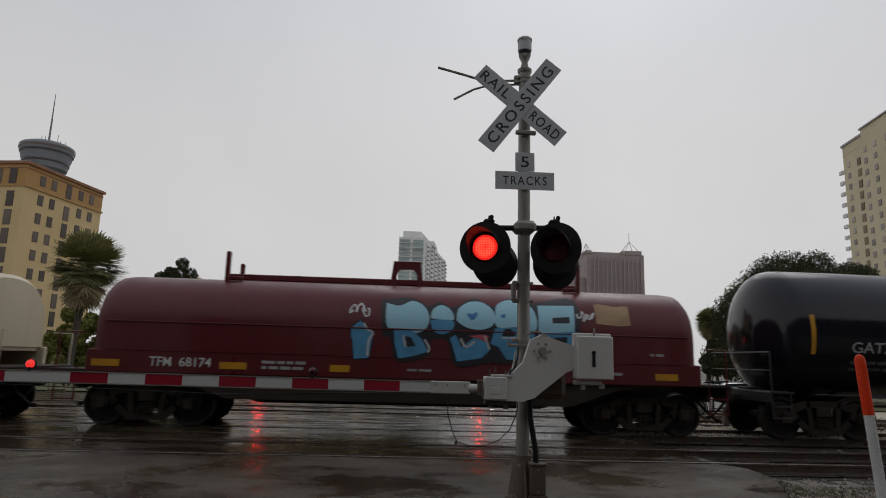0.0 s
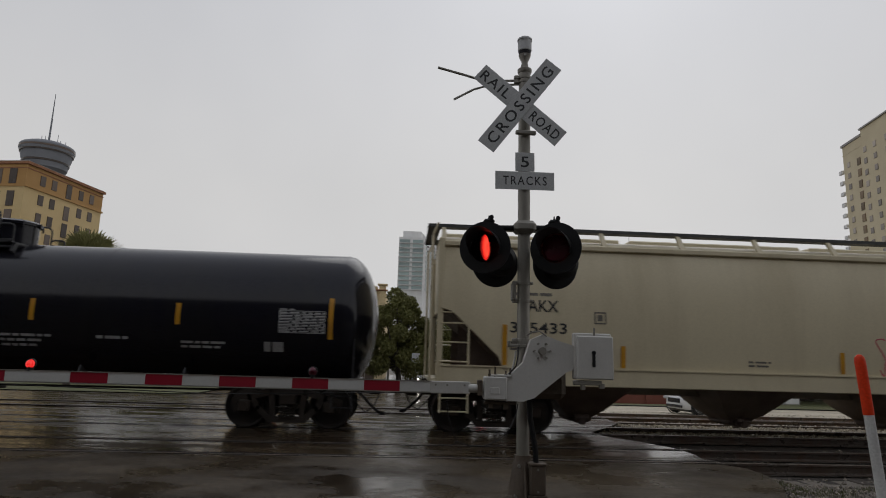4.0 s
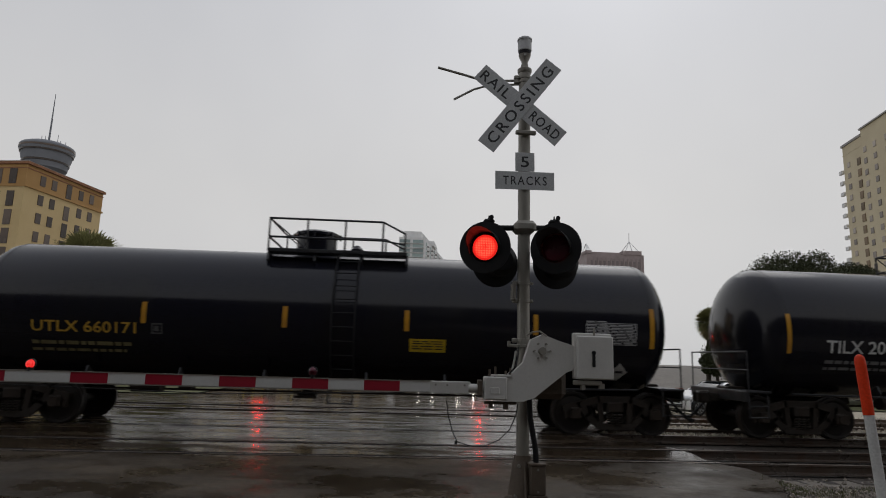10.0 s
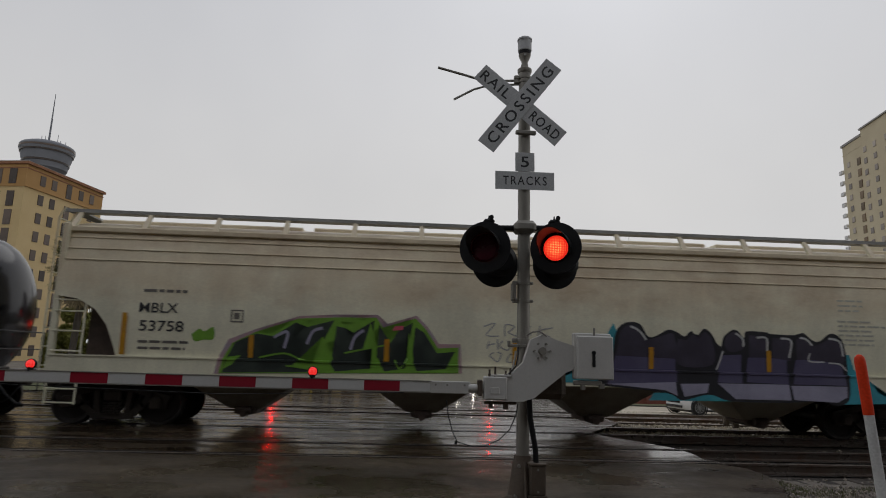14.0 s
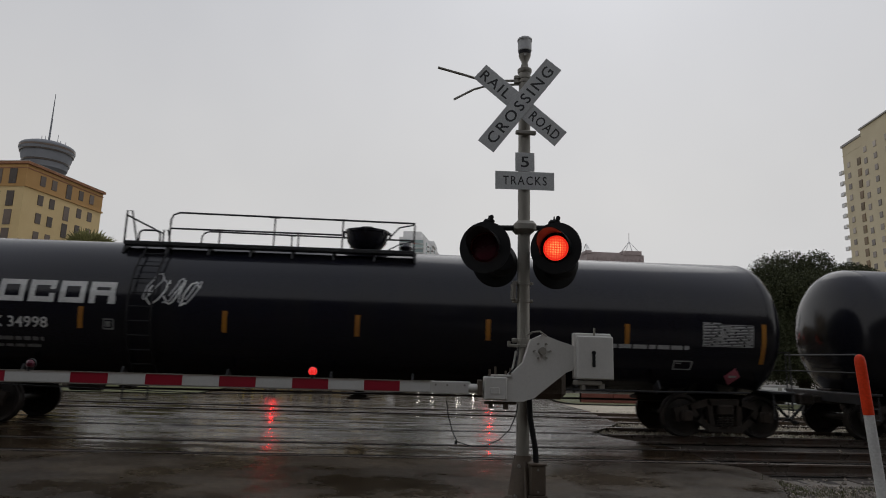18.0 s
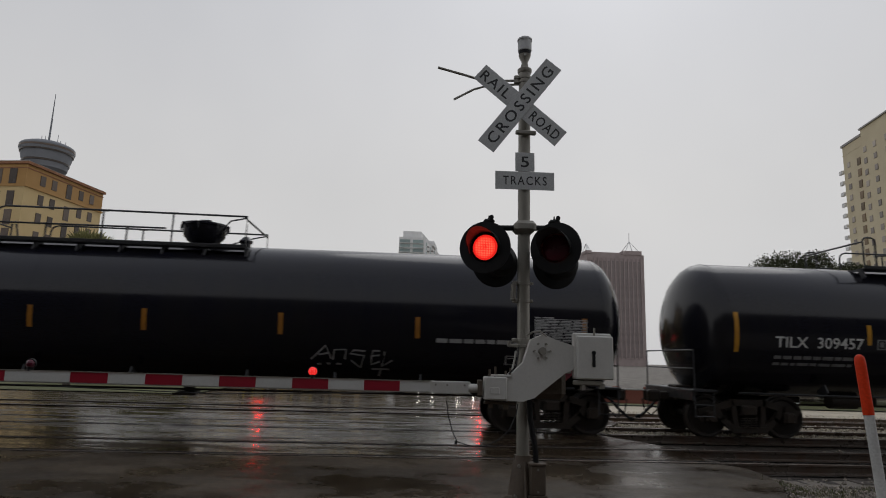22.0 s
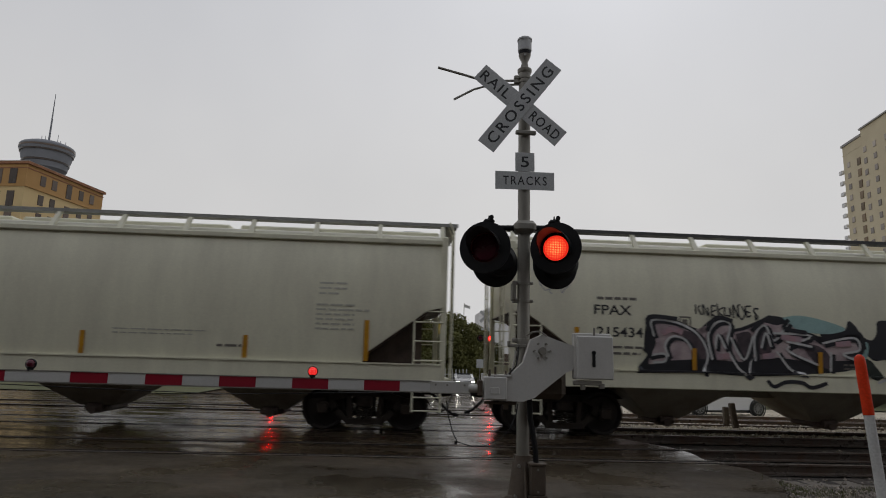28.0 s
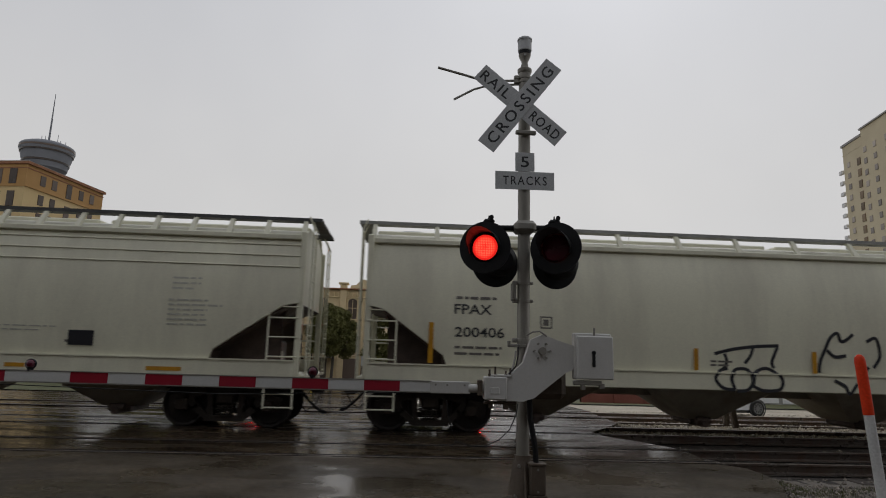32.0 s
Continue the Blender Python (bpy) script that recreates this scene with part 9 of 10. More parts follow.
for x, w, h in ((228, 19, 8), (183, 6, 6)):
    walls(pink, [(x - w / 2, 599), (x + w / 2, 599), (x + w / 2, 618), (x - w / 2, 618)], 110.0, 110 + h * 0.5, PINKG, "turret")
    g = Geo()
    top = (x, 608, 110 + h * 1.9)
    for cx, cy in ((x - w * 0.35, 600), (x + w * 0.35, 600), (x + w * 0.35, 616), (x - w * 0.35, 616), (x, 600)):
        g.cyl((cx, cy, 110 + h * 0.5), top, 0.35, n=5)
    part("roof_frame", g, PALEW, pink)
part("mast", Geo().cyl((228, 608, 124), (228, 608, 134), 0.3, n=5), PALEW, pink)

# low grey block
block = thing("low_block", "plain pale grey flat-roofed building", "building")
walls(block, [(19.5, 150), (31.5, 150), (31.5, 170), (19.5, 170)], LOW, 13.6, PALEW)
walls(block, [(31, 151), (34.2, 151), (34.2, 158), (31, 158)], LOW, 15.0, PALEW, "stair_tower")
walls(block, [(21, 155), (24, 155), (24, 160), (21, 160)], 13.6, 14.6, PALEW, "roof_plant")
part("shop_front", Geo().box((22, 149.5, 1.5), (9, 0.6, 3)), GLASS, block)

# old yellow commercial row
row = thing("old_commercial_row", "two-storey yellow stucco commercial row with arched windows and balconies", "building")
RX0, RX1, RYF = -24.0, -2.2, 70.0
walls(row, [(RX0, RYF), (RX1, RYF), (RX1, RYF + 18), (RX0, RYF + 18)], LOW, 8.9, OLDYEL)
part("parapet_coping", Geo().box(((RX0 + RX1) / 2, RYF - 0.1, 8.98), (RX1 - RX0 + 0.4, 0.6, 0.16), b=0.03), TRIM, row)
part("cornice", Geo().box(((RX0 + RX1) / 2, RYF - 0.12, 8.05), (RX1 - RX0, 0.24, 0.14), b=0.03), OLDYEL, row)
dent = Geo().box((0, 0, 0), (0.22, 0.26, 0.42), b=0.02).mesh("dentil", OLDYEL, 0)
k = RX0 + 0.3
while k < RX1:
    part("dentil", dent, None, row, at=pose(k, RYF - 0.13, 8.35))
    k += 0.52
for x in (RX0 + 0.4, -18.2, -12.75, -7.0, RX1 - 0.4):
    part("pilaster", Geo().box((x, RYF - 0.1, 3.9), (0.75, 0.3, 10.0), b=0.03), OLDYEL, row)
    part("chimney_cap", Geo().box((x, RYF + 0.1, 9.2), (0.75, 0.7, 0.7), b=0.04).box((x, RYF + 0.1, 9.62), (1.15, 1.0, 0.2), b=0.05), OLDYEL, row)
part("gable", Geo().prism([(-6.3, 8.9), (-3.0, 8.9), (-3.2, 9.4), (-3.8, 9.5), (-4.2, 9.9), (-4.7, 10.15), (-5.2, 9.9), (-5.6, 9.5), (-6.2, 9.4)], 0.4, pose(0, RYF - 0.15, 0)), OLDYEL, row)
arch = [(-0.5, -1.1), (0.5, -1.1), (0.5, 0.8), (0.42, 1.0), (0.22, 1.12), (0, 1.16), (-0.22, 1.12), (-0.42, 1.0), (-0.5, 0.8)]
am = Geo().prism(arch, 0.3).mesh("window", GLASS, 0)
fr = Geo()
for a, b in zip(arch, arch[1:] + arch[:1]):
    fr.tube([(a[0] * 1.12, -0.06, a[1] * 1.06), (b[0] * 1.12, -0.06, b[1] * 1.06)], 0.07, 5)
fr.box((0, -0.04, 0), (0.06, 0.06, 2.1)).box((0, -0.04, 0.1), (1.0, 0.06, 0.06))
fm = fr.mesh("window_frame", OLDYEL)
for x in (-22.3, -20.4, -16.8, -14.6, -11.75, -9.2, -5.9, -3.9):
    w = part("window", am, None, row, at=pose(x, RYF - 0.05, 6.75))
    part("window_frame", fm, None, w)
    w = part("window", am, None, row, at=pose(x, RYF - 0.05, 2.75))
    part("window_frame", fm, None, w)
    part("shop_door", Geo().box((x, RYF - 0.02, 0.1), (1.5, 0.2, 2.3), b=0.03), GLASS, row)
for x0, x1 in ((-20.8, -13.4), (-12.2, -7.6)):
    for z in (4.75, 1.3):
        bl = part("balcony", Geo().box(((x0 + x1) / 2, RYF - 0.9, z), (x1 - x0, 1.7, 0.16), b=0.03), SHADED, row)
        part("balustrade", Geo().box(((x0 + x1) / 2, RYF - 1.7, z + 0.95), (x1 - x0, 0.05, 0.06)).box(((x0 + x1) / 2, RYF - 1.7, z + 0.5), (x1 - x0, 0.04, 0.04)), RAILING, bl)
        g = Geo()
        x = x0
        while x <= x1 + 0.01:
            g.box((x, RYF - 1.7, z + 0.5), (0.04, 0.04, 0.95))
            x += 0.62
        tagged(part("baluster", g, RAILING, bl, smooth=0), kind="stuff")
    for x in (x0 + 0.1, (x0 + x1) / 2, x1 - 0.1):
        part("balcony_post", Geo().cyl((x, RYF - 1.6, LOW), (x, RYF - 1.6, 4.7), 0.07, n=8), RAILING, row)


# ---- trees ----
def leaves(name, r, centres, per, size, mat, parent):
    """A crown of small single leaves, densest towards the shell of each clump."""
    rng = np.random.default_rng(r.randrange(10 ** 6))
    n = per * len(centres)
    mid = np.repeat(np.array([tuple(c) for c, _ in centres]), per, axis=0)
    rad = np.repeat(np.array([k for _, k in centres]), per)[:, None]
    d = rng.normal(size=(n, 3)) * (1, 1, 0.85)
    d /= np.linalg.norm(d, axis=1)[:, None]
    p = mid + d * rad * rng.uniform(0.3, 1.0, (n, 1)) ** 0.5 * (1 + 0.06 * rng.normal(size=(n, 1)))
    a = rng.normal(size=(n, 3))
    a /= np.linalg.norm(a, axis=1)[:, None]
    b = np.cross(a, rng.normal(size=(n, 3)))
    b /= np.linalg.norm(b, axis=1)[:, None]
    s = size * rng.uniform(0.6, 1.4, (n, 1))
    v = np.stack([p - a * s, p - b * s * 0.55, p + a * s, p + b * s * 0.55], axis=1).reshape(-1, 3)
    me = bpy.data.meshes.new(name)
    me.from_pydata(v.tolist(), [], np.arange(4 * n).reshape(-1, 4).tolist())
    me.materials.append(mat)
    return tagged(part(name, me, None, parent), kind="stuff")


def tree(x, y, ground, height, wide, mat, seed, label, clumps=26, per=110, leaf=0.16, trunk=0.28, low=0.35):
    r = random.Random(seed)
    t = thing("tree", label, "tree", pose(x, y, ground))
    centres, limbs = [], []
    fork = height * low
    g = Geo()
    pts = [(0, 0, -0.1), (r.uniform(-0.1, 0.1), 0, fork * 0.5), (r.uniform(-0.2, 0.2), r.uniform(-0.2, 0.2), fork)]
    g.cyl(pts[0], pts[1], trunk * 1.25, trunk, n=10).cyl(pts[1], pts[2], trunk, trunk * 0.8, n=10)
    part("trunk", g, BARK, t)
    for k in range(clumps):
        a = math.tau * k * 0.618
        lean = math.acos(1 - 1.12 * (k + 0.5) / clumps)
        ball = wide * r.uniform(0.20, 0.32)
        out = r.uniform(0.86, 1.04) if k % 4 else r.uniform(0.35, 0.7)
        rad = (wide - ball * 0.6) * math.sin(lean) * out
        c = Vector((rad * math.cos(a), rad * math.sin(a), fork + (height - fork) * (0.1 + 0.9 * max(0.0, math.cos(lean)) * out) - ball * 0.75))
        centres.append((c, ball))
        if k % 2 == 0:
            mid = Vector(pts[2]).lerp(c, 0.5) + Vector((0, 0, -0.25))
            part("limb", Geo().tube([pts[2], mid, c], trunk * 0.28, 6), BARK, t)
    leaves("crown", r, centres, int(per * 5.5), leaf * 1.0, mat, t)
    return t


tree(33.3, 50, LOW, 12.3, 7.0, LEAF_D, 1, "large dark green spreading oak behind the tracks", 110, 560, 0.085, 0.5, 0.3)
tree(39.6, 52, LOW, 12.2, 4.2, LEAF_D, 2, "dark green oak beside the railway yard", 56, 480, 0.085, 0.4, 0.3)
tree(-22.6, 62, LOW, 11.9, 2.8, LEAF_D, 3, "slim dark green tree beside the yellow row", 46, 120, 0.10, 0.25, 0.3)
tree(-0.3, 60, LOW, 9.2, 3.4, LEAF_M, 4, "green street tree at the town side", 40, 150, 0.13, 0.25, 0.2)
tree(5.2, 75, LOW, 8.4, 4.6, LEAF_M, 5, "broad green street tree far down the road", 40, 130, 0.16, 0.3, 0.12)
tree(10.5, 88, LOW, 7.8, 4.0, LEAF_M, 15, "broad green street tree far down the road", 32, 130, 0.16, 0.3, 0.12)
tree(-6.2, 55, LOW, 7.4, 2.3, LEAF_M, 6, "thin-stemmed green tree before the yellow row", 34, 130, 0.11, 0.12, 0.42)
tree(18.6, 80, LOW, 9.6, 4.0, LEAF_D, 7, "dark green street tree near a lamp banner", 24, 110, 0.18, 0.3, 0.3)
tree(23.5, 84, LOW, 8.8, 3.6, LEAF_D, 17, "dark green street tree near a lamp banner", 20, 110, 0.18, 0.3, 0.3)
tree(-22.2, 55, LOW, 8.2, 4.0, LEAF_L, 8, "light green rounded shrub-like tree under the palm", 40, 150, 0.14, 0.2, 0.08)
tree(-26.6, 53, LOW, 6.2, 3.0, LEAF_L, 9, "light green rounded shrub-like tree under the palm", 26, 140, 0.14, 0.2, 0.08)
tree(28.5, 55, LOW, 5.4, 1.7, LEAF_D, 10, "small dark green tree beside the oak", 12, 100, 0.13, 0.15, 0.4)


def palm(x, y, ground, height, wide, seed, label):
    r = random.Random(seed)
    t = thing("palm_tree", label, "palm tree", pose(x, y, ground))
    g = Geo()
    for k in range(8):
        z0, z1 = height * 0.8 * k / 8, height * 0.8 * (k + 1) / 8
        g.cyl((0.05 * k, 0, z0), (0.05 * (k + 1), 0, z1), 0.24, 0.21, n=12)
    part("trunk", g, BARK, t)
    hub = Vector((0.4, 0, height * 0.8))
    for kind, count, mat in (("fronds", 230, FROND), ("dry_fronds", 60, DRYFROND)):
        g = Geo()
        for k in range(count):
            a = r.uniform(0, 6.28)
            el = r.uniform(-0.6, 1.45) if kind == "fronds" else r.uniform(-1.5, -0.75)
            d = Vector((math.cos(a) * math.cos(el), math.sin(a) * math.cos(el), math.sin(el)))
            ln = wide * (r.uniform(0.38, 0.62) if kind == "fronds" else r.uniform(0.25, 0.75))
            fan = hub + d * ln
            side = d.cross(Vector((0, 0, 1))).normalized()
            up = side.cross(d)
            g.tube([hub, hub + d * ln * 0.6, fan], 0.018, 4)
            for j in range(13):
                b = radians(-75 + 150 * j / 12)
                tip = fan + (d * math.cos(b) + side * math.sin(b)) * wide * 0.42 * r.uniform(0.85, 1.05) - Vector((0, 0, 0.18 * r.random()))
                w = (side * math.cos(b) - d * math.sin(b)) * 0.085
                g.add([fan - w, fan + w, tip + w * 0.2 - up * 0.05, tip - w * 0.2 - up * 0.05], [(0, 1, 2, 3)])
        tagged(part(kind, g, mat, t, smooth=0), kind="stuff")
    return t


palm(-23.2, 45, LOW, 10.4, 2.9, 1, "fan palm with a shaggy skirt of dry fronds")
palm(28.6, 57, LOW, 8.4, 1.5, 2, "small slim fan palm beside the oak")


# ---- vehicles ----
def sedan(x, y, z, turn, paint, label, lights=False):
    """A car whose front looks along local -x."""
    c = thing("car", label, "car", pose(x, y, z, 0, 0, turn) @ Matrix.Scale(0.94, 4))
    L, Wd = 4.75, 1.84
    side = [(-2.02, 0.32), (-2.04, 0.62), (-1.95, 0.80), (-1.25, 0.96), (-0.75, 1.02), (0.0, 1.40), (0.9, 1.43), (1.6, 1.14), (1.9, 1.07), (1.98, 0.9), (2.0, 0.45), (1.9, 0.28), (-1.95, 0.24)]

    def section(y, k, dz):
        return [(px * (1 - 0.055 * k), y, pz if pz < 1.0 else 1.0 + (pz - 1.0) * (1 - dz)) for px, pz in side]
    part("body", Geo().loft([section(-Wd / 2 + 0.02, 2.6, 0.5), section(-Wd / 2, 1.9, 0.12), section(-Wd / 2 + 0.16, 0.9, 0), section(-Wd / 2 + 0.5, 0.1, 0), section(Wd / 2 - 0.5, 0.1, 0), section(Wd / 2 - 0.16, 0.9, 0), section(Wd / 2, 1.9, 0.12), section(Wd / 2 - 0.02, 2.6, 0.5)]), paint, c, smooth=40)
    for s in (-1, 1):
        part("side_window", Geo().prism([(-0.68, 0.99), (-0.02, 1.37), (0.9, 1.39), (1.45, 1.14), (1.40, 1.0)], 0.02, pose(0, s * (Wd / 2 - 0.005) - 0.01, 0)), CARGLASS, c, smooth=0)
        hl = part("headlight", Geo().box((-1.86, s * 0.68, 0.68), (0.28, 0.36, 0.13), pose(0, 0, 0, 0, 0, s * 24), b=0.03), HEADL if lights else HEADOFF, c)
        part("tail_light", Geo().box((1.90, s * 0.68, 0.86), (0.14, 0.42, 0.14), b=0.03), RED, c)
        part("mirror", Geo().box((-0.55, s * (Wd / 2 + 0.08), 1.0), (0.14, 0.2, 0.13), b=0.03), paint, c)
        for px in (-1.42, 1.42):
            wheel = part("wheel", Geo().lathe([(0.20, -0.11), (0.30, -0.115), (0.335, -0.09), (0.34, 0.0), (0.335, 0.09), (0.30, 0.115), (0.20, 0.11)], pose(0, 0, 0, 90, 0, 0), n=28), TYRE, c, at=pose(px, s * (Wd / 2 - 0.09), 0.34))
            rg = Geo()
            for k in range(10):
                a = math.tau * k / 10
                rg.box((0.12 * math.cos(a), s * 0.10, 0.12 * math.sin(a)), (0.2, 0.03, 0.035), pose(0, 0, 0, 0, -math.degrees(a), 0))
            rg.lathe([(0.20, -0.02), (0.225, -0.02), (0.225, 0.02), (0.20, 0.02)], pose(0, s * 0.105, 0, 90, 0, 0), n=24, closed=True).cyl((0, s * 0.08, 0), (0, s * 0.12, 0), 0.05, n=12)
            part("rim", rg, ALLOY, wheel)
            part("wheel_arch", Geo().lathe([(0.36, -0.01), (0.40, -0.01), (0.40, 0.012), (0.36, 0.012)], pose(px, s * (Wd / 2 + 0.004), 0.34, 90, 0, 0), n=28, closed=True), CARDARK, c)
    part("underbody", Geo().box((0, 0, 0.27), (3.6, 1.5, 0.26), b=0.04), CARDARK, c)
    part("roof_panel", Geo().box((0.42, 0, 1.425), (1.1, 1.3, 0.03), b=0.01), CARGLASS, c)
    part("grille", Geo().box((-2.03, 0, 0.60), (0.05, 0.9, 0.2), b=0.02).box((-2.02, 0, 0.36), (0.05, 1.2, 0.12), b=0.02), CARDARK, c)
    part("windscreen", Geo().add([(-0.80, -0.72, 1.03), (-0.80, 0.72, 1.03), (-0.08, 0.62, 1.39), (-0.08, -0.62, 1.39), (-0.76, -0.72, 1.0), (-0.76, 0.72, 1.0), (-0.04, 0.62, 1.36), (-0.04, -0.62, 1.36)], [(0, 1, 2, 3), (7, 6, 5, 4), (0, 4, 5, 1), (2, 6, 7, 3), (1, 5, 6, 2), (0, 3, 7, 4)]), CARGLASS, c, smooth=0)
    return c


sedan(13.05, 25.5, fall(25.4) - 0.02, 8.6, CARWHITE, "parked white sedan on the gravel yard")
sedan(5.6, 57, LOW, 90, CARDARK, "dark car waiting with its headlights on", True)
sedan(8.8, 58, LOW, 90, CARDARK, "dark car waiting with its headlights on", True)
sedan(2.3, 63, LOW, 90, CARWHITE, "white car waiting with its headlights on", True)

# ---- far crossing signals ----
for fx, fy, hz, ph in ((-8.6, 41.0, 2.66, 0), (6.6, 50.0, 4.35, 0)):
    f = thing("crossing_signal", "distant grey crossing signal with white crossbuck and red lamps", "crossing signal", pose(fx, fy, fall(fy)))
    part("pole", Geo().cyl((0, 0, 0), (0, 0, hz + 2.4), 0.07, n=12), GALV, f)
    part("crossarm", Geo().box((0, -0.02, hz + 0.2), (1.0, 0.1, 0.1), b=0.02), BLACK, f)
    for ang in (45, -45):
        part("crossbuck_blade", Geo().box((0, 0, 0), (1.22, 0.01, 0.229), b=0.003), SIGNW, f, at=pose(0, -0.1 - 0.012 * (ang > 0), hz + 1.75, 0, ang, 0))
    part("track_count_sign", Geo().box((0, -0.09, hz + 0.75), (0.68, 0.01, 0.22), b=0.003), SIGNW, f)
    lamp_head(f, pose(-0.40, -0.2, hz, 0, 0, -10), LED_FAR, 0)
    lamp_head(f, pose(0.40, -0.2, hz, 0, 0, -10), LED_FAR, 1)
    part("gate_mechanism", Geo().box((0, 0.1, 1.2), (0.5, 0.5, 0.7), b=0.05), ALU, f)

# ---- posts, poles and small things beyond the tracks ----
for px, py, lean, h in ((9.25, 17.5, 1, 0.72), (9.15, 16.75, -8, 0.85)):
    p = thing("wooden_post", "short weathered wooden post in the ballast", "post", pose(px, py, land(px, py) - 0.05, 0, lean, 0))
    part("post", Geo().box((0, 0, h / 2), (0.15, 0.13, h), b=0.02), WOODP, p)
for k, bx in enumerate((-20.4, -16.9, -12.6, -11.6, -11.0, -9.6, -8.6, -7.2)):
    p = thing("bollard", "yellow steel bollard at the roadside", "bollard", pose(bx, 50 + (k % 3) * 0.6, LOW), "roadside bollards")
    part("post", Geo().lathe([(0.09, 0), (0.09, 0.95), (0.06, 1.0), (0.01, 1.02)], n=10), YPOST, p)
lamp = thing("street_lamp", "grey street lamp pole with a banner", "street lamp", pose(15.45, 60, LOW))
part("pole", Geo().cyl((0, 0, 0), (0, 0, 10.8), 0.09, 0.06, n=10), GALV, lamp)
part("banner", Geo().loft([[(-1.05, y, 8.7), (-0.15, y, 8.7), (-0.12, y, 7.9), (-0.2, y, 6.9), (-0.95, y, 6.85), (-0.9, y, 7.8)] for y in (-0.02, 0.02)]), SIGNW, lamp, "white banner with a blue foot", smooth=0)
part("banner_foot", Geo().box((-0.6, -0.035, 7.2), (0.62, 0.012, 0.5)), SPRAYBLUE, lamp)
part("banner_arm", Geo().cyl((-1.2, 0, 8.75), (0, 0, 8.75), 0.02, n=6).cyl((-1.1, 0, 6.85), (0, 0, 6.85), 0.02, n=6), GALV, lamp)
fl = thing("flagpole", "thin flagpole with a small pale flag", "flagpole", pose(11.6, 120, LOW))
part("pole", Geo().cyl((0, 0, 0), (0, 0, 13.4), 0.07, n=8), GALV, fl)
part("flag", Geo().loft([[(0.05, y, 13.2), (0.6, y + 0.1, 13.1), (1.2, y, 12.9), (1.2, y, 12.3), (0.6, y + 0.1, 12.5), (0.05, y, 12.6)] for y in (-0.02, 0.02)]), POSTW, fl, smooth=0)
tl = thing("traffic_signal", "traffic signal hanging from a mast arm", "traffic signal", pose(-1.5, 66, LOW))
part("pole", Geo().cyl((0, 0, 0), (0, 0, 6.6), 0.12, 0.09, n=10), GALV, tl)
part("mast_arm", Geo().cyl((0, 0, 6.2), (5.6, 0, 6.5), 0.07, 0.05, n=8), GALV, tl)
part("signal_head", Geo().box((5.3, -0.1, 5.75), (0.36, 0.3, 1.1), b=0.04), YPOST, tl, "yellow signal housing")
part("street_name_board", Geo().box((3.0, -0.1, 6.15), (1.8, 0.05, 0.4), b=0.01), SIGNW, tl, "pale street name board")
for sx, sy, h in ((1.2, 58, 3.0), (8.2, 66, 2.6), (-3.4, 57, 2.6)):
    s = thing("road_sign", "small white road sign on a post, seen from afar", "road sign", pose(sx, sy, LOW))
    part("post", Geo().cyl((0, 0, 0), (0, 0, h), 0.035, n=6), GALV, s)
    part("sign_plate", Geo().box((0, -0.05, h - 0.4), (0.75, 0.02, 0.9), b=0.01), SIGNW, s)
pick = thing("picket_fence", "white picket fence across the road end", "fence", pose(5.2, 70, LOW))
part("fence_rail", Geo().box((0, 0, 0.9), (4.2, 0.06, 0.1)).box((0, 0, 0.35), (4.2, 0.06, 0.1)), POSTW, pick)
for k in range(11):
    part("picket", Geo().box((-2.0 + k * 0.4, -0.05, 0.75), (0.12, 0.04, 1.5), b=0.01), POSTW, pick)
low_wall = thing("brick_wall", "low red brick wall behind the yard", "wall", pose(16.2, 40.6, fall(40.6)))
part("wall", Geo().box((0, 0, 0.45), (9.0, 0.3, 0.95), b=0.01), BRICKR, low_wall)
part("coping", Geo().box((0, 0, 0.96), (9.1, 0.38, 0.08), b=0.01), CONC, low_wall)
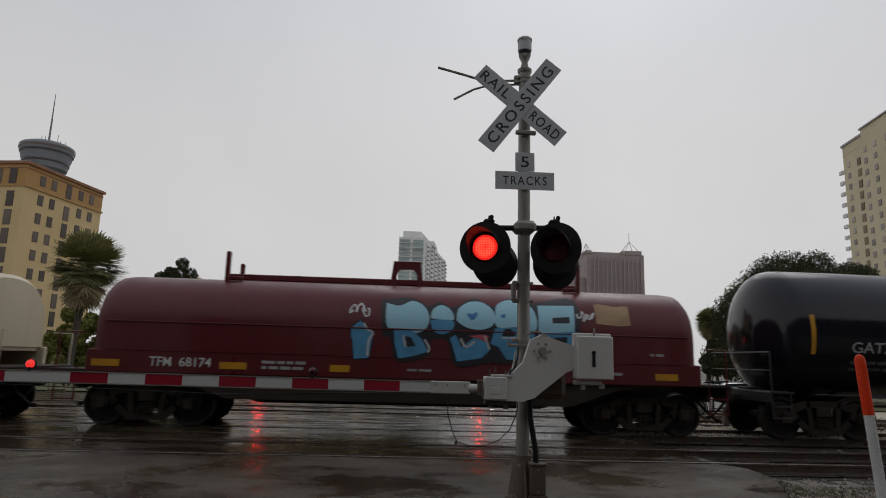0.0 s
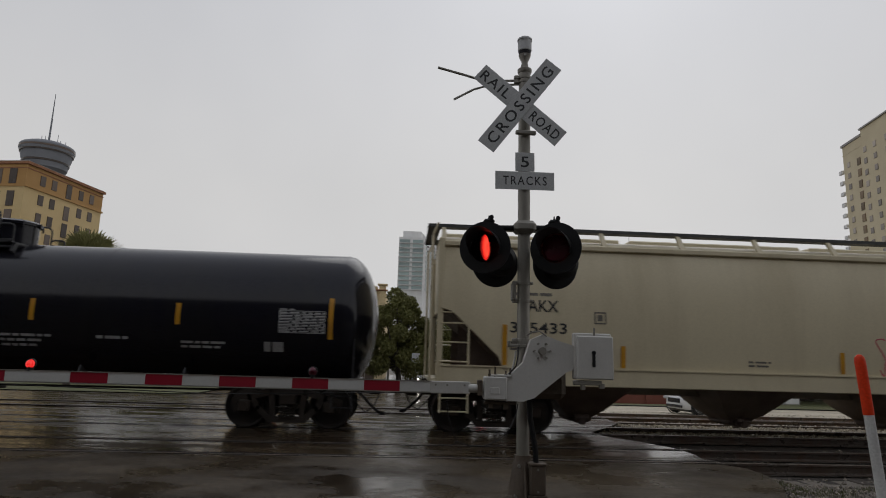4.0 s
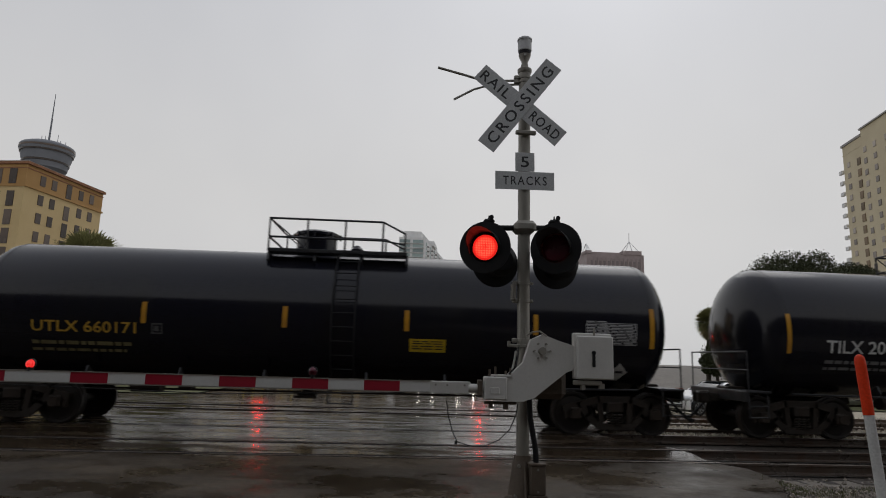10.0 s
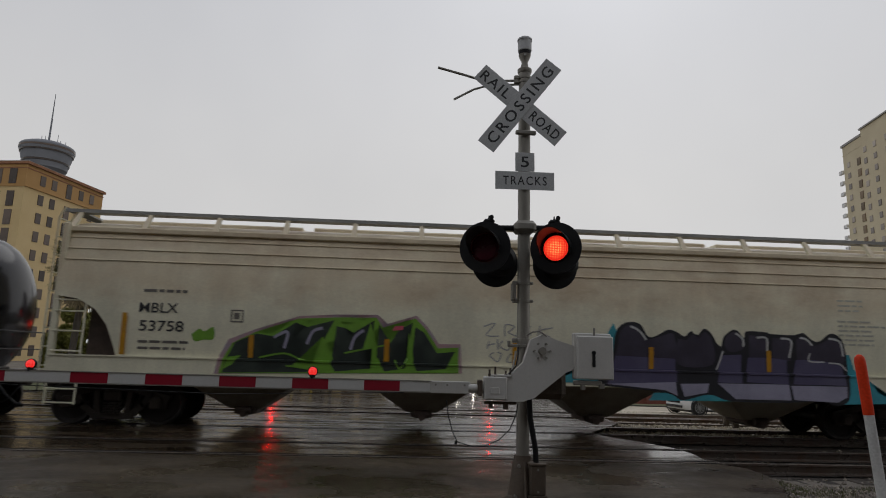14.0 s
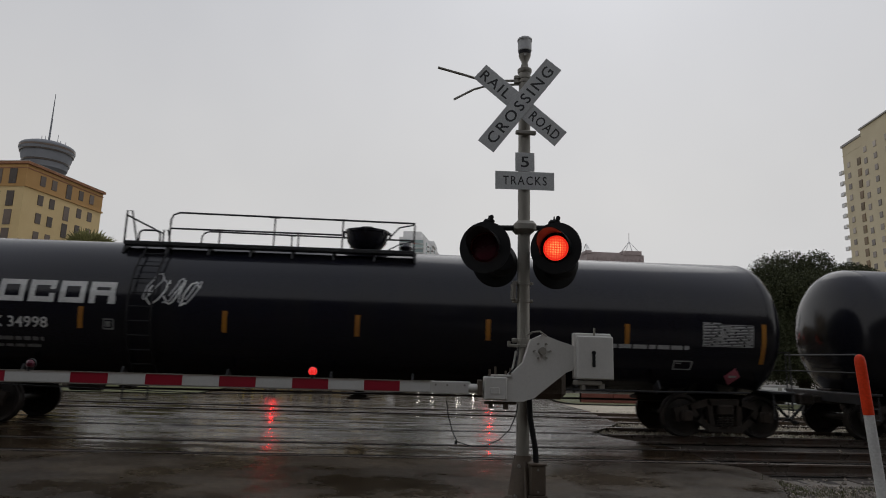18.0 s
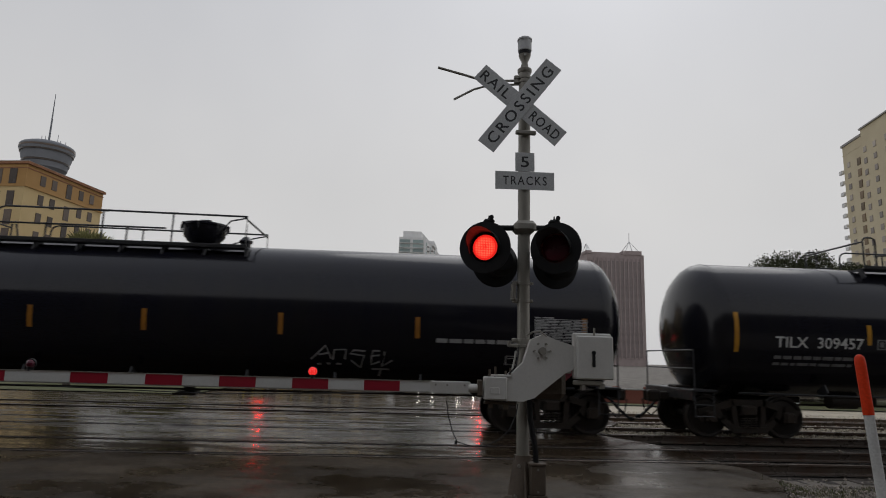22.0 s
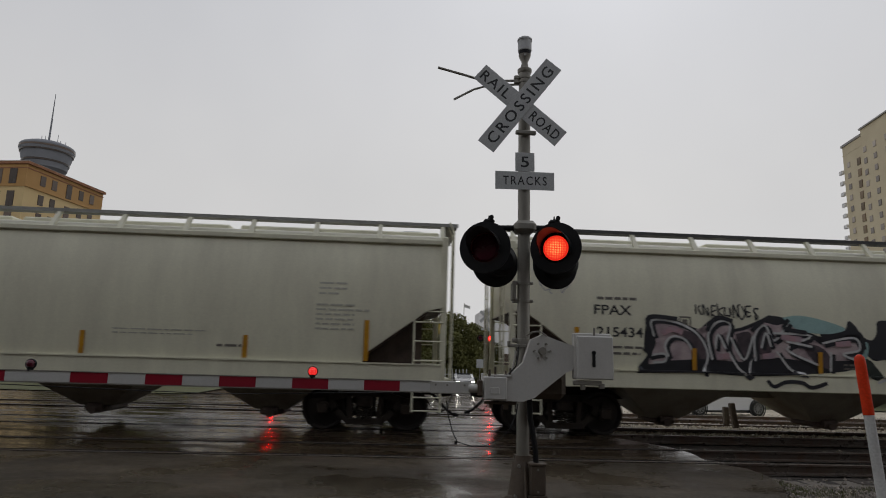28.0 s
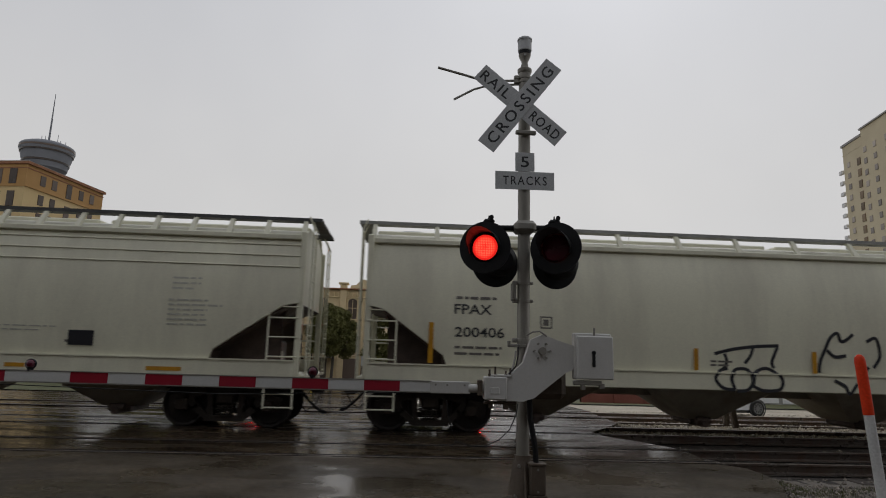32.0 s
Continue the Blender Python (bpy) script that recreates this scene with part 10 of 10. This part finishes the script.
for k in range(5):
    part("pier", Geo().box((-4.3 + k * 2.15, -0.05, 0.55), (0.4, 0.45, 1.2), b=0.02), BRICKR, low_wall)
box = thing("grey_bin_store", "grey panelled utility cabinet behind the yard", "cabinet", pose(25.5, 44, fall(44)))
part("body", Geo().box((0, 0, 0.7), (6.0, 1.2, 1.4), b=0.03), CONC, box)
for k in range(4):
    part("panel", Geo().box((-2.2 + k * 1.5, -0.61, 0.7), (1.2, 0.04, 1.1), b=0.01), PALEW, box)


def motions():
    times = [i for i in range(33)]
    for car, centre in cars:
        walk(car, [(t, pose(stretched(centre) - travelled(t), TRAIN_Y, 0)) for t in times])
    for w, k, start in wheels:
        inside = [f for f in range(0, 32 * FPS + 1) if abs(stretched(start) - travelled(f / FPS)) < 17]
        rows = []
        if inside and inside[0] > 0:
            rows.append((0, inside[0]))
        rows += [(f / FPS, f) for f in inside]
        if inside and inside[-1] < 32 * FPS:
            rows.append((32, inside[-1]))
        if rows:
            walk(w, [(t, pose(k, 0, WHEEL_R) @ pose(0, 0, 0, 0, -math.degrees(travelled(f / FPS) / WHEEL_R) % 360, 0)) for t, f in rows])
    # the lamps wink by turn: each lens swings its bright face out and back
    PERIOD = 1.2375
    for lens, at, phase in lamps:
        rows = []
        on0, lit = ((0.9135, 0.585), (0.3385, 0.475), (1.0125, 0.62), (0.325, 0.67))[phase]
        events = []
        t = on0 - 2 * PERIOD
        while t < 33:
            events += [(t, 1), (t + lit, 0)]
            t += PERIOD
        state = [s for t, s in events if t <= 0][-1]
        ang = 0 if state else 180
        rows.append((0, ang))
        for t, s in events:
            f = int(t * FPS)
            if f < 1 or f + 3 > 32 * FPS:
                continue
            for k, d in enumerate((0, 88, 176, 180)):
                rows.append(((f + k) / FPS, ang + d))
            ang += 180
        rows.append((32, ang))
        clean = [r for i, r in enumerate(rows) if i == 0 or r[0] > rows[i - 1][0] + 1e-6]
        walk(lens, [(t, Matrix.Translation(at) @ pose(0, 0, 0, 0, 0, a % 360)) for t, a in clean])


motions()
